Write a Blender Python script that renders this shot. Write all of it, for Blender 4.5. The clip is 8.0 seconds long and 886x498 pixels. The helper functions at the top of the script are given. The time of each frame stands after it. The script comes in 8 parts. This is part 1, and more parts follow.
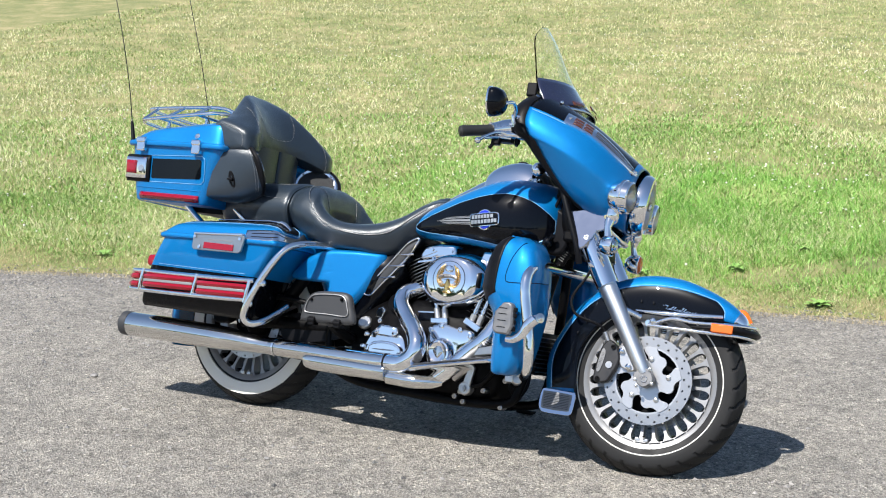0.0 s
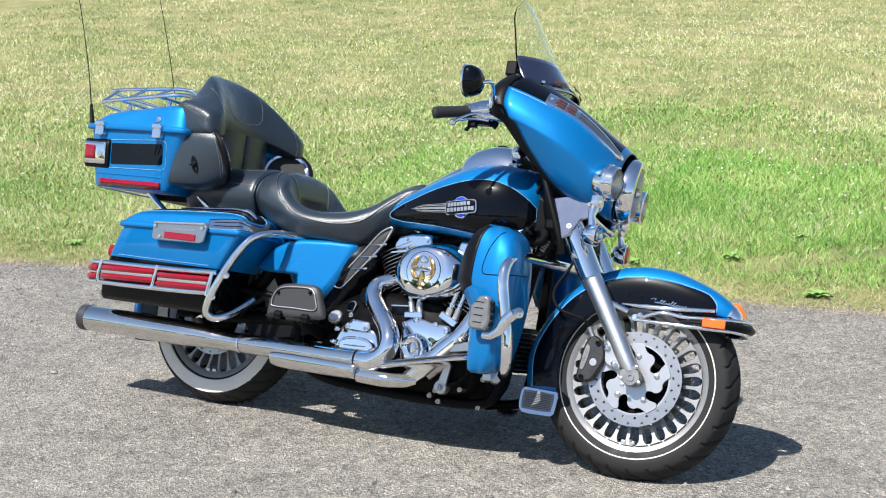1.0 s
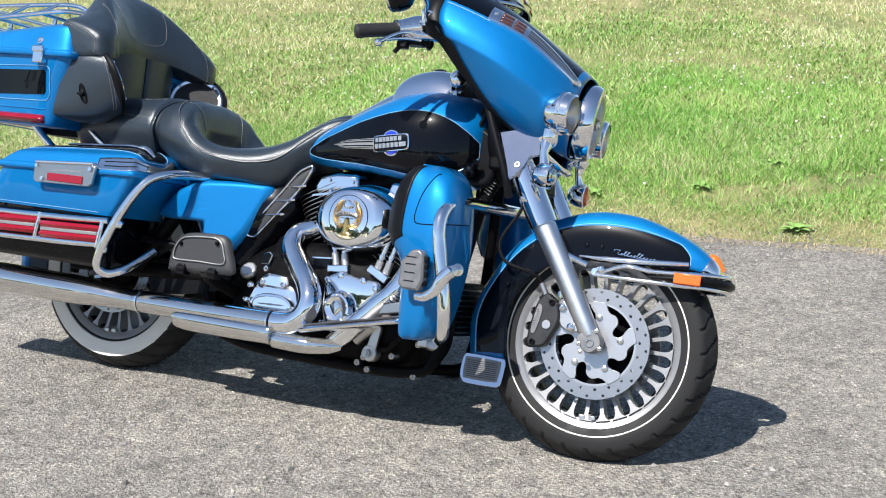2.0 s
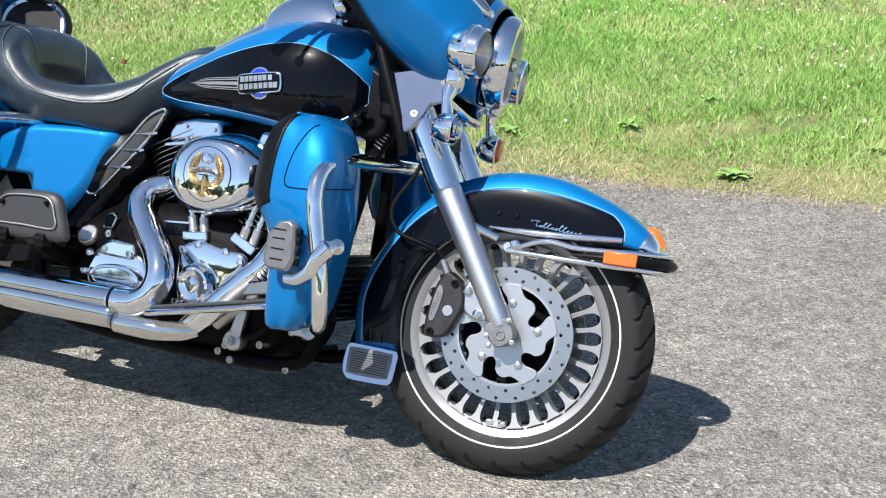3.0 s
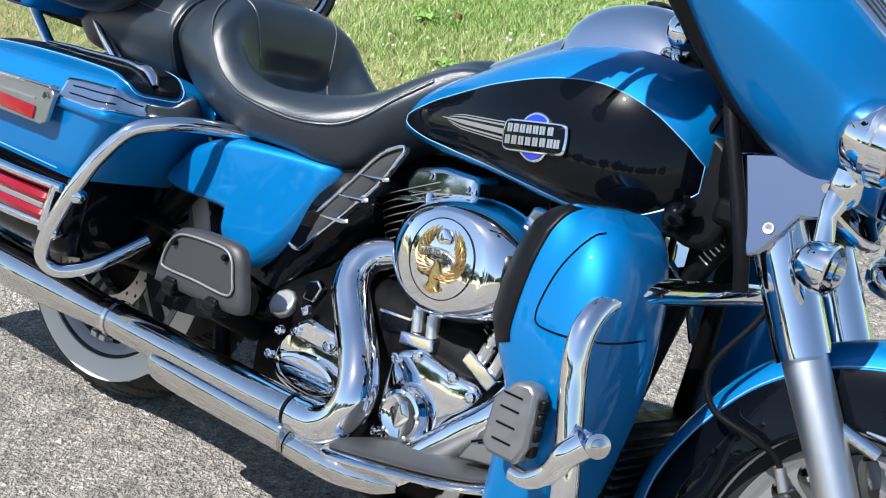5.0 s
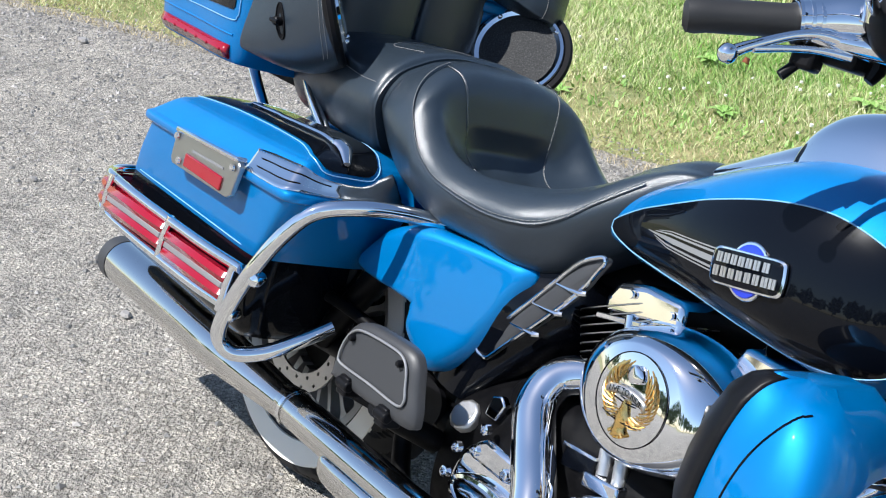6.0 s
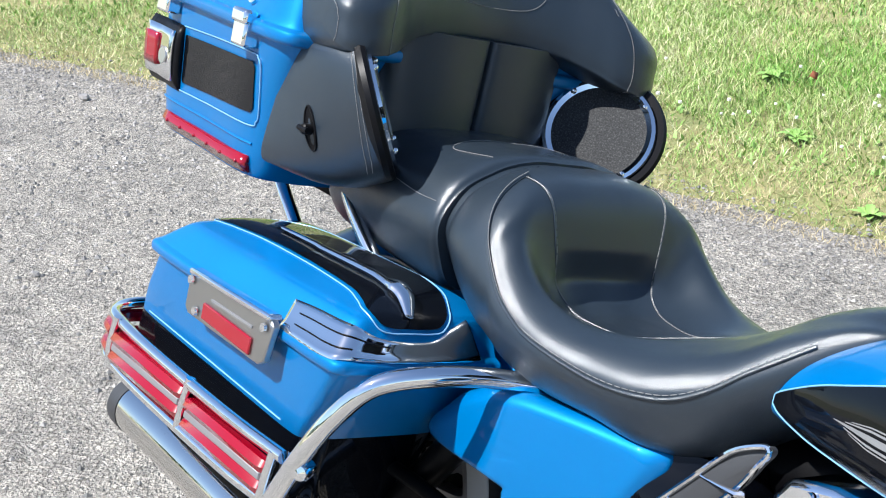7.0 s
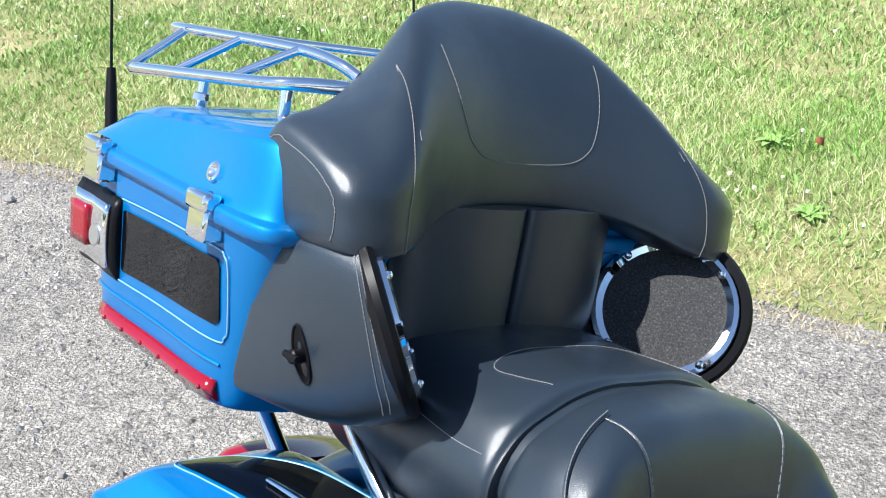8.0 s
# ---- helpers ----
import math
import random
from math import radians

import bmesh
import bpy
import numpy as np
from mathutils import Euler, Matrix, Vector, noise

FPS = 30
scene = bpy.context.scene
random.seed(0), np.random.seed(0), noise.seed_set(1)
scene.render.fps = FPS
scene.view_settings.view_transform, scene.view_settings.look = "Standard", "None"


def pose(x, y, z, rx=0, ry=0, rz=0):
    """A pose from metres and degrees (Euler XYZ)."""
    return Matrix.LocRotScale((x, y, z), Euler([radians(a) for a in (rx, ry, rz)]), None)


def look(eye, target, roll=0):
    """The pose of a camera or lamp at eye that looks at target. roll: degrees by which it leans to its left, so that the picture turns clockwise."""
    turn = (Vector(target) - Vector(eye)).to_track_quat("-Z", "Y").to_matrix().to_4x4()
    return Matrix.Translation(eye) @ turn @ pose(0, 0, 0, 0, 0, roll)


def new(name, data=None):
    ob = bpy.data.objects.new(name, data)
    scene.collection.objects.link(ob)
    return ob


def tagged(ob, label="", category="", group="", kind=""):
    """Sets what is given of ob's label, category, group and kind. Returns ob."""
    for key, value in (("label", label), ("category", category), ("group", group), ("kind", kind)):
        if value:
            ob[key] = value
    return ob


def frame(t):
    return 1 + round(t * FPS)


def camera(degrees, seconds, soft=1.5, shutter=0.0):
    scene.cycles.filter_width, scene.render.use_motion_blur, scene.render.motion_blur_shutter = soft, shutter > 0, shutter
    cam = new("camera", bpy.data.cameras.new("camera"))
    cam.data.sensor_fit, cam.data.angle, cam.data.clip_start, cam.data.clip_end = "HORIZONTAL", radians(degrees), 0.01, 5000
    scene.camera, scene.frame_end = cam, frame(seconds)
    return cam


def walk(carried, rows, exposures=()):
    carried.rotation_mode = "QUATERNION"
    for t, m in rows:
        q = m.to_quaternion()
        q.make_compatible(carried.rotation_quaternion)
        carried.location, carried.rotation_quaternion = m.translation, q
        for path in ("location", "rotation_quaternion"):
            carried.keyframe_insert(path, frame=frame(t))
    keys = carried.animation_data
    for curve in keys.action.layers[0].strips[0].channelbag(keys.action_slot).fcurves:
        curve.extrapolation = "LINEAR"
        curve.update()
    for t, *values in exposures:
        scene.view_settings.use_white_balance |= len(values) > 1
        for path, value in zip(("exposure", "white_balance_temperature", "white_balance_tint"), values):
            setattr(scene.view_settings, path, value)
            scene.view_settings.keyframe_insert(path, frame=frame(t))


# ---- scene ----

# ---- camera and path ----
cam = camera(35.9, 8.0, soft=1.1)

PATH = [
    (0, (2.446, -4.199, 1.611), (1.475, -2.491, 1.241), -0.0),
    (0.5, (2.464, -4.109, 1.591), (1.486, -2.406, 1.212), 0.1),
    (1, (2.37, -3.9, 1.564), (1.402, -2.193, 1.175), -0.1),
    (1.5, (2.235, -3.628, 1.555), (1.292, -1.915, 1.134), -0.4),
    (2, (2.133, -3.272, 1.51), (1.224, -1.565, 1.001), -0.3),
    (2.2, (2.088, -3.14, 1.497), (1.203, -1.432, 0.948), 0.2),
    (3.3, (1.793, -2.413, 1.433), (1.039, -0.673, 0.799), 1.8),
    (3.5, (1.737, -2.281, 1.43), (0.979, -0.544, 0.789), 2.6),
    (4, (1.543, -1.98, 1.413), (0.691, -0.295, 0.754), 3.7),
    (4.5, (1.412, -1.759, 1.402), (0.404, -0.177, 0.707), 3.6),
    (4.7, (1.391, -1.674, 1.395), (0.312, -0.15, 0.679), 3.9),
    (5.8, (1.321, -1.228, 1.453), (-0.152, -0.111, 0.689), 4.2),
    (6, (1.248, -1.192, 1.458), (-0.25, -0.106, 0.698), 3.5),
    (6.5, (1.005, -1.09, 1.479), (-0.514, -0.036, 0.715), 0.9),
    (7, (0.765, -0.955, 1.483), (-0.748, 0.101, 0.711), -0.6),
    (7.5, (0.53, -0.819, 1.512), (-0.973, 0.26, 0.752), -1.2),
    (8, (0.258, -0.712, 1.517), (-1.217, 0.42, 0.779), -2.6),
]
walk(cam, [(t, look(eye, target, roll)) for t, eye, target, roll in PATH], [(0.0, 0.70, 6480, 10), (4.7, 0.76, 6330, 10), (5.8, 0.82, 6230, 10), (8.0, 1.10, 6180, 10)])

# ---- world and sun ----
SUN_FROM = Vector((-0.25, -1.0, 1.45)).normalized()
world = bpy.data.worlds.new("sky")
scene.world = world
world.use_nodes = True
wn = world.node_tree.nodes
sky = wn.new("ShaderNodeTexSky")
sky.sky_type = "NISHITA"
sky.sun_disc = False
sky.sun_elevation = math.asin(SUN_FROM.z)
sky.sun_rotation = math.atan2(SUN_FROM.x, SUN_FROM.y)
sky.air_density = 1.0
sky.dust_density = 0.4
sky.ozone_density = 1.5
wn["Background"].inputs["Strength"].default_value = 0.085
world.node_tree.links.new(sky.outputs[0], wn["Background"].inputs["Color"])
sun_data = bpy.data.lights.new("sun", "SUN")
sun_data.energy = 5.0
sun_data.angle = radians(0.53)
sun_data.color = (1.0, 0.965, 0.91)
sun = new("sun", sun_data)
sun.matrix_world = look(SUN_FROM * 30, (0, 0, 0))

# ---- materials ----
def mat(name, base=(0.5, 0.5, 0.5), rough=0.5, metal=0.0, coat=0.0, coat_rough=0.03, spec=0.5):
    m = bpy.data.materials.new(name)
    m.use_nodes = True
    b = m.node_tree.nodes["Principled BSDF"]
    b.inputs["Base Color"].default_value = (*base, 1)
    b.inputs["Roughness"].default_value = rough
    b.inputs["Metallic"].default_value = metal
    b.inputs["Coat Weight"].default_value = coat
    b.inputs["Coat Roughness"].default_value = coat_rough
    b.inputs["Specular IOR Level"].default_value = spec
    return m


def node(m, kind, **values):
    n = m.node_tree.nodes.new(kind)
    for key, v in values.items():
        n.inputs[key.replace("_", " ")].default_value = v
    return n


def wire(m, a, b):
    m.node_tree.links.new(a, b)


def shader(m):
    return m.node_tree.nodes["Principled BSDF"]


def coords(m, space="Object"):
    return node(m, "ShaderNodeTexCoord").outputs[space]


def ramp(m, fac, stops):
    r = node(m, "ShaderNodeValToRGB")
    e = r.color_ramp.elements
    e[0].position, e[0].color = stops[0][0], (*stops[0][1], 1)
    e[1].position, e[1].color = stops[-1][0], (*stops[-1][1], 1)
    for p, c in stops[1:-1]:
        e.new(p).color = (*c, 1)
    wire(m, fac, r.inputs["Fac"])
    return r.outputs["Color"]


def noise_tex(m, scale, detail=4.0, space="Object", rough=0.55):
    n = node(m, "ShaderNodeTexNoise", Scale=scale, Detail=detail, Roughness=rough)
    wire(m, coords(m, space), n.inputs["Vector"])
    return n.outputs["Fac"]


def rough_wear(m, scale, low, high):
    """Smudges and dust: the roughness wanders between two values."""
    r = node(m, "ShaderNodeMapRange")
    r.inputs["To Min"].default_value, r.inputs["To Max"].default_value = low, high
    r.inputs["From Min"].default_value, r.inputs["From Max"].default_value = 0.35, 0.7
    wire(m, noise_tex(m, scale), r.inputs["Value"])
    wire(m, r.outputs["Result"], shader(m).inputs["Roughness"])


def bump(m, height, strength=0.3, distance=0.001):
    b = node(m, "ShaderNodeBump", Strength=strength, Distance=distance)
    wire(m, height, b.inputs["Height"])
    wire(m, b.outputs["Normal"], shader(m).inputs["Normal"])


def flake_paint(name, a, b):
    """Metallic paint: fine flakes of two shades under a clear coat."""
    m = mat(name, a, 0.34, 0.42, 1.0, 0.02, 0.15)
    shader(m).inputs["Coat IOR"].default_value = 1.36
    v = node(m, "ShaderNodeTexVoronoi", Scale=2600.0)
    wire(m, coords(m), v.inputs["Vector"])
    wire(m, ramp(m, v.outputs["Distance"], [(0.15, b), (0.6, a)]), shader(m).inputs["Base Color"])
    rough_wear(m, 9.0, 0.48, 0.60)
    return m


BLUE = flake_paint("blue metallic paint", (0.0, 0.135, 0.375), (0.0, 0.19, 0.49))
BLACK = mat("black gloss paint", (0.0018, 0.0024, 0.0042), 0.25, 0.0, 1.0, 0.012, 0.03)
shader(BLACK).inputs["Coat IOR"].default_value = 1.30
CHROME = mat("chrome", (0.88, 0.89, 0.91), 0.05, 1.0)
rough_wear(CHROME, 30.0, 0.02, 0.06)
PLATE_METAL = mat("plated steel", (0.42, 0.46, 0.55), 0.05, 1.0)
rough_wear(PLATE_METAL, 40.0, 0.03, 0.07)
WORN_CHROME = mat("dusty chrome", (0.70, 0.69, 0.67), 0.16, 1.0)
rough_wear(WORN_CHROME, 70.0, 0.06, 0.13)
ALLOY = mat("satin alloy", (0.58, 0.57, 0.56), 0.34, 0.9)
rough_wear(ALLOY, 160.0, 0.28, 0.34)
FORK = mat("polished alloy fork leg", (0.66, 0.68, 0.70), 0.36, 1.0)
rough_wear(FORK, 50.0, 0.36, 0.39)
WHEEL = mat("silver wheel paint", (0.30, 0.30, 0.305), 0.40, 0.6)
rough_wear(WHEEL, 40.0, 0.36, 0.46)
CAST = mat("dull cast alloy", (0.20, 0.20, 0.205), 0.46, 0.7)
rough_wear(CAST, 60.0, 0.38, 0.56)
STEEL = mat("drilled steel", (0.47, 0.46, 0.45), 0.30, 1.0)
rough_wear(STEEL, 300.0, 0.28, 0.34)
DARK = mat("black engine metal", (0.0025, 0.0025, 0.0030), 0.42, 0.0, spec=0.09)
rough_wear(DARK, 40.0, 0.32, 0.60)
PLASTIC = mat("black plastic", (0.0045, 0.0045, 0.0055), 0.40, spec=0.14)
bump(PLASTIC, noise_tex(PLASTIC, 900.0, 2.0), 0.15, 0.0006)
GREY_PLASTIC = mat("dark grey plastic", (0.030, 0.031, 0.034), 0.48)
bump(GREY_PLASTIC, noise_tex(GREY_PLASTIC, 700.0, 2.0), 0.18, 0.0006)
CALIPER = mat("dark grey caliper paint", (0.013, 0.013, 0.015), 0.42)
rough_wear(CALIPER, 50.0, 0.36, 0.52)
RUBBER = mat("tyre rubber", (0.015, 0.015, 0.0155), 0.58, spec=0.22)
rough_wear(RUBBER, 18.0, 0.50, 0.72)
GRIP = mat("ribbed rubber grip", (0.012, 0.012, 0.013), 0.55)
WHITE = mat("white rubber", (0.74, 0.72, 0.66), 0.55)
SILVER_LINE = mat("pale blue pinstripe", (0.22, 0.46, 0.70), 0.3, 0.2)
GOLD = mat("gold plate", (0.83, 0.55, 0.20), 0.22, 1.0)
RED = mat("red lens", (0.23, 0.001, 0.010), 0.14, 0.0, 0.5, 0.02)
ORANGE = mat("amber lens", (0.80, 0.13, 0.008), 0.15, 0.0, 1.0, 0.02)
DARK_AMBER = mat("dark amber reflector", (0.075, 0.020, 0.007), 0.2, 0.0, 1.0, 0.02)
LENS_BAR = mat("brushed grey metal", (0.26, 0.26, 0.27), 0.42, 0.5)
BADGE_BLUE = mat("badge blue enamel", (0.01, 0.03, 0.42), 0.2, 0.0, 1.0)
THREAD = mat("grey seat thread", (0.20, 0.20, 0.20), 0.7)
CLOTH = mat("speaker cloth", (0.030, 0.031, 0.032), 0.9)
wire(CLOTH, ramp(CLOTH, noise_tex(CLOTH, 420.0, 3.0), [(0.35, (0.016, 0.016, 0.017)), (0.55, (0.032, 0.033, 0.034)), (0.75, (0.085, 0.086, 0.088))]), shader(CLOTH).inputs["Base Color"])
bump(CLOTH, noise_tex(CLOTH, 1200.0, 1.0), 0.5, 0.001)

LEATHER = mat("black vinyl leather", (0.015, 0.0225, 0.032), 0.46, 0.0, 0.90, 0.27, 0.25)
shader(LEATHER).inputs["Specular Tint"].default_value = (0.82, 0.93, 1.0, 1.0)
_v = node(LEATHER, "ShaderNodeTexVoronoi", Scale=1100.0)
wire(LEATHER, coords(LEATHER), _v.inputs["Vector"])
_n = node(LEATHER, "ShaderNodeMath")
_n.operation = "MULTIPLY_ADD"
wire(LEATHER, noise_tex(LEATHER, 26.0, 6.0), _n.inputs[0])
_n.inputs[1].default_value = 3.0
wire(LEATHER, _v.outputs["Distance"], _n.inputs[2])
bump(LEATHER, _n.outputs[0], 0.22, 0.0010)
wire(LEATHER, shader(LEATHER).inputs["Normal"].links[0].from_socket, shader(LEATHER).inputs["Coat Normal"])
rough_wear(LEATHER, 14.0, 0.38, 0.54)

GLASS = mat("clear glass", (1, 1, 1), 0.02)
shader(GLASS).inputs["Transmission Weight"].default_value = 1.0
shader(GLASS).inputs["IOR"].default_value = 1.45
SCREEN = mat("clear windshield plastic", (0.93, 0.97, 0.97), 0.03)
shader(SCREEN).inputs["Transmission Weight"].default_value = 1.0
shader(SCREEN).inputs["IOR"].default_value = 1.09
SMOKE = mat("smoked plastic", (0.02, 0.024, 0.055), 0.08, 0.0, 1.0)
shader(SMOKE).inputs["Transmission Weight"].default_value = 0.25

ASPHALT = mat("weathered asphalt", (0.15, 0.15, 0.15), 0.85)
_v = node(ASPHALT, "ShaderNodeTexVoronoi", Scale=100.0)
wire(ASPHALT, coords(ASPHALT), _v.inputs["Vector"])
_c = ramp(ASPHALT, _v.outputs["Color"], [(0.0, (0.140, 0.134, 0.126)), (0.4, (0.188, 0.181, 0.170)), (0.75, (0.228, 0.219, 0.205)), (1.0, (0.33, 0.315, 0.29))])
_d = ramp(ASPHALT, _v.outputs["Distance"], [(0.0, (1, 1, 1)), (0.62, (0.92, 0.92, 0.92)), (0.9, (0.52, 0.51, 0.50))])
_x = node(ASPHALT, "ShaderNodeMix")
_x.data_type, _x.blend_type = "RGBA", "MULTIPLY"
_x.inputs[0].default_value = 1.0
wire(ASPHALT, _c, _x.inputs[6])
wire(ASPHALT, _d, _x.inputs[7])
_y = node(ASPHALT, "ShaderNodeMix")
_y.data_type, _y.blend_type = "RGBA", "MULTIPLY"
_y.inputs[0].default_value = 1.0
wire(ASPHALT, _x.outputs[2], _y.inputs[6])
wire(ASPHALT, ramp(ASPHALT, noise_tex(ASPHALT, 1.7, 8.0, rough=0.7), [(0.3, (0.84, 0.84, 0.84)), (0.7, (1.30, 1.28, 1.25))]), _y.inputs[7])
wire(ASPHALT, _y.outputs[2], shader(ASPHALT).inputs["Base Color"])
_f = node(ASPHALT, "ShaderNodeTexVoronoi", Scale=250.0)
wire(ASPHALT, coords(ASPHALT), _f.inputs["Vector"])
_g = node(ASPHALT, "ShaderNodeMix")
_g.data_type, _g.blend_type = "RGBA", "MULTIPLY"
_g.inputs[0].default_value = 1.0
wire(ASPHALT, _y.outputs[2], _g.inputs[6])
wire(ASPHALT, ramp(ASPHALT, _f.outputs["Color"], [(0.0, (0.68, 0.68, 0.68)), (0.35, (1.20, 1.19, 1.17)), (0.75, (1.56, 1.54, 1.50)), (1.0, (2.25, 2.2, 2.1))]), _g.inputs[7])
wire(ASPHALT, _g.outputs[2], shader(ASPHALT).inputs["Base Color"])
_s = node(ASPHALT, "ShaderNodeTexVoronoi", Scale=34.0)
wire(ASPHALT, coords(ASPHALT), _s.inputs["Vector"])
_t = node(ASPHALT, "ShaderNodeMix")
_t.data_type, _t.blend_type = "RGBA", "MULTIPLY"
_t.inputs[0].default_value = 1.0
wire(ASPHALT, _g.outputs[2], _t.inputs[6])
wire(ASPHALT, ramp(ASPHALT, _s.outputs["Distance"], [(0.0, (1.75, 1.70, 1.62)), (0.13, (1.55, 1.52, 1.46)), (0.19, (1.04, 1.04, 1.03)), (0.62, (1.04, 1.04, 1.03)), (0.80, (0.80, 0.80, 0.80))]), _t.inputs[7])
_u = node(ASPHALT, "ShaderNodeMix")
_u.data_type, _u.blend_type = "RGBA", "MULTIPLY"
_u.inputs[0].default_value = 1.0
wire(ASPHALT, _t.outputs[2], _u.inputs[6])
wire(ASPHALT, ramp(ASPHALT, noise_tex(ASPHALT, 14.0, 6.0, rough=0.7), [(0.30, (0.80, 0.80, 0.81)), (0.50, (1.06, 1.05, 1.04)), (0.72, (1.34, 1.32, 1.28))]), _u.inputs[7])
wire(ASPHALT, _u.outputs[2], shader(ASPHALT).inputs["Base Color"])
_h = node(ASPHALT, "ShaderNodeMath")
_h.operation = "MULTIPLY_ADD"
wire(ASPHALT, _f.outputs["Distance"], _h.inputs[0])
_h.inputs[1].default_value = 0.6
wire(ASPHALT, _v.outputs["Distance"], _h.inputs[2])
bump(ASPHALT, _h.outputs[0], 1.0, 0.008)
shader(ASPHALT).inputs["Specular IOR Level"].default_value = 0.3

SOIL = mat("dry soil and thatch", (0.25, 0.22, 0.10), 0.95)
wire(SOIL, ramp(SOIL, noise_tex(SOIL, 2.2, 10.0, rough=0.75), [(0.3, (0.10, 0.14, 0.045)), (0.5, (0.22, 0.22, 0.09)), (0.72, (0.42, 0.34, 0.19))]), shader(SOIL).inputs["Base Color"])
bump(SOIL, noise_tex(SOIL, 60.0, 6.0), 0.8, 0.02)


def leaf_mat(name, stops, patch):
    """Blades of mixed green and straw, in patches; a little light comes through."""
    m = mat(name, (0.1, 0.2, 0.03), 0.55)
    g = node(m, "ShaderNodeNewGeometry")
    add = node(m, "ShaderNodeMath")
    add.operation = "MULTIPLY_ADD"
    wire(m, g.outputs["Random Per Island"], add.inputs[0])
    add.inputs[1].default_value = 0.80
    off = node(m, "ShaderNodeMath")
    off.operation = "MULTIPLY_ADD"
    wire(m, noise_tex(m, patch, 5.0, rough=0.65), off.inputs[0])
    off.inputs[1].default_value, off.inputs[2].default_value = 1.7, -0.66
    wire(m, off.outputs[0], add.inputs[2])
    wire(m, ramp(m, add.outputs[0], stops), shader(m).inputs["Base Color"])
    shader(m).inputs["Transmission Weight"].default_value = 0.0
    shader(m).inputs["Subsurface Weight"].default_value = 0.0
    return m


GRASS = leaf_mat("lawn grass", [(0.0, (0.07, 0.17, 0.025)), (0.40, (0.18, 0.34, 0.06)), (0.70, (0.36, 0.46, 0.14)), (1.0, (0.70, 0.66, 0.42))], 0.75)
GRASS_DRY = leaf_mat("dry lawn grass", [(0.0, (0.10, 0.20, 0.035)), (0.35, (0.25, 0.34, 0.10)), (0.65, (0.46, 0.47, 0.20)), (1.0, (0.75, 0.69, 0.45))], 0.6)
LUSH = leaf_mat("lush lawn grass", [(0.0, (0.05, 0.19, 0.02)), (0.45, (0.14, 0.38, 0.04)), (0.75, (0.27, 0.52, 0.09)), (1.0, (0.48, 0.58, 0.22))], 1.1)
WEED = leaf_mat("weed leaf", [(0.0, (0.15, 0.29, 0.06)), (1.0, (0.28, 0.45, 0.12))], 3.0)
CLOVER = mat("white clover", (0.75, 0.74, 0.66), 0.8)
GRAVEL = leaf_mat("gravel", [(0.0, (0.07, 0.068, 0.066)), (0.5, (0.16, 0.155, 0.15)), (1.0, (0.32, 0.30, 0.28))], 4.0)
BARK = mat("bark", (0.10, 0.075, 0.05), 0.9)
TREE = leaf_mat("tree leaf", [(0.0, (0.025, 0.06, 0.012)), (1.0, (0.06, 0.12, 0.025))], 0.3)
STRAW = leaf_mat("dry straw", [(0.0, (0.25, 0.19, 0.09)), (1.0, (0.58, 0.48, 0.27))], 3.0)
DEAD = mat("dead brown leaf", (0.22, 0.07, 0.03), 0.8)

# ---- shape kit ----
from mathutils.bvhtree import BVHTree


def crs(P, n, closed=False):
    """A smooth curve of n points through the points P."""
    P = np.asarray(P, float)
    k = len(P)
    if closed:
        t = np.linspace(0, k, n, endpoint=False)
        i = t.astype(int)
        a, b, c, d = P[(i - 1) % k], P[i % k], P[(i + 1) % k], P[(i + 2) % k]
    else:
        t = np.linspace(0, k - 1, n)
        i = np.minimum(t.astype(int), k - 2)
        Q = np.concatenate([[2 * P[0] - P[1]], P, [2 * P[-1] - P[-2]]])
        a, b, c, d = Q[i], Q[i + 1], Q[i + 2], Q[i + 3]
    u = (t - i).reshape((-1,) + (1,) * (P.ndim - 1))
    return 0.5 * (2 * b + (c - a) * u + (2 * a - 5 * b + 4 * c - d) * u**2 + (3 * b - a - 3 * c + d) * u**3)


def cat(*shapes):
    V, F = [], []
    for v, f in shapes:
        o = len(V)
        V += [tuple(p) for p in v]
        F += [tuple(i + o for i in q) for q in f]
    return V, F


def grid(rings, closed=False, caps=False, wrap=False):
    """Faces over rows of points; closed joins each row's ends, wrap the last row to the first."""
    R = np.asarray(rings, float)
    m, k = R.shape[:2]
    F = []
    for i in range(m if wrap else m - 1):
        for j in range(k if closed else k - 1):
            a, b = i * k, (i + 1) % m * k
            F.append((a + j, a + (j + 1) % k, b + (j + 1) % k, b + j))
    V = [tuple(p) for p in R.reshape(-1, 3)]
    if caps:
        F += [tuple(range(k - 1, -1, -1)), tuple(range((m - 1) * k, m * k))]
    return V, F


def skin(stations, nu, nv, caps=True):
    """A closed skin through stations, each a loop of control points."""
    rows = np.array([crs(s, nv, True) for s in stations])
    return grid(crs(rows, nu), True, caps)


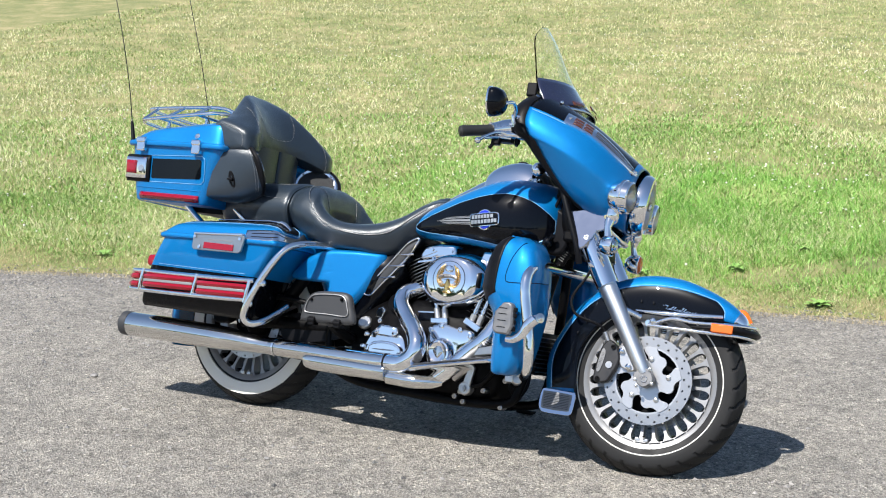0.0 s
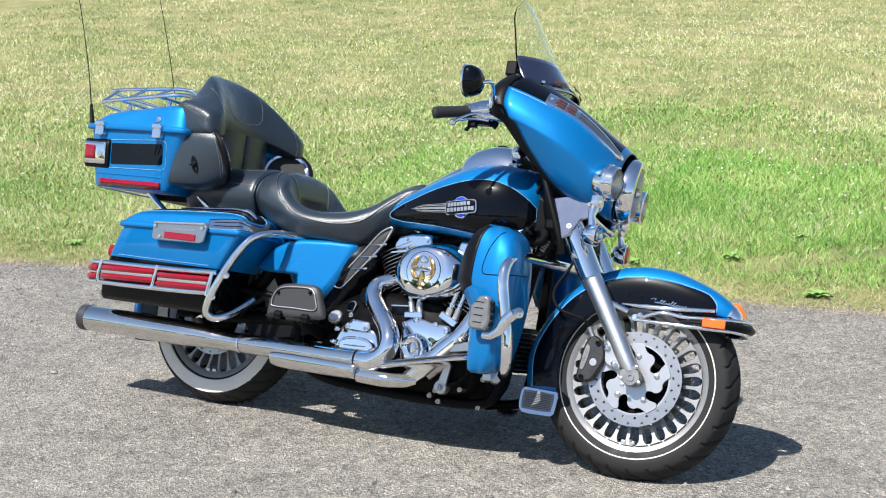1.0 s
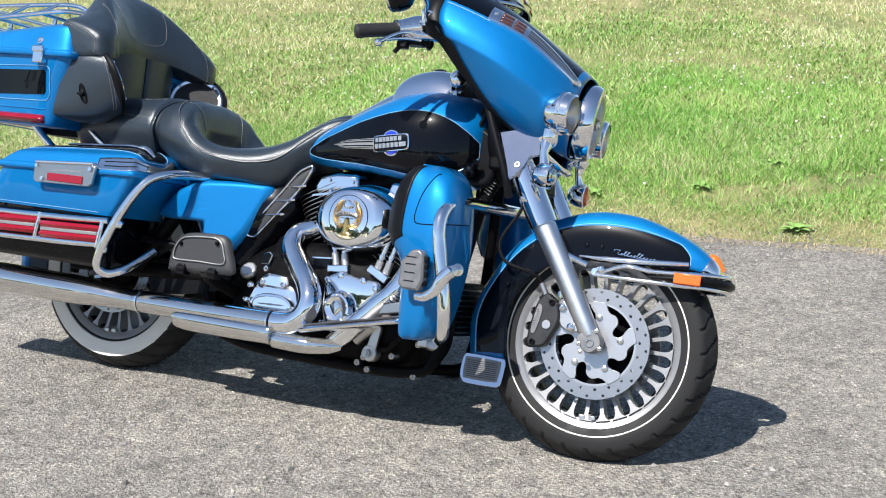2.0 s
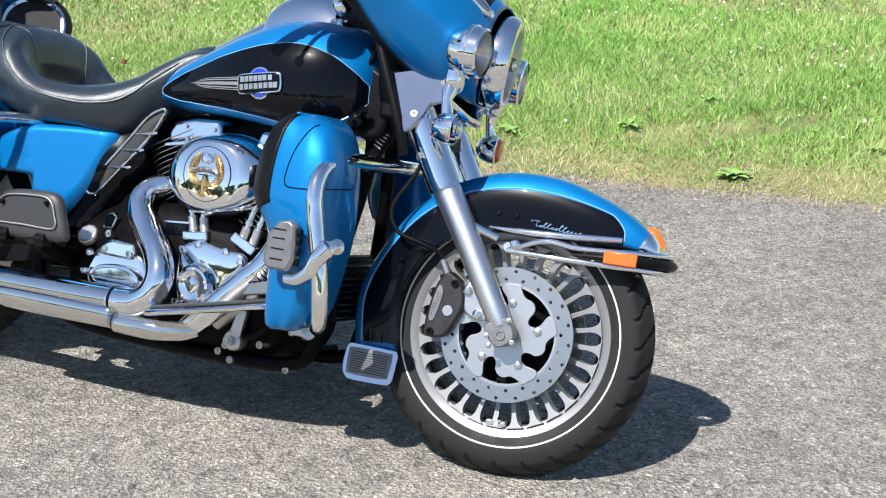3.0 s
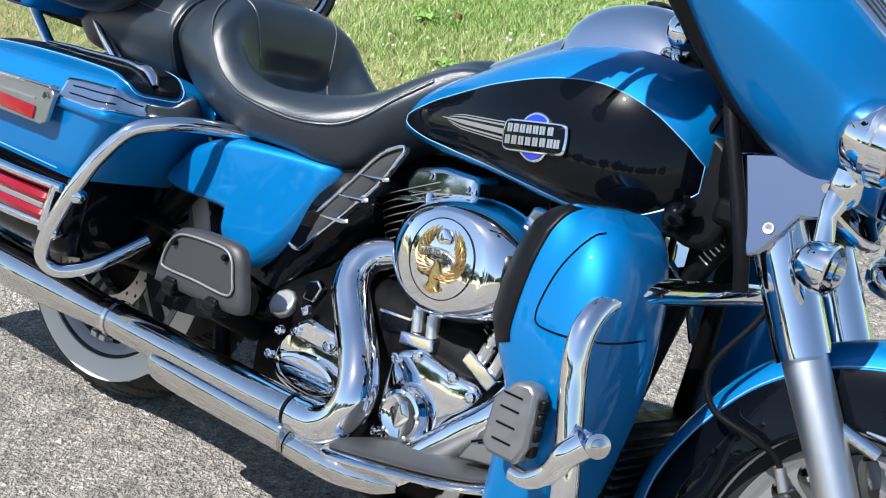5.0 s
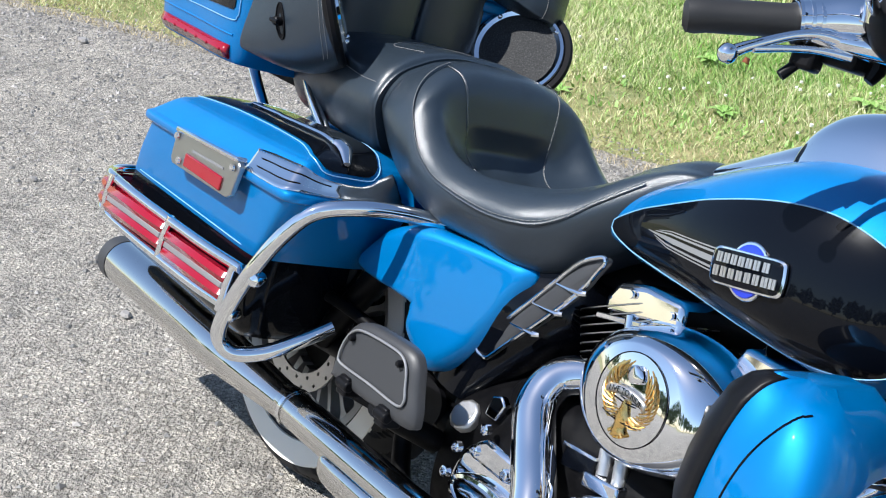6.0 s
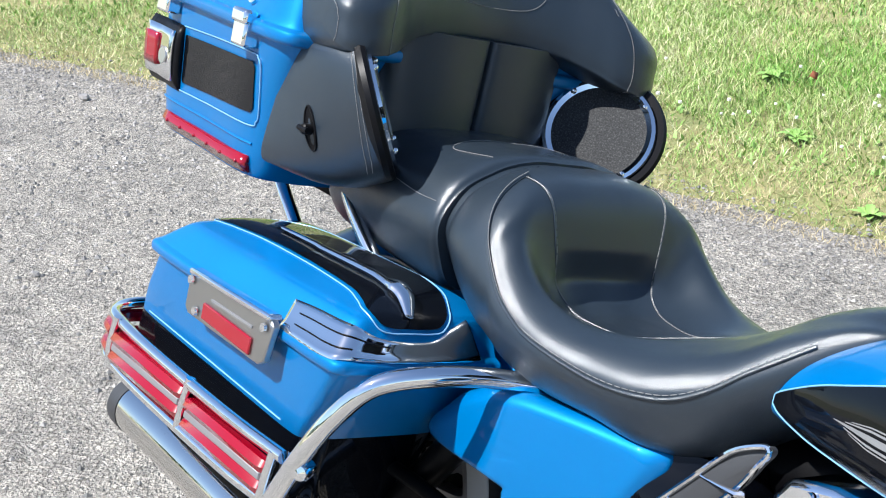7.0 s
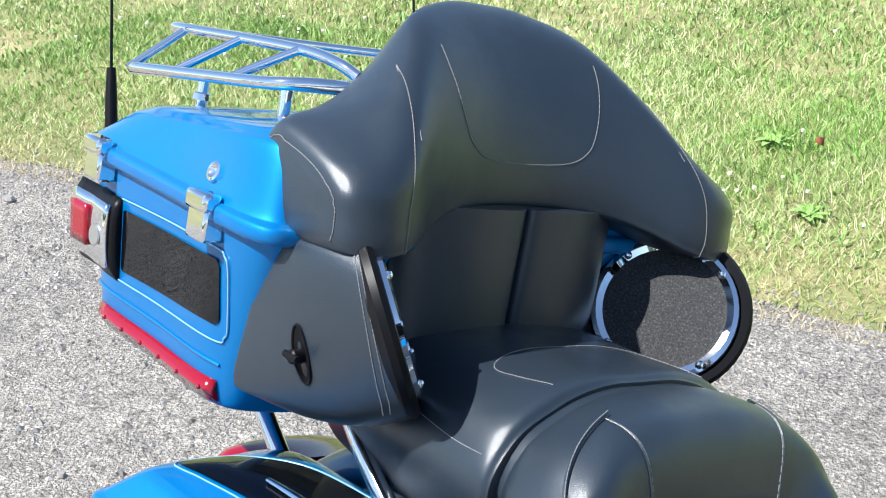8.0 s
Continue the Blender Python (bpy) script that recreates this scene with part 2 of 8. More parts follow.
def tube(path, r, n=12, steps=0, caps=True, flat=1.0):
    P = np.asarray(path, float)
    if steps:
        P = crs(P, steps)
    P = P[np.append(True, np.linalg.norm(np.diff(P, axis=0), axis=1) > 1e-6)]
    r = np.interp(np.linspace(0, 1, len(P)), np.linspace(0, 1, len(np.atleast_1d(r))), np.atleast_1d(r))
    T = np.gradient(P, axis=0)
    T /= np.linalg.norm(T, axis=1)[:, None]
    up = np.array([0.0, 0, 1]) if abs(T[0][2]) < 0.9 else np.array([0.0, 1, 0])
    rows = []
    for p, t, q in zip(P, T, r):
        up = up - t * (up @ t)
        up /= np.linalg.norm(up)
        side = np.cross(t, up)
        a = np.linspace(0, 2 * np.pi, n, endpoint=False)
        rows.append(p + q * (np.cos(a)[:, None] * side + flat * np.sin(a)[:, None] * up))
    return grid(rows, True, caps)


def axes_of(d):
    d = np.asarray(d, float) / np.linalg.norm(d)
    a = np.cross(d, (0, 0, 1) if abs(d[2]) < 0.9 else (1, 0, 0))
    a /= np.linalg.norm(a)
    return a, np.cross(d, a), d


def lathe(profile, centre, axis, n=32, caps=False):
    """Turns (along, radius) pairs round an axis."""
    a, b, d = axes_of(axis)
    t = np.linspace(0, 2 * np.pi, n, endpoint=False)
    c = np.asarray(centre, float)
    rows = [c + h * d + r * (np.cos(t)[:, None] * a + np.sin(t)[:, None] * b) for h, r in profile]
    return grid(rows, True, caps)


def rod(a, b, r, n=12):
    return tube([a, b], r, n)


def plate(outline, y0, y1, n=0, closed=True):
    """A side-view outline (x, z) given thickness from y0 to y1; n > 0 rounds the outline."""
    P = np.asarray(outline, float)
    if n:
        P = crs(P, n, True)
    a = np.c_[P[:, 0], np.full(len(P), y0), P[:, 1]]
    b = np.c_[P[:, 0], np.full(len(P), y1), P[:, 1]]
    return grid([a, b], True, True)


def slab(outline, d, u, v, w, t0, t1, n=0):
    """The same on any plane: centre d, axes u and v, thickness along w."""
    P = np.asarray(outline, float)
    if n:
        P = crs(P, n, True)
    d, u, v, w = (np.asarray(q, float) for q in (d, u, v, w))
    base = d + P[:, :1] * u + P[:, 1:2] * v
    return grid([base + t0 * w, base + t1 * w], True, True)


def box(x0, x1, y0, y1, z0, z1):
    return plate([(x0, z0), (x1, z0), (x1, z1), (x0, z1)], y0, y1)


def ball(c, rx, ry=None, rz=None, n=16):
    t = np.linspace(0, np.pi, n // 2 + 1)[1:-1]
    a = np.linspace(0, 2 * np.pi, n, endpoint=False)
    c, s = np.asarray(c, float), np.array([rx, ry or rx, rz or rx])
    rows = [c + s * np.c_[np.sin(q) * np.cos(a), np.sin(q) * np.sin(a), np.full(n, np.cos(q))] for q in t]
    return grid(rows, True, True)


def mirrored(shape):
    V, F = shape
    return [(x, -y, z) for x, y, z in V], [tuple(reversed(f)) for f in F]


def tree_of(shape):
    return BVHTree.FromPolygons([tuple(map(float, v)) for v in shape[0]], shape[1])


def drape(tree, points, way, lift=0.001, back=0.3):
    """Drops points along a direction on to a shape, a little proud of it."""
    w = Vector(way).normalized()
    out = []
    for q in points:
        hit, n, _, _ = tree.ray_cast(Vector(q) - w * back, w)
        if hit is None:
            hit, n, _, _ = tree.find_nearest(Vector(q))
        if n.dot(w) > 0:
            n = -n
        out.append(tuple(hit + n * lift))
    return out


def decal(tree, outline, way, lift=0.0012, n=60, rings=8, smooth_outline=True, back=0.3):
    """A thin skin of an outline's shape lying on another shape."""
    P = crs(np.asarray(outline, float), n, True) if smooth_outline else np.asarray(outline, float)
    c = P.mean(0)
    rows = [drape(tree, c + (P - c) * k, way, lift, back) for k in np.linspace(1, 0.04, rings)]
    return grid(rows, True, True)


LEAN = radians(16.3)
HEAD = Vector((0.50, 0, 0.85))
STEER = Matrix.Translation(HEAD) @ Matrix.Rotation(radians(8), 4, Vector((-math.sin(radians(26)), 0, math.cos(radians(26))))) @ Matrix.Translation(-HEAD)


def mesh_of(name, shape, materials, smooth=38, index=None, weld=False):
    me = bpy.data.meshes.new(name)
    V, F = shape
    me.from_pydata([tuple(map(float, v)) for v in V], [], F)
    for m in materials if isinstance(materials, (list, tuple)) else [materials]:
        me.materials.append(m)
    if index is not None:
        me.polygons.foreach_set("material_index", index)
    bm = bmesh.new()
    bm.from_mesh(me)
    if weld:
        bmesh.ops.remove_doubles(bm, verts=bm.verts, dist=1e-5)
    bmesh.ops.recalc_face_normals(bm, faces=bm.faces)
    bm.to_mesh(me)
    bm.free()
    me.polygons.foreach_set("use_smooth", [True] * len(me.polygons))
    me.set_sharp_from_angle(angle=radians(smooth))
    return me


def part(name, shape, material, parent=None, label="", steered=False, bevel=0.0, solid=0.0, smooth=38, index=None, weld=False):
    """One mesh object under a thing or under a part."""
    ob = new(name, mesh_of(name, shape, material, smooth, index, weld))
    ob.parent = parent
    if steered:
        ob.matrix_basis = STEER
    if solid:
        s = ob.modifiers.new("thickness", "SOLIDIFY")
        s.thickness, s.offset = solid, -1
    if bevel:
        b = ob.modifiers.new("edges", "BEVEL")
        b.width, b.segments, b.limit_method, b.angle_limit = bevel, 2, "ANGLE", radians(38)
        b.harden_normals = False
    if label:
        ob["label"] = label
    return ob


def both(name, shape, material, parent, label="", **more):
    """The part and its mirror image on the other side."""
    a = part(name, shape, material, parent, label, **more)
    b = part(name, mirrored(shape), material, parent, label, **more)
    return a, b

# ---- ground ----
def edge_y(x):
    """The line where the driveway's asphalt meets the lawn."""
    x = np.asarray(x, float)
    mid = 2.42 + 0.2 * x - 0.024 * x * x
    low = (2.42 - 1.6 - 0.024 * 64) + 0.584 * (x + 8)
    high = (2.42 + 0.4 - 0.096) + 0.104 * (x - 2)
    return np.where(x < -8, low, np.where(x > 2, high, mid))


def lawn_z(x, y):
    d = y - edge_y(x)
    up = np.clip(d, 0, None)
    rise = 0.10 * (1 - np.exp(-up / 0.9)) + 0.088 * np.minimum(up, 28.0)
    rise += 0.03 * np.sin(0.9 * x + 0.4 * y) * (1 - np.exp(-up / 2))
    return np.where(d > 0, rise + 0.002, -0.02)


xs = np.concatenate([np.linspace(-400, -14, 24), np.linspace(-12, 9, 140), np.linspace(11, 400, 24)])
ys = np.concatenate([np.linspace(-400, -8, 16), np.linspace(-7, 12, 150), np.linspace(12.6, 40, 40), np.linspace(45, 400, 12)])
rows = [np.c_[xs, np.full(len(xs), y), lawn_z(xs, y)] for y in ys]
tagged(part("ground", grid(rows), SOIL), "sloping summer lawn of thin dry soil and thatch", "lawn", kind="structure")

rng = np.random.default_rng(4)
xs = np.concatenate([np.linspace(-60, -9, 20), np.linspace(-8.6, 6, 420), np.linspace(6.5, 60, 20)])
rag = np.array([0.035 * noise.noise((q * 3.1, 0, 0)) + 0.03 * noise.noise((q * 13.0, 5, 0)) for q in xs])
top = edge_y(xs) + rag + 0.06
far = edge_y(xs) - 48.0
mids = [top + (far - top) * k for k in (0.004, 0.02, 0.1, 0.3, 0.6, 1.0)]
rows = [np.c_[xs, top, np.full(len(xs), -0.03)], np.c_[xs, top - 0.012, np.full(len(xs), 0.002)]]
rows += [np.c_[xs, m, np.zeros(len(xs))] for m in mids]
tagged(part("road", grid(rows), ASPHALT), "weathered grey asphalt driveway with a ragged edge", "driveway", kind="structure")

# ---- motorcycle: wheels ----
bike = new("motorcycle")
bike.empty_display_size = 0.1
bike.matrix_basis = Matrix.Rotation(-LEAN, 4, "X") @ Matrix.Translation((0, -0.01, 0.004))
tagged(bike, "blue and black touring motorcycle, chrome-trimmed, leaning on its side stand", "motorcycle")


def ring_angles(n, shift=0.0):
    return [2 * math.pi * (i + shift) / n for i in range(n)]


def wheel_tyre(c, r, half, rim_r, grooves=56):
    """A round-shouldered tyre; slanting grooves are cut into the tread."""
    prof = [(0.80 * half, rim_r - 0.008), (0.90 * half, rim_r + 0.004), (0.99 * half, rim_r + 0.30 * (r - rim_r)), (1.0 * half, rim_r + 0.5 * (r - rim_r)), (0.93 * half, rim_r + 0.72 * (r - rim_r)), (0.70 * half, r - 0.017), (0.36 * half, r - 0.0045), (0.0, r)]
    prof = prof + [(-a, b) for a, b in prof[-2::-1]]
    P = crs(prof, 45)
    n = grooves * 12
    rows = []
    for i in range(n):
        t = 2 * math.pi * i / n
        row = []
        for a, b in P:
            deep = 0.0
            w = abs(a) / half
            if 0.10 < w < 0.97 and b > rim_r + 0.60 * (r - rim_r):
                phase = (t * grooves / (2 * math.pi) + (w * 1.9 if a < 0 else w * 1.9 + 0.5)) % 2.0
                deep = 0.0075 if phase < 0.34 else 0.0
            q = b - deep
            row.append((c[0] + q * math.cos(t), c[1] + a, c[2] + q * math.sin(t)))
        rows.append(row)
    return grid(rows, False, False, True)


def turned(shape, c, angle):
    """Turns a shape round a wheel's axle."""
    ca, sa = math.cos(angle), math.sin(angle)
    V, F = shape
    return [(c[0] + (x - c[0]) * ca - (z - c[2]) * sa, y, c[2] + (x - c[0]) * sa + (z - c[2]) * ca) for x, y, z in V], F


def drilled_ring(c, y0, y1, bands, n, hole):
    """A flat brake disc, its bands of cells each pierced by a round hole."""
    V, F = [], []
    for b, (r0, r1) in enumerate(bands):
        for k in range(n):
            a0 = 2 * math.pi * (k + 0.5 * b) / n
            a1 = a0 + 2 * math.pi / n
            am, rm = (a0 + a1) / 2, (r0 + r1) / 2
            outer = [(r0, a0), (r0, am), (r0, a1), (rm, a1), (r1, a1), (r1, am), (r1, a0), (rm, a0)]
            pts = []
            for y in (y0, y1):
                for r, a in outer:
                    pts.append((c[0] + r * math.cos(a), y, c[2] + r * math.sin(a)))
                for r, a in outer:
                    dx, dz = r * math.cos(a) - rm * math.cos(am), r * math.sin(a) - rm * math.sin(am)
                    q = hole / math.hypot(dx, dz)
                    pts.append((c[0] + rm * math.cos(am) + dx * q, y, c[2] + rm * math.sin(am) + dz * q))
            o = len(V)
            V += pts
            for j in range(8):
                i = (j + 1) % 8
                F += [(o + j, o + i, o + 8 + i, o + 8 + j), (o + 16 + j, o + 24 + j, o + 24 + i, o + 16 + i), (o + 8 + j, o + 8 + i, o + 24 + i, o + 24 + j)]
            if b == 0:
                F += [(o, o + 1, o + 17, o + 16), (o + 1, o + 2, o + 18, o + 17)]
            if b == len(bands) - 1:
                F += [(o + 4, o + 5, o + 21, o + 20), (o + 5, o + 6, o + 22, o + 21)]
    return V, F


def make_wheel(name, c, r, half, rim_r, steered, spokes, label):
    s = 0.86 * half
    prof = [(-s, rim_r - 0.004), (-s - 0.004, rim_r + 0.006), (-s, rim_r + 0.012), (-s + 0.012, rim_r + 0.006), (-s + 0.016, rim_r - 0.006), (-0.01, rim_r - 0.010), (0.01, rim_r - 0.010), (s - 0.016, rim_r - 0.006), (s - 0.012, rim_r + 0.006), (s, rim_r + 0.012), (s + 0.004, rim_r + 0.006), (s, rim_r - 0.004), (s - 0.006, rim_r - 0.016), (0.02, rim_r - 0.020), (-0.02, rim_r - 0.020), (-s + 0.006, rim_r - 0.016), (-s, rim_r - 0.004)]
    w = part(name, lathe(prof, c, (0, 1, 0), 96), WHEEL, bike, label, steered=steered)
    # shade inside the silver rim barrel, put in as a black band
    part("rim_well_shade", lathe([(-s + 0.02, rim_r - 0.022), (-0.03, rim_r - 0.024), (0.03, rim_r - 0.024), (s - 0.02, rim_r - 0.022)], c, (0, 1, 0), 72), DARK, w, "black band giving the shade in the rim well between the spokes")
    part("tyre", wheel_tyre(c, r, half, rim_r), RUBBER, w, "black rubber tyre with slanting tread grooves")
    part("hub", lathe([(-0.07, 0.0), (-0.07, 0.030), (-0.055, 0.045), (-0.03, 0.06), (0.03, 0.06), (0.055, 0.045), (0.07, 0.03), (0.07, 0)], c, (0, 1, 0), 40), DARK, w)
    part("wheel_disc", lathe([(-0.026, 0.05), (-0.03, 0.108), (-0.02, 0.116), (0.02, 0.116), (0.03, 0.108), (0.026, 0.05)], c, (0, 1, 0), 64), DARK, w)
    r0, r1 = 0.112, rim_r - 0.014
    out = [(r0, -0.0085), (r0 + 0.03, -0.0055), (r1 - 0.030, -0.0050), (r1 - 0.018, -0.0062), (r1 - 0.009, -0.0095), (r1 - 0.003, -0.0150), (r1, -0.0205), (r1, 0.0205), (r1 - 0.003, 0.0150), (r1 - 0.009, 0.0095), (r1 - 0.018, 0.0062), (r1 - 0.030, 0.0050), (r0 + 0.03, 0.0055), (r0, 0.0085)]
    me = None
    for k, a in enumerate(ring_angles(spokes)):
        if me is None:
            P = [(p, q) for p, q in out]
            front = [(p, -0.046 - 0.012 * (p - r0) / (r1 - r0), q) for p, q in P]
            back = [(p, -0.012, q) for p, q in P]
            me = mesh_of("spoke", grid([front, back], True, True), WHEEL)
        ob = new("spoke", me)
        ob.parent = w
        ob.matrix_basis = Matrix.Translation(c) @ Matrix.Rotation(a, 4, "Y")
    part("valve_stem", tube([(c[0] + 0.01, -0.045, c[2] - rim_r + 0.012), (c[0] + 0.01, -0.065, c[2] - rim_r + 0.035)], 0.004, 8), CHROME, w)
    for a in (0.0, 0.14):
        part("balance_weight", turned(box(c[0] - 0.009, c[0] + 0.009, -s - 0.004, -s + 0.02, c[2] - rim_r + 0.016, c[2] - rim_r + 0.028), c, a - 0.06), ALLOY, w, bevel=0.002)
    return w


def brake_disc(w, c, y, bolts=True):
    d = part("brake_disc", drilled_ring(c, y - 0.0025, y + 0.0025, [(0.114, 0.132), (0.132, 0.150)], 20, 0.0042), STEEL, w, "drilled steel brake disc", smooth=30, weld=True)
    arm = [(0, 0.1142), (9, 0.1142), (17, 0.1135), (22, 0.106), (20, 0.094), (15, 0.082), (13, 0.068), (19, 0.058), (28, 0.058), (34, 0.068), (36, 0.080), (42, 0.090), (50, 0.094), (58, 0.092), (64, 0.096), (69, 0.106)]
    ctrl = [(radians(72 * k + a + 10), r) for k in range(5) for a, r in arm]
    hooks = crs(np.array([(c[0] + r * math.cos(a), c[2] + r * math.sin(a)) for a, r in ctrl]), 320, True)
    part("disc_carrier", plate(hooks, y - 0.006, y + 0.002), ALLOY, d, "wavy alloy disc carrier with five curved arms", bevel=0.0008)
    part("carrier_ring", lathe([(y - 0.002, 0.108), (y - 0.002, 0.1145), (y + 0.002, 0.1145), (y + 0.002, 0.108), (y - 0.002, 0.108)], (c[0], 0, c[2]), (0, 1, 0), 72), ALLOY, d)
    for a in ring_angles(5, 0.2):
        p = (c[0] + 0.072 * math.cos(a), y - 0.005, c[2] + 0.072 * math.sin(a))
        part("disc_bolt", lathe([(0, 0.009), (-0.005, 0.009), (-0.007, 0.006), (-0.007, 0.0)], p, (0, 1, 0), 12, True), ALLOY, d)
    return d


FC = (0.838, 0.0, 0.303)
fw = make_wheel("front_wheel", FC, 0.318, 0.064, 0.222, True, 28, "silver cast wheel with many flat spokes")
brake_disc(fw, FC, -0.082)
part("brake_disc", drilled_ring(FC, 0.0795, 0.0845, [(0.114, 0.132), (0.132, 0.150)], 20, 0.0042), STEEL, fw, smooth=30, weld=True)
part("white_stripe", lathe([(-0.0620, 0.2478), (-0.0643, 0.2485), (-0.0646, 0.2515), (-0.0630, 0.2525)], FC, (0, 1, 0), 96), WHITE, fw, "thin white stripe on the sidewall")

RC = (-0.815, 0.0, 0.312)
rw = make_wheel("rear_wheel", RC, 0.325, 0.078, 0.226, False, 26, "silver cast rear wheel behind the exhaust")
part("brake_disc", drilled_ring(RC, -0.088, -0.083, [(0.110, 0.128), (0.128, 0.146)], 20, 0.0042), STEEL, rw, smooth=30, weld=True)
part("whitewall", lathe([(-0.0740, 0.2395), (-0.0775, 0.2405), (-0.0788, 0.252), (-0.0796, 0.264), (-0.0795, 0.276), (-0.0786, 0.286), (-0.0740, 0.2885)], RC, (0, 1, 0), 96), WHITE, rw, "broad white sidewall band")
for sy in (-1, 1):
    part("swingarm", tube([(-0.30, sy * 0.10, 0.33), (-0.55, sy * 0.125, 0.33), (RC[0], sy * 0.13, RC[2])], [0.028, 0.024, 0.026], 12, 14), DARK, bike)
part("rear_axle", rod((RC[0], -0.15, RC[2]), (RC[0], 0.15, RC[2]), 0.012), STEEL, bike)

# ---- front fender ----
CROWN = np.array([(0.478, 0.205), (0.465, 0.33), (0.501, 0.436), (0.567, 0.545), (0.659, 0.621), (0.774, 0.663), (0.893, 0.665), (0.995, 0.638), (1.077, 0.600), (1.131, 0.554), (1.147, 0.505)])
SKIRT = np.array([(0.595, 0.213), (0.585, 0.339), (0.609, 0.421), (0.669, 0.488), (0.742, 0.524), (0.810, 0.528), (0.893, 0.528), (0.985, 0.533), (1.060, 0.532), (1.108, 0.524), (1.128, 0.506)])
FW = np.array([0.078, 0.084, 0.088, 0.090, 0.091, 0.092, 0.092, 0.090, 0.082, 0.066, 0.050])


def fender_at(u, phi, lift=0.0):
    """A point of the front fender: u from tail to tip, phi from the right skirt over the crown to the left."""
    U = np.linspace(0, 1, len(FW))
    cx, cz, sx, sz, w = (np.interp(u, np.linspace(0, 1, 81), crs(a.reshape(-1, 1), 81)[:, 0]) for a in (CROWN[:, 0], CROWN[:, 1], SKIRT[:, 0], SKIRT[:, 1], FW))
    up = abs(math.sin(phi)) ** 0.62
    y = -math.copysign(abs(math.cos(phi)) ** 0.55, math.cos(phi)) * (w + lift)
    dx, dz = cx - sx, cz - sz
    k = lift / max(1e-6, math.hypot(dx, dz))
    return (sx + dx * (up + k * up), y, sz + dz * (up + k * up))


rows = [[fender_at(u, p) for p in np.linspace(0, math.pi, 41)] for u in np.linspace(0, 1, 72)]
fender = part("front_fender", grid(rows), BLUE, bike, "blue front fender with a black side panel", steered=True, solid=0.003)


def panel_phi(u):
    return float(np.interp(u, [0.0, 0.2, 0.35, 0.5, 0.8], [0.62, 0.61, 0.58, 0.57, 0.62])) * min(1.0, max(0.0, (0.80 - u) / 0.055)) ** 0.5


us = np.linspace(0.02, 0.7999, 90)
for side in (1, -1):
    rows = []
    for u in us:
        m = panel_phi(u)
        rows.append([(x, side * y, z) for x, y, z in (fender_at(u, p, 0.0012) for p in np.linspace(0.0004, max(0.03, m), 14))])
    part("side_panel", grid(rows), BLACK, fender, "black panel with a silver pinstripe")
    part("skirt_edge", tube([(x, side * y, z) for x, y, z in (fender_at(u, 0.0, 0.0) for u in np.linspace(0.01, 0.86, 60))], 0.0042, 8), BLACK, fender)
    line = [(x, side * y, z) for x, y, z in (fender_at(u, max(0.03, panel_phi(u)) + 0.045, 0.0008) for u in us)]
    part("pinstripe", tube(line, 0.0013, 6), SILVER_LINE, fender)

guard_o = crs(np.array([(0.476, 0.200), (0.482, 0.222), (0.500, 0.226), (0.585, 0.224), (0.599, 0.220), (0.601, 0.205), (0.597, 0.160), (0.590, 0.147), (0.575, 0.143), (0.500, 0.143), (0.483, 0.150), (0.475, 0.168)]), 60, True)
guard = part("mud_guard", plate(guard_o, -0.091, -0.084), PLATE_METAL, fender, "chrome lower mud guard with a ribbed inset", bevel=0.002)
part("guard_wrap", grid([[(x + 0.004, y * 1.03, z + dz) for x, y, z in (fender_at(0.0, p, 0.003) for p in np.linspace(0.35, math.pi - 0.05, 25))] for dz in (-0.055, -0.02, 0.016)]), CHROME, guard, solid=0.003)
inset_o = crs(np.array([(0.495, 0.205), (0.502, 0.213), (0.570, 0.212), (0.579, 0.206), (0.576, 0.170), (0.568, 0.160), (0.503, 0.160), (0.494, 0.168)]), 40, True)
inset_o = inset_o.mean(0) + (inset_o - inset_o.mean(0)) * (1.22, 1.14)
part("guard_inset", plate(inset_o, -0.0945, -0.090), CAST, guard, "dark ribbed inset", bevel=0.001)
for k in range(9):
    z = 0.164 + 0.0055 * k
    part("inset_rib", rod((0.492, -0.0950, z), (0.581, -0.0950, z), 0.0012, 6), GREY_PLASTIC, guard)

part("chrome_spear", tube([(0.765, -0.096, 0.533), (0.85, -0.099, 0.533), (0.95, -0.099, 0.538), (1.06, -0.088, 0.547)], [0.002, 0.006, 0.006, 0.005], 10, 20, flat=1.3), CHROME, bike, "chrome spear along the fender", steered=True)
rail = part("fender_rail", tube([(0.815, -0.104, 0.487), (0.95, -0.108, 0.487), (1.05, -0.106, 0.488), (1.12, -0.088, 0.490), (1.152, -0.04, 0.490), (1.157, 0, 0.490), (1.152, 0.04, 0.490), (1.12, 0.088, 0.490), (1.05, 0.106, 0.488), (0.95, 0.108, 0.487), (0.815, 0.104, 0.487)], 0.0065, 10, 60), CHROME, bike, "chrome fender bumper rail", steered=True)
part("upper_rail", tube([(0.82, -0.104, 0.490), (0.895, -0.106, 0.519), (0.97, -0.106, 0.515), (1.06, -0.102, 0.520), (1.125, -0.085, 0.525), (1.158, -0.04, 0.527), (1.163, 0, 0.527), (1.158, 0.04, 0.527), (1.125, 0.085, 0.525), (1.06, 0.102, 0.52), (0.97, 0.106, 0.515), (0.895, 0.106, 0.519), (0.82, 0.104, 0.490)], 0.0065, 10, 80), CHROME, rail)
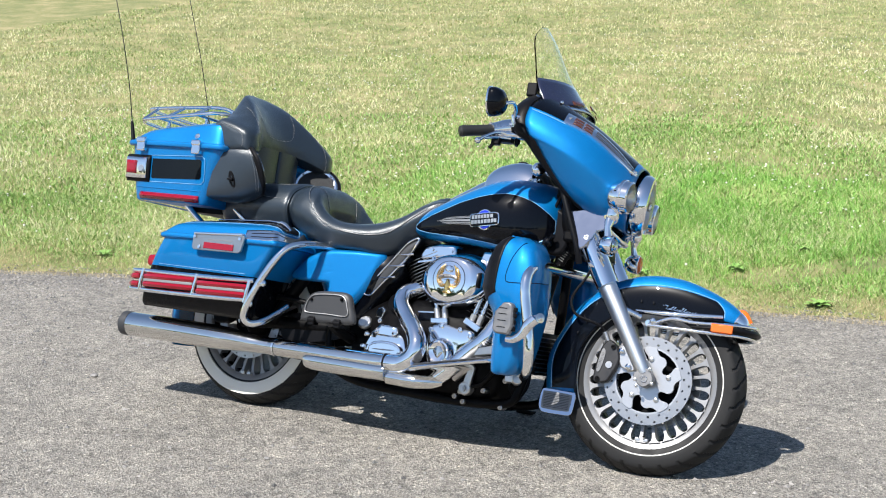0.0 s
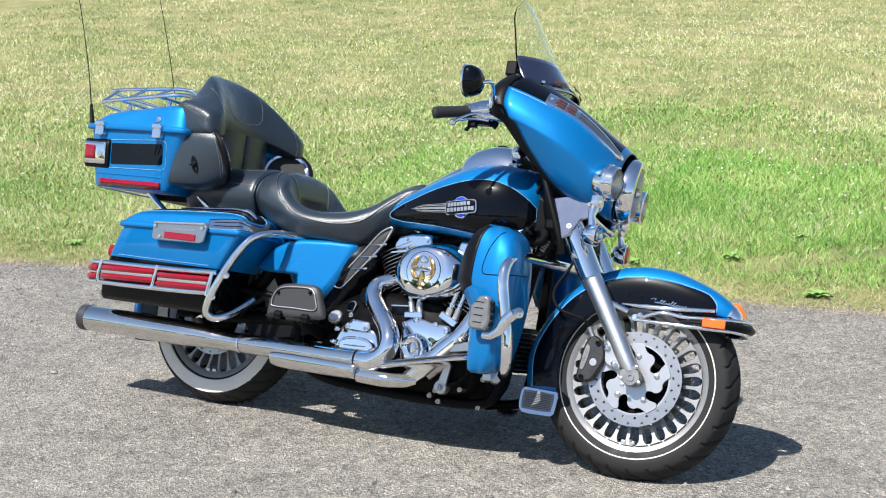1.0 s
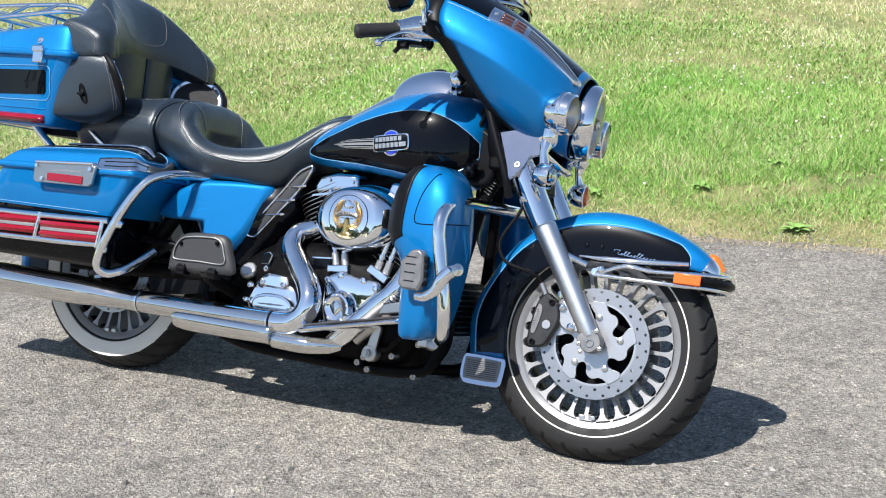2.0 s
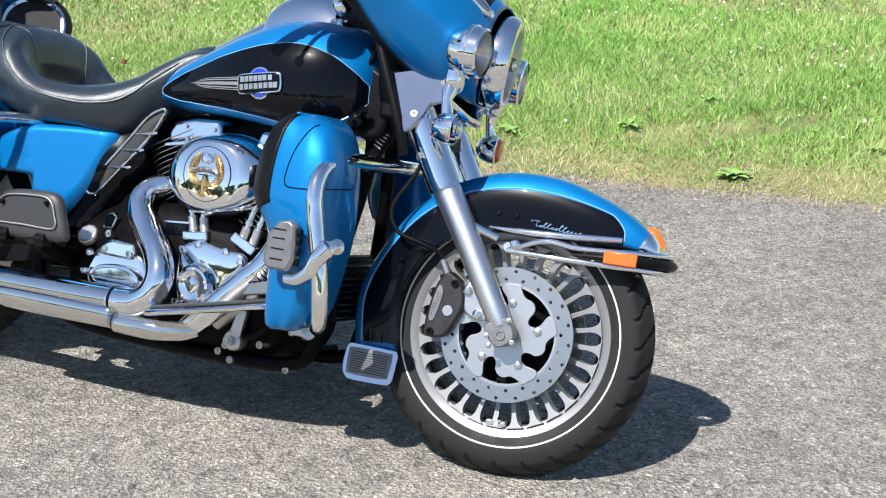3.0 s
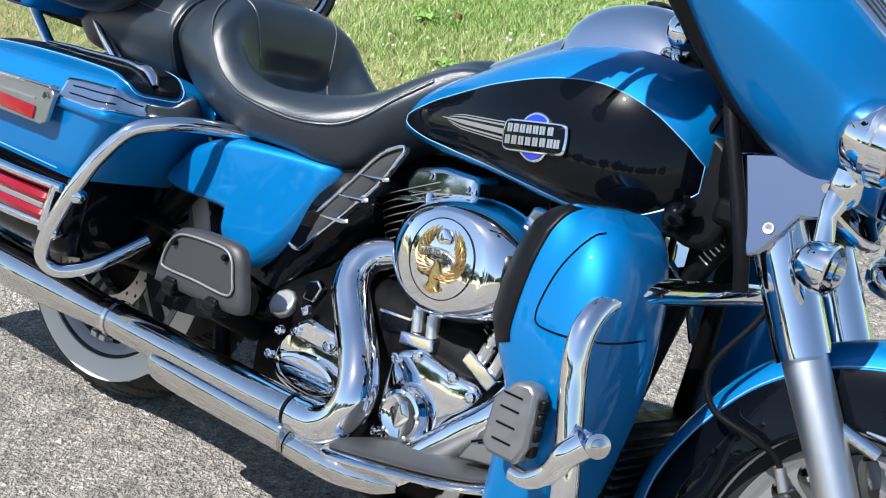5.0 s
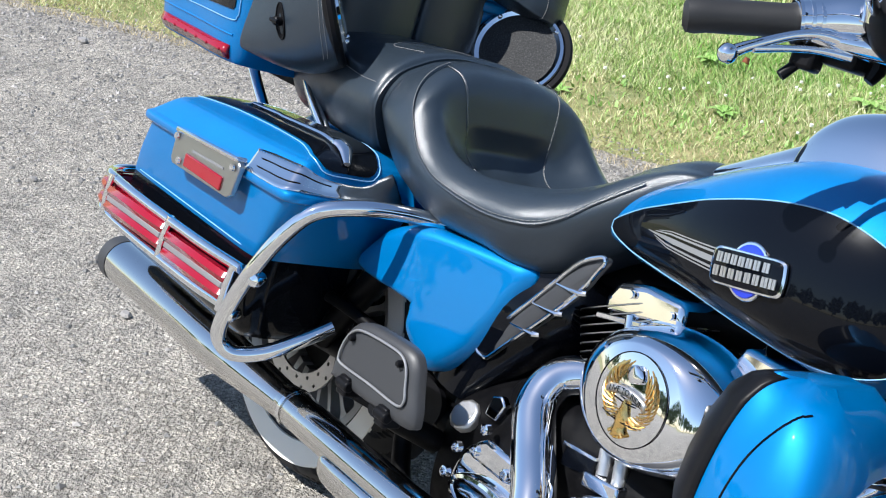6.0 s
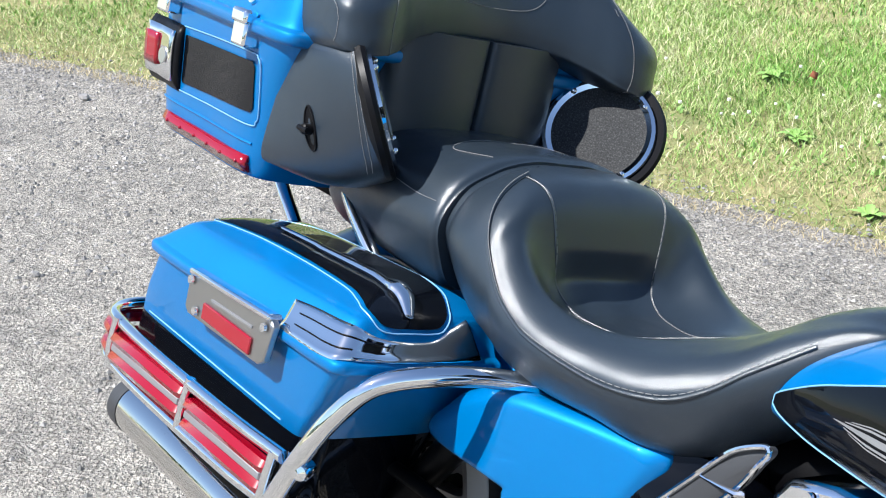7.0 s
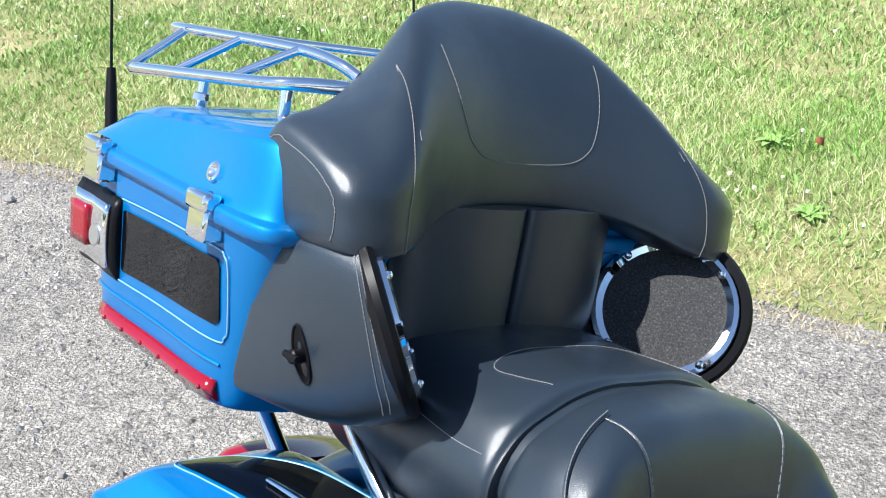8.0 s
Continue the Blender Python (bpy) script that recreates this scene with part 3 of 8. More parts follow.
part("bumper_pad", tube([(0.96, -0.105, 0.500), (1.03, -0.107, 0.504), (1.09, -0.100, 0.506), (1.135, -0.075, 0.507), (1.160, -0.03, 0.508), (1.160, 0.03, 0.508), (1.135, 0.075, 0.507), (1.09, 0.1, 0.506), (1.03, 0.107, 0.504), (0.96, 0.105, 0.5)], [0.004, 0.012, 0.013, 0.013, 0.013, 0.013, 0.013, 0.013, 0.012, 0.004], 10, 60, flat=0.9), PLASTIC, rail, "black rubber bumper pad")
both("side_marker", box(1.030, 1.102, -0.122, -0.104, 0.492, 0.520), ORANGE, rail, "orange side marker lens", bevel=0.003)
both("rail_bracket", cat(rod((0.815, -0.10, 0.495), (0.815, -0.06, 0.50), 0.011), ball((0.832, -0.112, 0.503), 0.011, 0.006, 0.011)), CHROME, rail)
tip = part("fender_tip", grid([[fender_at(u, p, 0.004) for p in np.linspace(0.02, math.pi - 0.02, 25)] for u in np.linspace(0.86, 1.0, 10)]), CHROME, bike, "chrome fender tip trim with an amber lamp", steered=True, solid=0.003)
part("tip_lamp", skin([[(1.098, -0.018, 0.578), (1.098, 0.018, 0.578), (1.104, 0.018, 0.588), (1.104, -0.018, 0.588)], [(1.112, -0.024, 0.562), (1.112, 0.024, 0.562), (1.124, 0.021, 0.580), (1.124, -0.021, 0.580)], [(1.134, -0.024, 0.534), (1.134, 0.024, 0.534), (1.146, 0.020, 0.548), (1.146, -0.020, 0.548)]], 10, 20), ORANGE, tip)
# raised script, shown as plain strokes
tall = (1.0, 0.35, 0.95, 0.9, 0.4, 0.45, 1.1, 0.95, 0.45, 0.4, 0.4, 0.55, 0.4)
script = [(0.858, 0.560), (0.857, 0.565), (0.864, 0.566)]
for k, h in enumerate(tall):
    x, z = 0.868 + 0.0088 * k, 0.549 - 0.0009 * k
    script += [(x + 0.003 + 0.005 * h, z + 0.016 * h), (x + 0.001 + 0.003 * h, z + 0.015 * h), (x + 0.001, z + 0.004), (x + 0.004, z)]
script += [(0.986, 0.540), (0.992, 0.543)]
part("script_emblem", tube([(x, -0.0965, 0.552 + 0.72 * (z - 0.552)) for x, z in script], [0.0008, 0.0015, 0.0013, 0.0015, 0.0013, 0.0008], 6, 220), CHROME, fender, "chrome script emblem")
for x, z in ((0.781, 0.564), (0.823, 0.564), (0.60, 0.47), (0.575, 0.43)):
    both("fender_screw", lathe([(0.012, 0.006), (-0.002, 0.006), (-0.006, 0.004), (-0.007, 0)], (x, -0.090, z), (0, 1, 0), 12, True), BLACK, fender)

# ---- fork, caliper ----
D = np.array([0.533, 0.0, -0.846])
for sy in (-1, 1):
    y = 0.120 * sy
    top = np.array([0.545, y, 0.802])
    cover_end = np.array([0.662, y, 0.600])
    low = np.array([0.822, y, 0.340])
    part("fork_cover", tube([top, cover_end - 0.02 * D, cover_end], [0.040, 0.039, 0.038], 28), CHROME, bike, "chrome upper fork tube cover", steered=True)
    leg = part("fork_leg", tube([cover_end - 0.03 * D, cover_end + 0.002 * D, cover_end + 0.1 * D, low - 0.03 * D, low, low + 0.02 * D], [0.030, 0.0315, 0.0305, 0.0275, 0.0265, 0.024], 28), FORK, bike, "polished alloy fork leg", steered=True)
    part("axle_clamp", cat(lathe([(-0.026, 0.0), (-0.026, 0.017), (0.026, 0.017), (0.026, 0)], (FC[0], y * 0.95, FC[2]), (0, 1, 0), 24), plate([(0.800, 0.318), (0.845, 0.340), (0.868, 0.303), (0.84, 0.276), (0.815, 0.288)], y - 0.022, y + 0.022, 20)), CAST, leg, bevel=0.003)
    part("axle_bore", lathe([(sy * 0.0028, 0.0), (sy * 0.0028, 0.0095)], (FC[0], y + sy * 0.012, FC[2]), (0, 1, 0), 20), DARK, leg)
    part("axle_end", lathe([(0, 0.0115), (sy * 0.012, 0.0115), (sy * 0.013, 0.0105), (sy * 0.013, 0.008), (sy * 0.002, 0.008), (sy * 0.002, 0.0)], (FC[0], y + sy * 0.012, FC[2]), (0, 1, 0), 20), STEEL, leg)
    for dx, dz in ((-0.030, -0.006), (-0.022, -0.026), (0.028, -0.012), (0.014, 0.034)):
        part("clamp_bolt", lathe([(0, 0.006), (sy * 0.007, 0.006), (sy * 0.008, 0.003), (sy * 0.004, 0)], (FC[0] + dx, y + sy * 0.018, FC[2] + dz), (0, 1, 0), 10, True), ALLOY, leg)
    both_cal = plate([(0.705, 0.415), (0.728, 0.395), (0.738, 0.350), (0.716, 0.296), (0.700, 0.275), (0.664, 0.272), (0.655, 0.296), (0.668, 0.385), (0.690, 0.418)], sy * 0.066, sy * 0.112, 44)
    cal = part("brake_caliper", both_cal, CALIPER, bike, "dark grey four-piston brake caliper", steered=True, bevel=0.006)
    part("caliper_bridge", plate([(0.735, 0.40), (0.755, 0.40), (0.790, 0.345), (0.785, 0.325), (0.740, 0.340)], sy * 0.085, sy * 0.105, 30), ALLOY, cal, bevel=0.004)
    part("caliper_mesh", plate([(0.676, 0.385), (0.688, 0.372), (0.676, 0.312), (0.664, 0.318)], sy * 0.110, sy * 0.1145, 24), CAST, cal, "perforated pale caliper plate")
    for k in range(11):
        for e in (-0.0035, 0.0, 0.0035):
            part("plate_hole", lathe([(0, 0.0), (0, 0.0011)], (0.6755 - 0.0014 * abs(k - 8) + 0.0006 * k + e, sy * 0.1149, 0.320 + 0.0052 * k), (0, 1, 0), 6), DARK, cal)
    part("caliper_emblem", lathe([(0, 0.0), (0, 0.0125), (sy * 0.003, 0.0115), (sy * 0.003, 0.0)], (0.705, sy * 0.112, 0.335), (0, 1, 0), 24), ALLOY, cal, "round white emblem")
    for x, z in ((0.712, 0.397), (0.672, 0.284)):
        part("caliper_bolt", lathe([(0, 0.008), (sy * 0.006, 0.008), (sy * 0.006, 0.004), (sy * 0.002, 0.004), (sy * 0.002, 0)], (x, sy * 0.112, z), (0, 1, 0), 12), DARK, cal)
    for x, z in ((0.742, 0.388), (0.772, 0.338)):
        part("mount_bolt", lathe([(0, 0.010), (sy * 0.010, 0.010), (sy * 0.013, 0.006), (sy * 0.013, 0)], (x, sy * 0.104, z), (0, 1, 0), 12), CHROME, cal)
    part("reflector_stub", rod((0.716, y, 0.535), (0.790, y * 0.86, 0.510), 0.010), CHROME, leg)
part("front_axle", rod((FC[0], -0.13, FC[2]), (FC[0], 0.13, FC[2]), 0.012), STEEL, bike, steered=True)
part("brake_hose", tube([(0.690, -0.095, 0.408), (0.665, -0.10, 0.455), (0.625, -0.115, 0.472), (0.565, -0.125, 0.492), (0.545, -0.125, 0.545), (0.585, -0.12, 0.625), (0.600, -0.115, 0.68)], 0.0048, 10, 50), PLASTIC, bike, "black brake hose", steered=True)
part("hose_fitting", tube([(0.702, -0.094, 0.385), (0.690, -0.095, 0.410), (0.672, -0.099, 0.445)], 0.0085, 12, 8), ALLOY, bike, steered=True)

# ---- fairing, windshield, handlebar ----
RIM = np.array([(0.330, 0.0, 1.262), (0.340, -0.10, 1.252), (0.350, -0.19, 1.233), (0.336, -0.268, 1.180), (0.332, -0.300, 1.118), (0.350, -0.302, 1.068), (0.378, -0.290, 1.045), (0.416, -0.250, 0.985), (0.466, -0.210, 0.920), (0.513, -0.170, 0.872), (0.560, -0.140, 0.842), (0.605, -0.115, 0.828), (0.640, -0.055, 0.815), (0.652, 0.0, 0.810)])
NOSE = np.array([(0.712, 0.0, 1.035), (0.712, -0.045, 1.028), (0.708, -0.085, 1.006), (0.703, -0.106, 0.975), (0.700, -0.114, 0.940), (0.697, -0.116, 0.910), (0.693, -0.112, 0.880), (0.689, -0.104, 0.858), (0.686, -0.094, 0.842), (0.682, -0.080, 0.828), (0.678, -0.064, 0.818), (0.674, -0.046, 0.810), (0.671, -0.022, 0.806), (0.670, 0.0, 0.805)])
BULGE = np.array([(0.010, 0, 0.006), (0.014, -0.004, 0.010), (0.024, -0.012, 0.014), (0.040, -0.030, 0.012), (0.048, -0.040, 0.004), (0.046, -0.044, 0.0), (0.044, -0.046, -0.004), (0.036, -0.046, -0.008), (0.026, -0.042, -0.010), (0.014, -0.034, -0.010), (0.006, -0.022, -0.008), (0.002, -0.012, -0.006), (0, -0.004, -0.004), (0, 0, -0.002)])
N_V = 66
rim_c, nose_c, bul_c = crs(RIM, N_V), crs(NOSE, N_V), crs(BULGE, N_V)


def fairing_at(u, j, lift=0.0):
    """u from the rear rim to the headlamp, j along the right half from the top to the bottom."""
    lo = int(min(max(j, 0), N_V - 1.001))
    k = j - lo
    mix = lambda a: a[lo] * (1 - k) + a[min(lo + 1, N_V - 1)] * k
    b = mix(bul_c)
    p = mix(rim_c) * (1 - u) + mix(nose_c) * u + b * math.sin(math.pi * u) ** 0.8 * 1.15
    n = np.array([0.5, -0.75 * min(1.0, abs(p[1]) / 0.12), 0.4])
    return p + lift * n / np.linalg.norm(n)


BLACK_J = 16
half = [[fairing_at(u, j) for j in range(N_V)] for u in np.linspace(0, 1, 30)]
for side in (1, -1):
    S = np.array((1, side, 1))
    f_mesh = part("fairing", grid([[(x, side * y, z) for x, y, z in r] for r in half]), [BLUE, BLACK], bike, "blue batwing fairing with a black centre band", steered=True, solid=0.004, index=[1 if j < BLACK_J and i < 27 else 0 for i in range(29) for j in range(N_V - 1)])
    part("pinstripe", tube([S * fairing_at(u, BLACK_J + 0.6, 0.001) for u in np.linspace(0.02, 0.26, 12)], 0.0014, 6), SILVER_LINE, f_mesh)
    # vent trim: a long tapering plate with grooves and three slots at its wide end
    lo_j = lambda u: float(np.interp(u, [0.25, 0.45, 0.7, 0.9, 0.975], [16.6, 16.0, 16.6, 16.2, 14.0]))
    hi_j = lambda u: float(np.interp(u, [0.25, 0.45, 0.7, 0.9, 0.975], [12.6, 11.8, 12.2, 12.8, 13.2]))
    slot = lambda u, k, h: S * fairing_at(u, lo_j(u) * (1 - k) + hi_j(u) * k, h)
    us_ = np.linspace(0.245, 0.975, 40)
    vt = part("vent_trim", grid([[slot(u, k, h) for k, h in ((0, 0.0), (0.03, 0.006), (0.10, 0.008), (0.5, 0.0095), (0.90, 0.008), (0.97, 0.006), (1, 0.0))] for u in us_]), CHROME, f_mesh, "tapered chrome vent trim with amber slots")
    for k in (0.26, 0.42, 0.58, 0.74):
        part("trim_groove", tube([slot(u, k, 0.0092) for u in np.linspace(0.50, 0.93, 20)], [0.0014, 0.0012, 0.0008], 6), GREY_PLASTIC, vt)
    for k0, k1 in ((0.14, 0.34), (0.41, 0.59), (0.66, 0.86)):
        for a, b in ((0.31, 0.385), (0.395, 0.47)):
            part("vent_slot", grid([[slot(u, k, 0.0102) for k in (k0, k1)] for u in np.linspace(a, b, 5)]), DARK_AMBER, vt, solid=0.001)
    for u in (0.275, 0.945):
        part("trim_screw", ball(slot(u, 0.5, 0.0095), 0.006, n=12), CHROME, vt)
    edge_w = lambda j: float(np.interp(j, [4, 12, 20, 30, 40, 60], [0.020, 0.052, 0.056, 0.040, 0.018, 0.012]))
    part("rear_edge", grid([[S * (rim_c[j] + edge_w(j) * np.array(q)) for q in ((0.04, -0.02, 0), (-0.15, -0.10, 0.02), (-0.45, -0.08, 0.02), (-0.80, 0.06, 0.0), (-1.0, 0.30, -0.02), (-0.9, 0.7, -0.05))] for j in range(4, N_V - 5)]), PLASTIC, f_mesh, "black inner fairing edge")
inner = [[p * (1 - k) + np.array((0.46, 0, 1.03)) * k + np.array((-0.03, 0, 0)) * math.sin(k * 3.1) for p in list(rim_c) + [np.array((1, -1, 1)) * q for q in rim_c[-2:0:-1]]] for k in (0.02, 0.25, 0.6, 0.97)]
part("inner_fairing", grid(inner, True), PLASTIC, bike, "black dashboard inside the fairing", steered=True)

lamp_c, lamp_d = np.array((0.690, 0, 0.912)), (0.955, 0.16, -0.10)
lamp = part("headlamp", lathe([(-0.06, 0.08), (0.0, 0.108), (0.028, 0.110), (0.042, 0.104), (0.046, 0.094), (0.040, 0.090)], lamp_c, lamp_d, 56), CHROME, bike, "large chrome-ringed headlamp", steered=True)
part("reflector", lathe([(-0.05, 0.0), (-0.045, 0.04), (-0.02, 0.07), (0.02, 0.088), (0.038, 0.092)], lamp_c, lamp_d, 40), ALLOY, lamp)
part("lens", lathe([(0.040, 0.092), (0.052, 0.075), (0.058, 0.04), (0.060, 0.0)], lamp_c, lamp_d, 40), GLASS, lamp, "clear domed lens")
part("bulb", ball(lamp_c + np.array((0.01, 0, 0)), 0.014), CHROME, lamp)
for sy in (-1, 1):
    c, d = np.array((0.680, 0.195 * sy, 0.900)), (0.97, 0.10 * sy, -0.10)
    spot = part("passing_lamp", lathe([(-0.050, 0.0), (-0.048, 0.018), (-0.040, 0.034), (-0.022, 0.050), (0.004, 0.056), (0.006, 0.059), (0.014, 0.059), (0.016, 0.056), (0.036, 0.055), (0.040, 0.050)], c, d, 44), CHROME, bike, "round chrome passing lamp", steered=True)
    part("lens", lathe([(0.036, 0.051), (0.043, 0.03), (0.046, 0)], c, d, 32), GLASS, spot)
    part("reflector", lathe([(0.0, 0.0), (0.004, 0.02), (0.03, 0.049)], c, d, 32), ALLOY, spot)
    part("lamp_foot", tube([c + (-0.02, -0.005 * sy, -0.045), c + (-0.022, -0.012 * sy, -0.075), c + (-0.03, -0.04 * sy, -0.082)], [0.020, 0.024, 0.014], 14, 8), CHROME, spot)
    t = np.array((0.664, 0.198 * sy, 0.727))
    sig = part("turn_signal", lathe([(-0.038, 0.0), (-0.034, 0.016), (-0.02, 0.029), (0.0, 0.035), (0.016, 0.035), (0.018, 0.032)], t, (0.98, 0.05 * sy, -0.05), 32), CHROME, bike, "bullet-shaped chrome turn signal", steered=True)
    part("lens", lathe([(0.016, 0.033), (0.026, 0.024), (0.030, 0.0)], t, (0.98, 0.05 * sy, -0.05), 24), ORANGE if sy > 0 else GLASS, sig)
    part("stem", tube([t + (-0.006, 0, 0.03), t + (-0.012, -0.002 * sy, 0.062), t + (-0.010, -0.004 * sy, 0.080), t + (-0.012, -0.01 * sy, 0.105)], [0.014, 0.012, 0.017, 0.013], 14), CHROME, sig)
part("lamp_bar", tube([(0.645, -0.20, 0.824), (0.650, -0.16, 0.832), (0.625, -0.12, 0.800), (0.655, -0.06, 0.770), (0.665, 0, 0.765), (0.655, 0.06, 0.770), (0.625, 0.12, 0.800), (0.650, 0.16, 0.832), (0.645, 0.20, 0.824)], 0.013, 12, 50, flat=0.6), CHROME, bike, "chrome lamp bar", steered=True)
for sy in (-1, 1):
    nac_shape = plate([(0.492, 0.838), (0.548, 0.852), (0.625, 0.845), (0.652, 0.838), (0.642, 0.806), (0.637, 0.784), (0.608, 0.776), (0.597, 0.752), (0.574, 0.716), (0.556, 0.706)], sy * 0.150, sy * 0.166)
    nac_shape = [(x, y + sy * 0.15 * (0.775 - z), z) for x, y, z in nac_shape[0]], nac_shape[1]
    nac = part("fork_nacelle", nac_shape, PLATE_METAL, bike, "flat chrome fork nacelle plate", steered=True, bevel=0.005)
    part("nacelle_screw", lathe([(0, 0.0085), (sy * 0.004, 0.0075), (sy * 0.004, 0.0045), (sy * 0.001, 0)], (0.575, sy * 0.1695, 0.752), (0, 0.989, sy * 0.148), 16), ALLOY, nac)
part("fork_crown", box(0.48, 0.60, -0.14, 0.14, 0.735, 0.775), DARK, bike, steered=True, bevel=0.01)
part("fork_hose", tube([(0.430, -0.15, 0.985), (0.455, -0.165, 0.93), (0.492, -0.170, 0.845), (0.545, -0.168, 0.720), (0.560, -0.155, 0.66)], 0.011, 10, 24), PLASTIC, bike, "black hose beside the fork", steered=True)
part("neck_shroud", skin([[(0.44, -0.09, 0.95), (0.56, -0.08, 0.93), (0.56, 0.08, 0.93), (0.44, 0.09, 0.95)], [(0.46, -0.10, 0.80), (0.60, -0.09, 0.80), (0.60, 0.09, 0.80), (0.46, 0.10, 0.80)], [(0.50, -0.08, 0.70), (0.62, -0.08, 0.70), (0.62, 0.08, 0.70), (0.50, 0.08, 0.70)]], 12, 28), DARK, bike, steered=True)

W_MID = np.array([(0.470, 1.226), (0.417, 1.288), (0.360, 1.374), (0.306, 1.470), (0.262, 1.533)])
W_HALF = np.array([0.222, 0.210, 0.178, 0.140, 0.050])
wm, wh = crs(W_MID, 25), crs(W_HALF.reshape(-1, 1), 25)[:, 0]


def screen_at(i, v):
    return (wm[i][0] - 0.10 * abs(v) ** 2 * (wh[i] / 0.22) ** 2, v * wh[i], wm[i][1] - 0.032 * v * v * (1 - i / 24) - (0.012 * v * v if i == 24 else 0.0))


vs = np.linspace(-1, 1, 33)
shield = part("windshield", grid([[screen_at(i, v) for v in vs] for i in range(25)]), SCREEN, bike, "tall clear curved windshield with a smoked base", steered=True, solid=0.0025)
shield.visible_shadow = False
part("smoked_base", grid([[np.array(screen_at(i, v)) + (0.004, 0, 0) for v in vs] for i in range(0, 9)]), SMOKE, shield, "smoked strip along the bottom", solid=0.002)
base = [[np.array(screen_at(0, v)) + (0.016 + 0.006 * k, 0, -0.010 + 0.042 * k) for v in vs] for k in (0, 0.5, 1.0)]
strip = part("base_strip", grid([[np.array(q) + (-0.014 * k * 2, 0, 0) for q in r] for k, r in enumerate(base)]), PLATE_METAL, shield, "silver windshield strip with screws", solid=0.006)
for v0, v1 in ((-0.62, -0.36), (-0.16, 0.16), (0.36, 0.62)):
    part("strip_reflector", grid([[np.array(screen_at(0, v)) + (0.0225 - 0.022 * k, 0, -0.002 + 0.036 * k) for k in (0.2, 0.6)] for v in np.linspace(v0, v1, 6)]), DARK_AMBER, shield, "small dark orange reflector", solid=0.003)
for v in (-0.82, 0.82):
    p = np.array(screen_at(0, v)) + (0.016, -0.004 if v < 0 else 0.004, 0.008)
    part("strip_screw", ball(p, 0.007), CHROME, shield)
part("gauge_box", box(0.285, 0.325, -0.20, -0.155, 1.225, 1.275), PLASTIC, bike, steered=True, bevel=0.006)

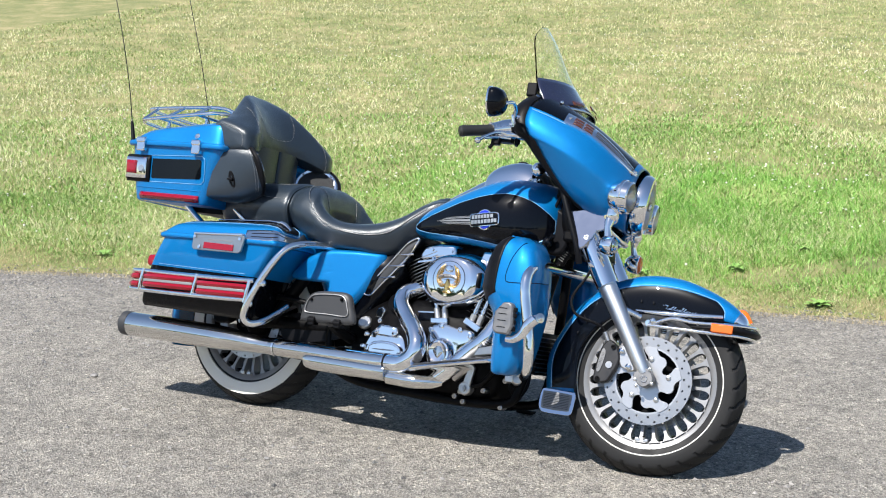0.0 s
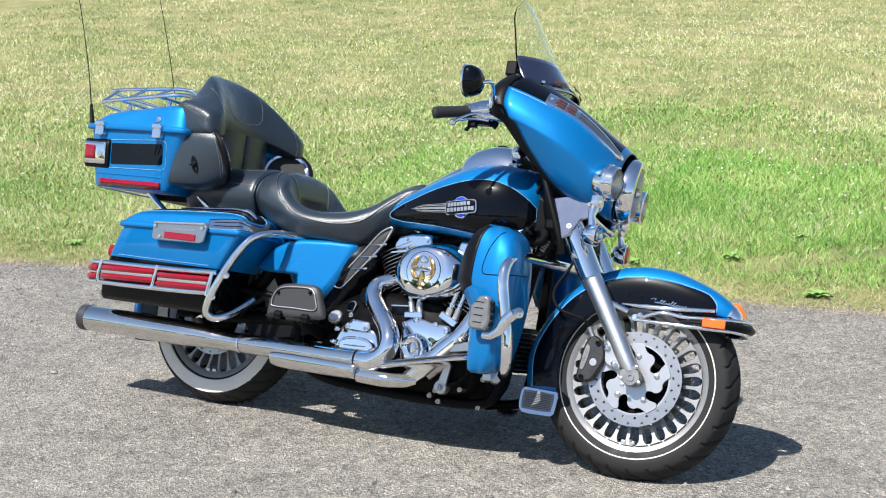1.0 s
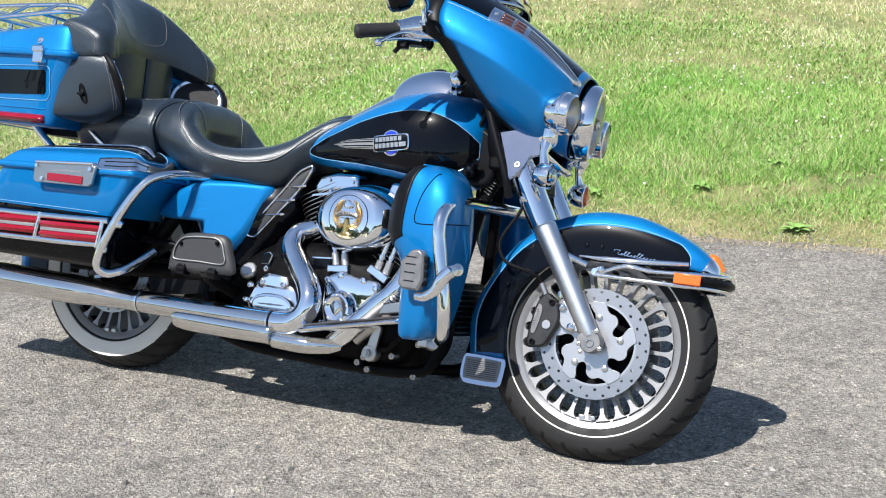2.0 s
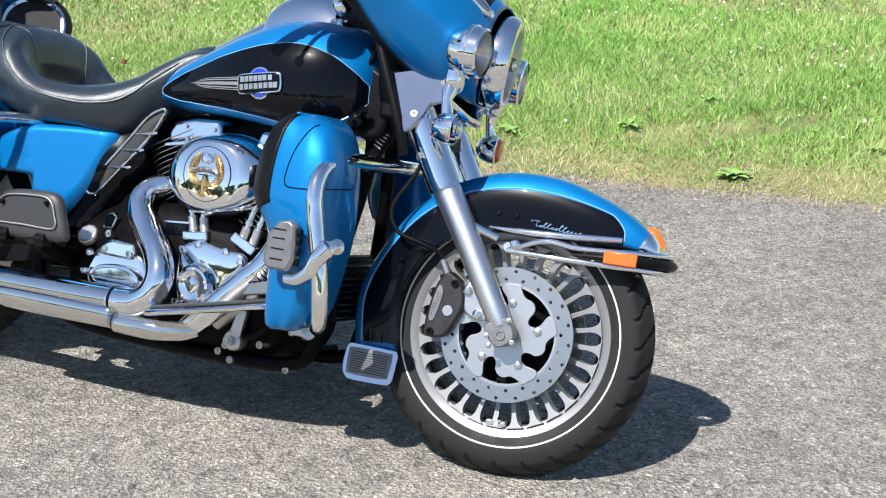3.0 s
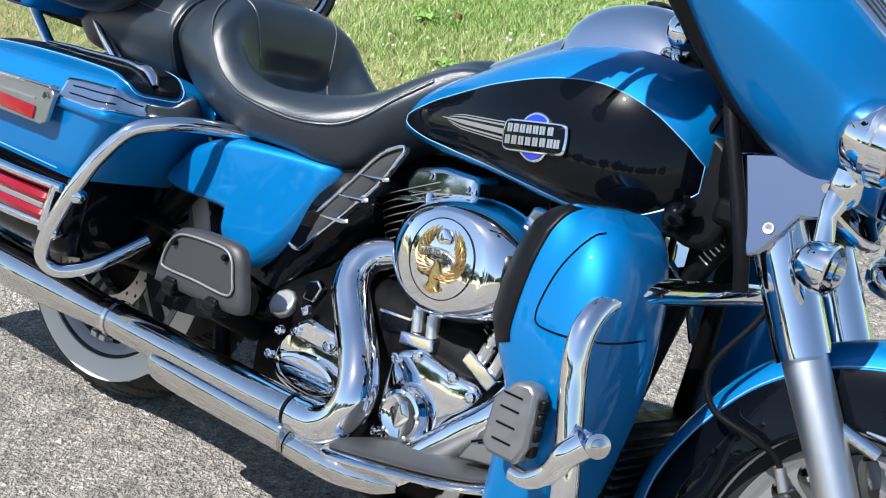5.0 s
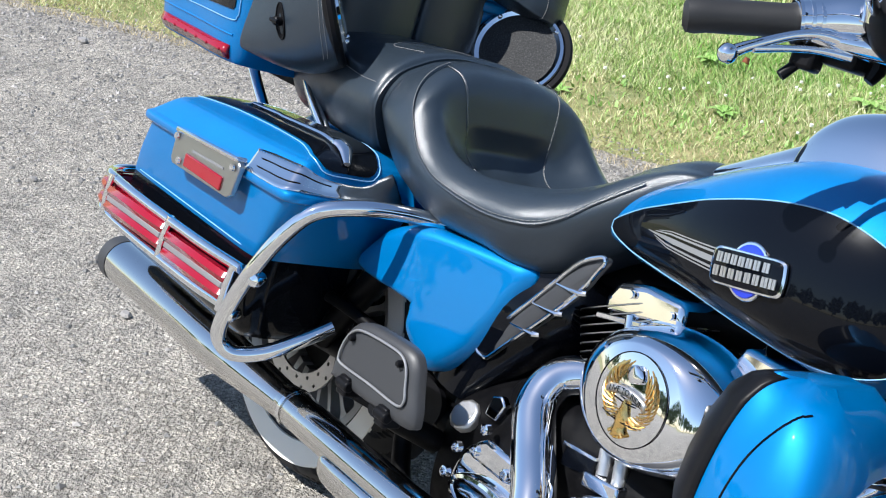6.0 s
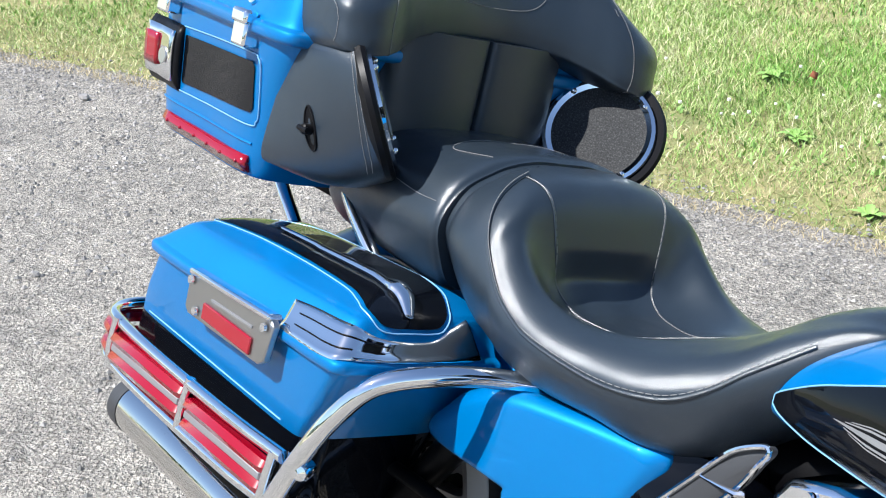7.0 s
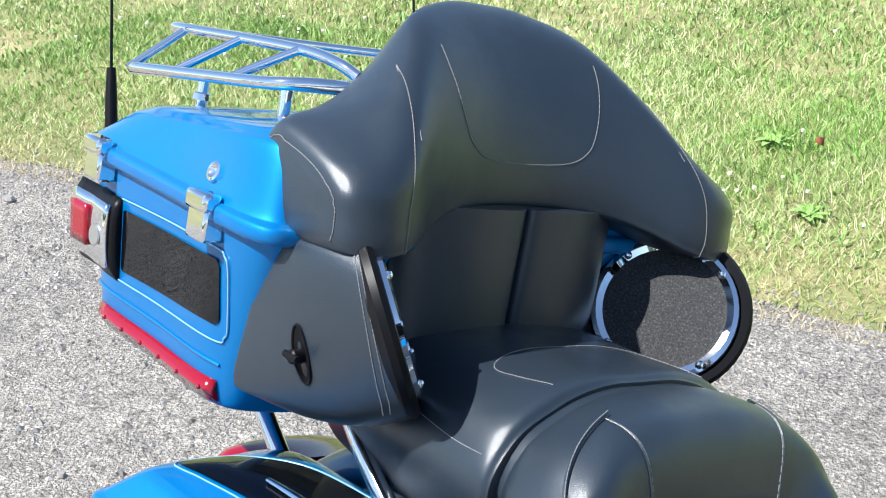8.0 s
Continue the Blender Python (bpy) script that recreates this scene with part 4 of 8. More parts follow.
for sy in (-1, 1):
    m = lambda *p: np.array((p[0], p[1] * sy, p[2]))
    bar = part("handlebar", tube([m(0.44, 0.05, 1.06), m(0.40, 0.14, 1.085), m(0.33, 0.21, 1.098), m(0.245, 0.285, 1.077), m(0.16, 0.385, 1.040)], 0.0125, 12, 24), CHROME, bike, "chrome handlebar", steered=True)
    grip = part("grip", tube([m(0.143, 0.403, 1.032), m(0.146, 0.401, 1.033), m(0.152, 0.394, 1.036), m(0.160, 0.385, 1.040), m(0.214, 0.321, 1.063), m(0.223, 0.311, 1.067)], [0.012, 0.0185, 0.0200, 0.0190, 0.0190, 0.0205], 24), GRIP, bar, "black rubber grip")
    housing = part("switch_housing", tube([m(0.221, 0.313, 1.066), m(0.226, 0.307, 1.069), m(0.240, 0.292, 1.076), m(0.262, 0.270, 1.086), m(0.290, 0.244, 1.094), m(0.312, 0.224, 1.098)], [0.022, 0.0235, 0.026, 0.031, 0.032, 0.024], 24, 20), CHROME, bar, "chrome switch housing")
    for k, q in enumerate((m(0.222, 0.312, 1.0665), m(0.230, 0.303, 1.070), m(0.237, 0.296, 1.0735))):
        part("housing_collar", lathe([(-0.002, 0.022), (-0.002, 0.0258), (0.002, 0.0258), (0.002, 0.022)], q, m(0.62, -0.72, 0.27), 28), CHROME, housing)
    part("reservoir", skin([[m(0.285, 0.300, 1.130), m(0.335, 0.290, 1.126), m(0.345, 0.225, 1.132), m(0.290, 0.228, 1.137)], [m(0.283, 0.302, 1.122), m(0.337, 0.292, 1.118), m(0.347, 0.223, 1.124), m(0.288, 0.226, 1.130)], [m(0.285, 0.295, 1.088), m(0.330, 0.287, 1.085), m(0.340, 0.225, 1.09), m(0.292, 0.23, 1.095)]], 10, 32), CHROME, bar, "chrome brake fluid reservoir")
    part("lever_perch", tube([m(0.238, 0.306, 1.056), m(0.268, 0.288, 1.060), m(0.305, 0.262, 1.066), m(0.345, 0.230, 1.074), m(0.365, 0.205, 1.080)], [0.008, 0.017, 0.020, 0.021, 0.016], 18, 18, flat=0.8), CHROME, bar, "chrome master cylinder")
    lever = part("lever", tube([m(0.282, 0.286, 1.060), m(0.262, 0.312, 1.060), m(0.245, 0.340, 1.050), m(0.226, 0.378, 1.026), m(0.215, 0.397, 1.011)], [0.007, 0.0048, 0.0045, 0.0050, 0.006], 10, 20, flat=1.2), CHROME, bar, "polished brake lever")
    part("lever_web", tube([m(0.285, 0.284, 1.048), m(0.264, 0.310, 1.044), m(0.247, 0.338, 1.036), m(0.226, 0.378, 1.022)], [0.006, 0.0042, 0.004, 0.005], 10, 16), CHROME, lever)
    part("lever_ball", ball(m(0.213, 0.400, 1.008), 0.0115), CHROME, lever)
    pods = part("switch_pod", cat(box(0.222, 0.252, min(sy * 0.300, sy * 0.272), max(sy * 0.300, sy * 0.272), 1.020, 1.056), box(0.240, 0.292, min(sy * 0.285, sy * 0.245), max(sy * 0.285, sy * 0.245), 1.034, 1.062)), PLASTIC, bar, bevel=0.005)
    part("switch_knob", rod(m(0.232, 0.290, 1.028), m(0.222, 0.302, 1.006), 0.0065), PLASTIC, pods)
    part("switch_tab", tube([m(0.300, 0.250, 1.058), m(0.303, 0.252, 1.044), m(0.300, 0.256, 1.030)], [0.010, 0.009, 0.006], 8, flat=1.4), PLASTIC, pods)
    disc = lambda k, x: [m(x, 0.44 + k * a, 1.134 + k * b) for a, b in ((0.046, 0.026), (0.040, -0.022), (0.006, -0.046), (-0.036, -0.034), (-0.046, 0.016), (-0.010, 0.046), (0.026, 0.044))]
    # chrome shell coloured black, for the dark surroundings it reflects
    mir = part("mirror", skin([disc(0.93, 0.250), disc(1.0, 0.256), disc(1.02, 0.272), disc(0.80, 0.296), disc(0.40, 0.308)], 18, 40), BLACK, bike, "rounded chrome mirror with a chrome rim, its dark reflection painted as gloss black", steered=True)
    rim_m = crs(np.array(disc(0.99, 0.254)), 48, True)
    part("mirror_rim", tube(list(rim_m) + [rim_m[0]], 0.004, 8), CHROME, mir)
    part("mirror_glass", slab([(a * 0.90, b * 0.90) for a, b in ((0.046, 0.026), (0.040, -0.022), (0.006, -0.046), (-0.036, -0.034), (-0.046, 0.016), (-0.010, 0.046), (0.026, 0.044))], (0.2495, sy * 0.44, 1.134), (0, sy, 0), (0, 0, 1), (1, 0, 0), -0.001, 0.001, 40), CHROME, mir)
    part("mirror_stem", tube([m(0.304, 0.440, 1.132), m(0.320, 0.405, 1.144), m(0.318, 0.365, 1.132), m(0.308, 0.33, 1.110), m(0.300, 0.285, 1.095)], 0.0062, 10, 20), CHROME, mir)

# ---- tank ----
TX = np.array([-0.146, -0.136, -0.110, -0.06, 0.0, 0.10, 0.20, 0.30, 0.38, 0.44, 0.47])
TW = np.array([0.070, 0.098, 0.116, 0.136, 0.158, 0.188, 0.203, 0.198, 0.174, 0.125, 0.060])
TZT = np.array([0.760, 0.785, 0.806, 0.832, 0.862, 0.910, 0.948, 0.962, 0.950, 0.925, 0.890])
TZB = np.array([0.732, 0.720, 0.712, 0.706, 0.703, 0.700, 0.690, 0.682, 0.690, 0.715, 0.76])
TZW = np.array([0.745, 0.745, 0.747, 0.752, 0.760, 0.776, 0.785, 0.790, 0.798, 0.810, 0.82])


def smooth_row(a, n):
    return crs(np.asarray(a, float).reshape(-1, 1), n)[:, 0]


NT = 73
tx, tw, tzt, tzb, tzw = (smooth_row(a, NT) for a in (TX, TW, TZT, TZB, TZW))


def tank_at(i, phi, lift=0.0):
    """A point of the tank's right side: phi -90 at the underside, 0 at the widest, 90 at the crown (degrees)."""
    lo = int(min(max(i, 0), NT - 1.001))
    k = i - lo
    x, w, zt, zb, zw = (a[lo] * (1 - k) + a[min(lo + 1, NT - 1)] * k for a in (tx, tw, tzt, tzb, tzw))
    s, c = math.sin(radians(phi)), math.cos(radians(phi))
    if s >= 0:
        z, y = zw + (zt - zw + lift) * s ** 0.85, (w + lift) * c ** 0.72
    else:
        z, y = zw - (zw - zb + lift) * (-s) ** 0.80, (w + lift) * c ** 0.62
    return (x, -max(y, 0.0), z)


phis = np.linspace(-90, 90, 45)
ring = lambda i: [tank_at(i, p) for p in phis] + [(x, -y, z) for x, y, z in (tank_at(i, p) for p in phis[-2:0:-1])]
tank = part("fuel_tank", grid([ring(i) for i in range(NT)], True, True), BLUE, bike, "teardrop fuel tank, blue edged, with black side panels")


def i_of(x):
    return float(np.interp(x, tx, np.arange(NT)))


def phi_of(x, z):
    """The angle at which the tank's side is that high."""
    i = i_of(x)
    ps = np.linspace(-85, 88, 120)
    return float(np.interp(z, [tank_at(i, p)[2] for p in ps], ps))


P_TOP = np.array([(-0.100, 0.752), (-0.085, 0.762), (-0.04, 0.786), (0.008, 0.806), (0.05, 0.823), (0.107, 0.845), (0.211, 0.876), (0.295, 0.886), (0.371, 0.870), (0.425, 0.838), (0.450, 0.812)])
P_LOW = np.array([(-0.100, 0.742), (-0.085, 0.735), (-0.04, 0.728), (0.008, 0.726), (0.05, 0.724), (0.107, 0.722), (0.211, 0.713), (0.295, 0.706), (0.371, 0.716), (0.425, 0.745), (0.450, 0.775)])
TOP_S, LOW_S = crs(P_TOP, 120), crs(P_LOW, 120)
for sy in (1, -1):
    rows, up, low = [], [], []
    for x in np.linspace(-0.100, 0.450, 66):
        a, b = np.interp(x, TOP_S[:, 0], TOP_S[:, 1]), np.interp(x, LOW_S[:, 0], LOW_S[:, 1])
        i, pa, pb = i_of(x), phi_of(x, a), phi_of(x, b)
        fix = lambda p: (p[0], p[1] * sy, p[2])
        rows.append([fix(tank_at(i, p, 0.0014)) for p in np.linspace(pb, pa, 16)])
        up.append(fix(tank_at(i, pa + 0.4, 0.0016)))
        low.append(fix(tank_at(i, pb - 0.4, 0.0016)))
    part("tank_panel", grid(rows), BLACK, tank, "black gloss side panel")
    part("pinstripe", tube(up + low[::-1] + [up[0]], 0.0010, 6), SILVER_LINE, tank, "silver pinstripe round the panel")

# ---- seat ----
SEAT = [  # x, half width of the top, half width of the bulge, crown z, shoulder z, bulge z, bottom z
    (-0.634, 0.120, 0.184, 0.866, 0.846, 0.775, 0.700),
    (-0.612, 0.126, 0.196, 0.874, 0.852, 0.772, 0.692),
    (-0.575, 0.138, 0.205, 0.874, 0.852, 0.764, 0.674),
    (-0.545, 0.150, 0.209, 0.864, 0.842, 0.752, 0.662),
    (-0.525, 0.158, 0.211, 0.836, 0.828, 0.744, 0.657),
    (-0.511, 0.163, 0.212, 0.778, 0.806, 0.738, 0.653),
    (-0.498, 0.166, 0.213, 0.730, 0.790, 0.731, 0.649),
    (-0.474, 0.169, 0.216, 0.709, 0.767, 0.715, 0.642),
    (-0.435, 0.168, 0.217, 0.705, 0.744, 0.701, 0.636),
    (-0.380, 0.160, 0.215, 0.710, 0.732, 0.694, 0.632),
    (-0.310, 0.140, 0.204, 0.735, 0.736, 0.694, 0.632),
    (-0.235, 0.116, 0.190, 0.766, 0.753, 0.702, 0.628),
    (-0.170, 0.092, 0.164, 0.802, 0.786, 0.726, 0.648),
    (-0.115, 0.078, 0.138, 0.842, 0.826, 0.764, 0.698),
    (-0.060, 0.066, 0.106, 0.868, 0.852, 0.806, 0.760),
    (-0.022, 0.052, 0.080, 0.873, 0.858, 0.826, 0.790),
    (-0.004, 0.036, 0.056, 0.862, 0.850, 0.830, 0.808),
]


def seat_ring(x, wt, wb, zc, zs, zb, z0):
    r = [(0, zc), (-0.38 * wt, zc + 0.01 * (zs - zc)), (-0.72 * wt, zc + 0.36 * (zs - zc)), (-wt, zs), (-0.5 * (wt + wb) - 0.010, 0.55 * zs + 0.45 * zb + 0.006), (-wb, zb), (-wb + 0.012, 0.5 * (zb + z0)), (-wb + 0.045, z0), (-0.4 * wb, z0 - 0.004)]
    r = r + [(0, z0 - 0.004)] + [(-y, z) for y, z in r[:0:-1]]
    return [(x, y, z) for y, z in r]


def hollowed(q):
    """The pocket pressed into the foot of the seat's back panel."""
    x, y, z = q
    k = max(0.0, 1.0 - abs(x + 0.512) / 0.035) * max(0.0, 1.0 - abs(z - 0.738) / 0.045) * max(0.0, 1.0 - (y / 0.10) ** 4)
    return (x - 0.028 * k, y, z)


seat_raw = skin([seat_ring(*s) for s in SEAT], 150, 88)
seat_shape = ([hollowed(q) for q in seat_raw[0]], seat_raw[1])
seat = part("rider_seat", seat_shape, LEATHER, bike, "black vinyl bucket seat with grey stitching")


def stitches(path, parent, n, length=0.0042, r=0.00055):
    """A dashed line of thread along a smooth path."""
    P = crs(path, n * 4)
    shapes = []
    for k in range(n):
        a, b = P[4 * k], P[min(4 * k + 3, len(P) - 1)]
        if np.linalg.norm(b - a) > 5e-4:
            shapes.append(tube([a, 0.5 * (a + b), b], r, 5))
    return part("stitching", cat(*shapes), THREAD, parent, "grey stitching")


SEAT_T = tree_of(seat_shape)
for sy in (-1, 1):
    well = drape(SEAT_T, [(x, y * sy, 0.95) for x, y in crs(np.array([(-0.578, 0.116), (-0.545, 0.110), (-0.523, 0.104), (-0.505, 0.092), (-0.488, 0.084), (-0.45, 0.076), (-0.39, 0.064), (-0.33, 0.050), (-0.285, 0.028), (-0.262, 0.008)]), 80)], (0, 0, -1), 0.0006)
    stitches(well, seat, 70)
    part("seat_seam", tube([np.array(q) + (0, 0.0022 * sy, 0) for q in well], 0.0011, 6), LEATHER, seat)
    edge_line = crs(np.array([(-0.584, 0.112, 0.866), (-0.572, 0.152, 0.843), (-0.555, 0.181, 0.818), (-0.536, 0.197, 0.793), (-0.511, 0.206, 0.765), (-0.475, 0.212, 0.733), (-0.439, 0.215, 0.714), (-0.400, 0.214, 0.701), (-0.33, 0.204, 0.692), (-0.25, 0.189, 0.694), (-0.18, 0.163, 0.716), (-0.12, 0.132, 0.772), (-0.075, 0.106, 0.815)]), 22)
    edge_pts = [tuple(SEAT_T.find_nearest(Vector((x, y * sy, z)))[0] + SEAT_T.find_nearest(Vector((x, y * sy, z)))[1] * 0.0008) for x, y, z in edge_line]
    edge_pts = [tuple(q) for q in crs(np.array(edge_pts), 110)]
    part("seat_piping", tube(edge_pts, 0.0028, 8), LEATHER, seat)
    stitches([np.array(q) + (0, 0.001 * sy, 0.005) for q in edge_pts], seat, 95, r=0.0006)

PILL = [
    (-1.000, 0.120, 0.150, 0.845, 0.825, 0.770, 0.700),
    (-0.960, 0.135, 0.178, 0.858, 0.842, 0.770, 0.690),
    (-0.860, 0.142, 0.190, 0.866, 0.850, 0.775, 0.685),
    (-0.740, 0.142, 0.198, 0.872, 0.852, 0.775, 0.680),
    (-0.660, 0.138, 0.202, 0.878, 0.856, 0.775, 0.680),
    (-0.640, 0.125, 0.196, 0.872, 0.850, 0.775, 0.685),
]
pill_shape = skin([seat_ring(*s) for s in PILL], 60, 70)
pill = part("passenger_seat", pill_shape, LEATHER, bike, "black vinyl passenger seat")
strap = [[np.array((x, y * 1.005, z + (0.002 if z > 0.7 else 0))) for _, y, z in crs(seat_ring(*SEAT[0]), 70, True)] for x in (-0.655, -0.650, -0.620, -0.614)]
part("seat_strap", grid(strap, True), LEATHER, bike, "black strap across the seat", solid=0.004)
for row in (strap[1], strap[2]):
    over = [q + (0, 0, 0.0012) for q in row if q[2] > 0.77]
    over = sorted(over, key=lambda q: q[1])
    stitches(over, pill, 70)
PILL_T = tree_of(pill_shape)
stitches(drape(PILL_T, [(x, y, 0.95) for x, y in crs(np.array([(-0.662, -0.112), (-0.70, -0.122), (-0.738, -0.124), (-0.757, -0.090), (-0.760, -0.03), (-0.757, 0.035), (-0.738, 0.090), (-0.70, 0.118), (-0.664, 0.128)]), 90)], (0, 0, -1), 0.0006), pill, 80)
for sy in (-1, 1):
    side = [(-0.86, 0.25 * sy, 0.812), (-0.777, 0.25 * sy, 0.804), (-0.709, 0.25 * sy, 0.799), (-0.660, 0.25 * sy, 0.800)]
    stitches(drape(PILL_T, crs(np.array(side), 40), (0, -sy, 0), 0.0006), pill, 36)

# ---- luggage trunk ----
def plan_ring(x0, x1, w0, w1, z, r=0.05):
    """A rounded outline seen from above, narrower at the back if w0 < w1."""
    return [(x1, 0, z), (x1, -w1 * 0.5, z), (x1 - 0.006, -w1 + r, z), (x1 - r, -w1 + 0.004, z), (0.5 * (x0 + x1), -0.5 * (w0 + w1), z), (x0 + r, -w0, z), (x0 + 0.010, -w0 + r, z), (x0, -w0 * 0.5, z), (x0, 0, z), (x0, w0 * 0.5, z), (x0 + 0.010, w0 - r, z), (x0 + r, w0, z), (0.5 * (x0 + x1), 0.5 * (w0 + w1), z), (x1 - r, w1 - 0.004, z), (x1 - 0.006, w1 - r, z), (x1, w1 * 0.5, z)]


trunk_shape = skin([plan_ring(-1.345, -0.962, 0.276, 0.294, 0.735), plan_ring(-1.355, -0.952, 0.285, 0.302, 0.745), plan_ring(-1.372, -0.918, 0.296, 0.315, 0.85), plan_ring(-1.388, -0.885, 0.302, 0.330, 0.945), plan_ring(-1.388, -0.885, 0.302, 0.330, 0.952)], 40, 96)
TRUNK_T = tree_of(trunk_shape)
trunk = part("trunk", trunk_shape, BLUE, bike, "blue luggage trunk with black inset panels")
lid_raw = skin([plan_ring(-1.396, -0.876, 0.312, 0.340, 0.948), plan_ring(-1.402, -0.870, 0.317, 0.345, 0.953), plan_ring(-1.402, -0.870, 0.317, 0.345, 0.966), plan_ring(-1.396, -0.878, 0.310, 0.338, 0.971), plan_ring(-1.390, -0.882, 0.305, 0.333, 0.975), plan_ring(-1.358, -0.892, 0.286, 0.320, 1.022), plan_ring(-1.340, -0.900, 0.272, 0.308, 1.036, 0.05), plan_ring(-1.31, -0.915, 0.245, 0.282, 1.046, 0.06), plan_ring(-1.20, -0.98, 0.15, 0.17, 1.056, 0.05)], 66, 96)
lid = part("trunk_lid", ([(x, y, z + 0.10 * (x + 1.12) * min(1.0, max(0.0, z - 0.976) / 0.05)) for x, y, z in lid_raw[0]], lid_raw[1]), BLUE, bike, "blue trunk lid with a raised lip")
for sy in (-1, 1):
    Y = lambda v: sy * v
    def wall(x, z, lift=0.0):
        hit = TRUNK_T.ray_cast(Vector((max(x, -1.318), sy * 0.6, z)), Vector((0, -sy, 0)))[0]
        return (x, (hit.y if hit is not None else sy * 0.295) + sy * lift, z)
    rows = [[wall(x, za + (zb - za) * k, 0.0022) for k in np.linspace(0, 1, 6)] for x, za, zb in [(-1.242, 0.826, 0.898)] + [(x, 0.823 + 0.008 * (x + 1.21) / 0.23, 0.9005 + 0.006 * (x + 1.21) / 0.23) for x in np.linspace(-1.238, -0.992, 14)] + [(-0.985, 0.838, 0.900)]]
    part("trunk_panel", grid(rows), BLACK, trunk, "black inset panel")
    out = [(-1.248, 0.808), (-1.10, 0.810), (-0.992, 0.812), (-0.976, 0.820), (-0.970, 0.836), (-0.968, 0.900), (-0.975, 0.914), (-0.992, 0.919), (-1.10, 0.917), (-1.248, 0.912)]
    part("pinstripe", tube([wall(x, z, 0.0018) for x, z in crs(np.array(out), 80)], 0.0010, 6), SILVER_LINE, trunk)
    part("trunk_groove", tube([wall(x, 0.785, 0.0006) for x in np.linspace(-1.32, -0.985, 14)], 0.0022, 6), BLUE, trunk)
    led = part("marker_strip", grid([[wall(x, z, 0.004 + 0.006 * (1 - abs(k))) for k, z in ((-1, 0.739), (0, 0.752), (1, 0.766))] for x in np.linspace(-1.295, -0.990, 20)]), RED, trunk, "red marker light strip", solid=0.008)
    for k in range(6):
        part("marker_diode", ball(wall(-1.270 + 0.052 * k, 0.752, 0.010), 0.0030), RED, led)
    part("lamp_housing", grid([[wall(x, z, 0.002 + 0.010 * math.sin(math.pi * k / 8) ** 0.3) for k, z in enumerate(np.linspace(0.805, 0.912, 9))] for x in np.linspace(-1.374, -1.250, 10)]), PLASTIC, trunk, "black lamp surround", solid=0.012)
    tl = part("tail_lamp", grid([[wall(x, z, 0.012 + 0.007 * math.sin(math.pi * (k + 0.5) / 9) ** 0.4) for k, z in enumerate(np.linspace(0.818, 0.900, 9))] for x in np.linspace(-1.369, -1.262, 12)]), CHROME, trunk, "chrome-framed tail lamp", solid=0.008)
    part("lens", grid([[wall(x, z, 0.023) for z in np.linspace(0.834, 0.886, 5)] for x in np.linspace(-1.362, -1.316, 6)]), RED, tl, "square red lens", solid=0.008)
    part("lamp_emblem", lathe([(0, 0.0), (0, 0.014), (sy * 0.002, 0.013), (sy * 0.002, 0.0)], wall(-1.285, 0.856, 0.0205), (0, 1, 0), 18), ALLOY, tl)
    for x in (-1.003, -1.295):
        y = np.interp(x, [-1.4, -0.88], [0.317, 0.345])
        la = part("trunk_latch", box(x - 0.020, x + 0.020, min(Y(y - 0.015), Y(y + 0.012)), max(Y(y - 0.015), Y(y + 0.012)), 0.925, 0.962), CHROME, trunk, "chrome over-centre latch", bevel=0.004)
        part("latch_hook", box(x - 0.022, x + 0.022, min(Y(y - 0.006), Y(y + 0.017)), max(Y(y - 0.006), Y(y + 0.017)), 0.958, 0.980), CHROME, la, bevel=0.005)
    part("trunk_lock", lathe([(0, 0.012), (sy * 0.005, 0.0115), (sy * 0.006, 0.008), (sy * 0.003, 0.004), (sy * 0.003, 0)], (-1.02, sy * 0.322, 0.997), (0, 0.95, 0.3 * sy), 20), CHROME, lid)
    part("antenna", cat(tube([(-1.400, sy * 0.26, 0.965), (-1.415, sy * 0.26, 1.015), (-1.425, sy * 0.26, 1.05)], [0.009, 0.008, 0.006], 12), tube([(-1.425, sy * 0.26, 1.05), (-1.47, sy * 0.26, 1.20), (-1.56, sy * 0.262, 1.44), (-1.69, sy * 0.265, 1.74)], [0.0022, 0.0017], 8, 20)), PLASTIC, bike, "thin black whip antenna")
outer_l = [(-0.970, -0.190, 1.110), (-0.990, -0.240, 1.107), (-1.03, -0.270, 1.099), (-1.17, -0.272, 1.083), (-1.32, -0.270, 1.066), (-1.368, -0.255, 1.059), (-1.395, -0.20, 1.056), (-1.405, -0.08, 1.054)]
upper_l = [(-0.970, -0.190, 1.122), (-1.00, -0.199, 1.132), (-1.063, -0.200, 1.136), (-1.198, -0.200, 1.130), (-1.36, -0.200, 1.120), (-1.405, -0.175, 1.116), (-1.415, -0.08, 1.114)]
whole = lambda half: half + [(x, -y, z) for x, y, z in half[::-1]]
rack = part("luggage_rack", tube(whole(outer_l), 0.0075, 12, 90), CHROME, bike, "chrome luggage rack on the trunk lid")
part("rack_rail", tube(whole(upper_l), 0.0070, 12, 90), CHROME, rack)
for k in (-1, 1):
    for a, b in (((-1.36, 1.060), (-1.345, 1.121)), ((-1.245, 1.074), (-1.205, 1.130)), ((-1.115, 1.089), (-1.075, 1.137))):
        part("rack_bar", rod((a[0], k * 0.270, a[1]), (b[0], k * 0.200, b[1]), 0.0055, 10), CHROME, rack)
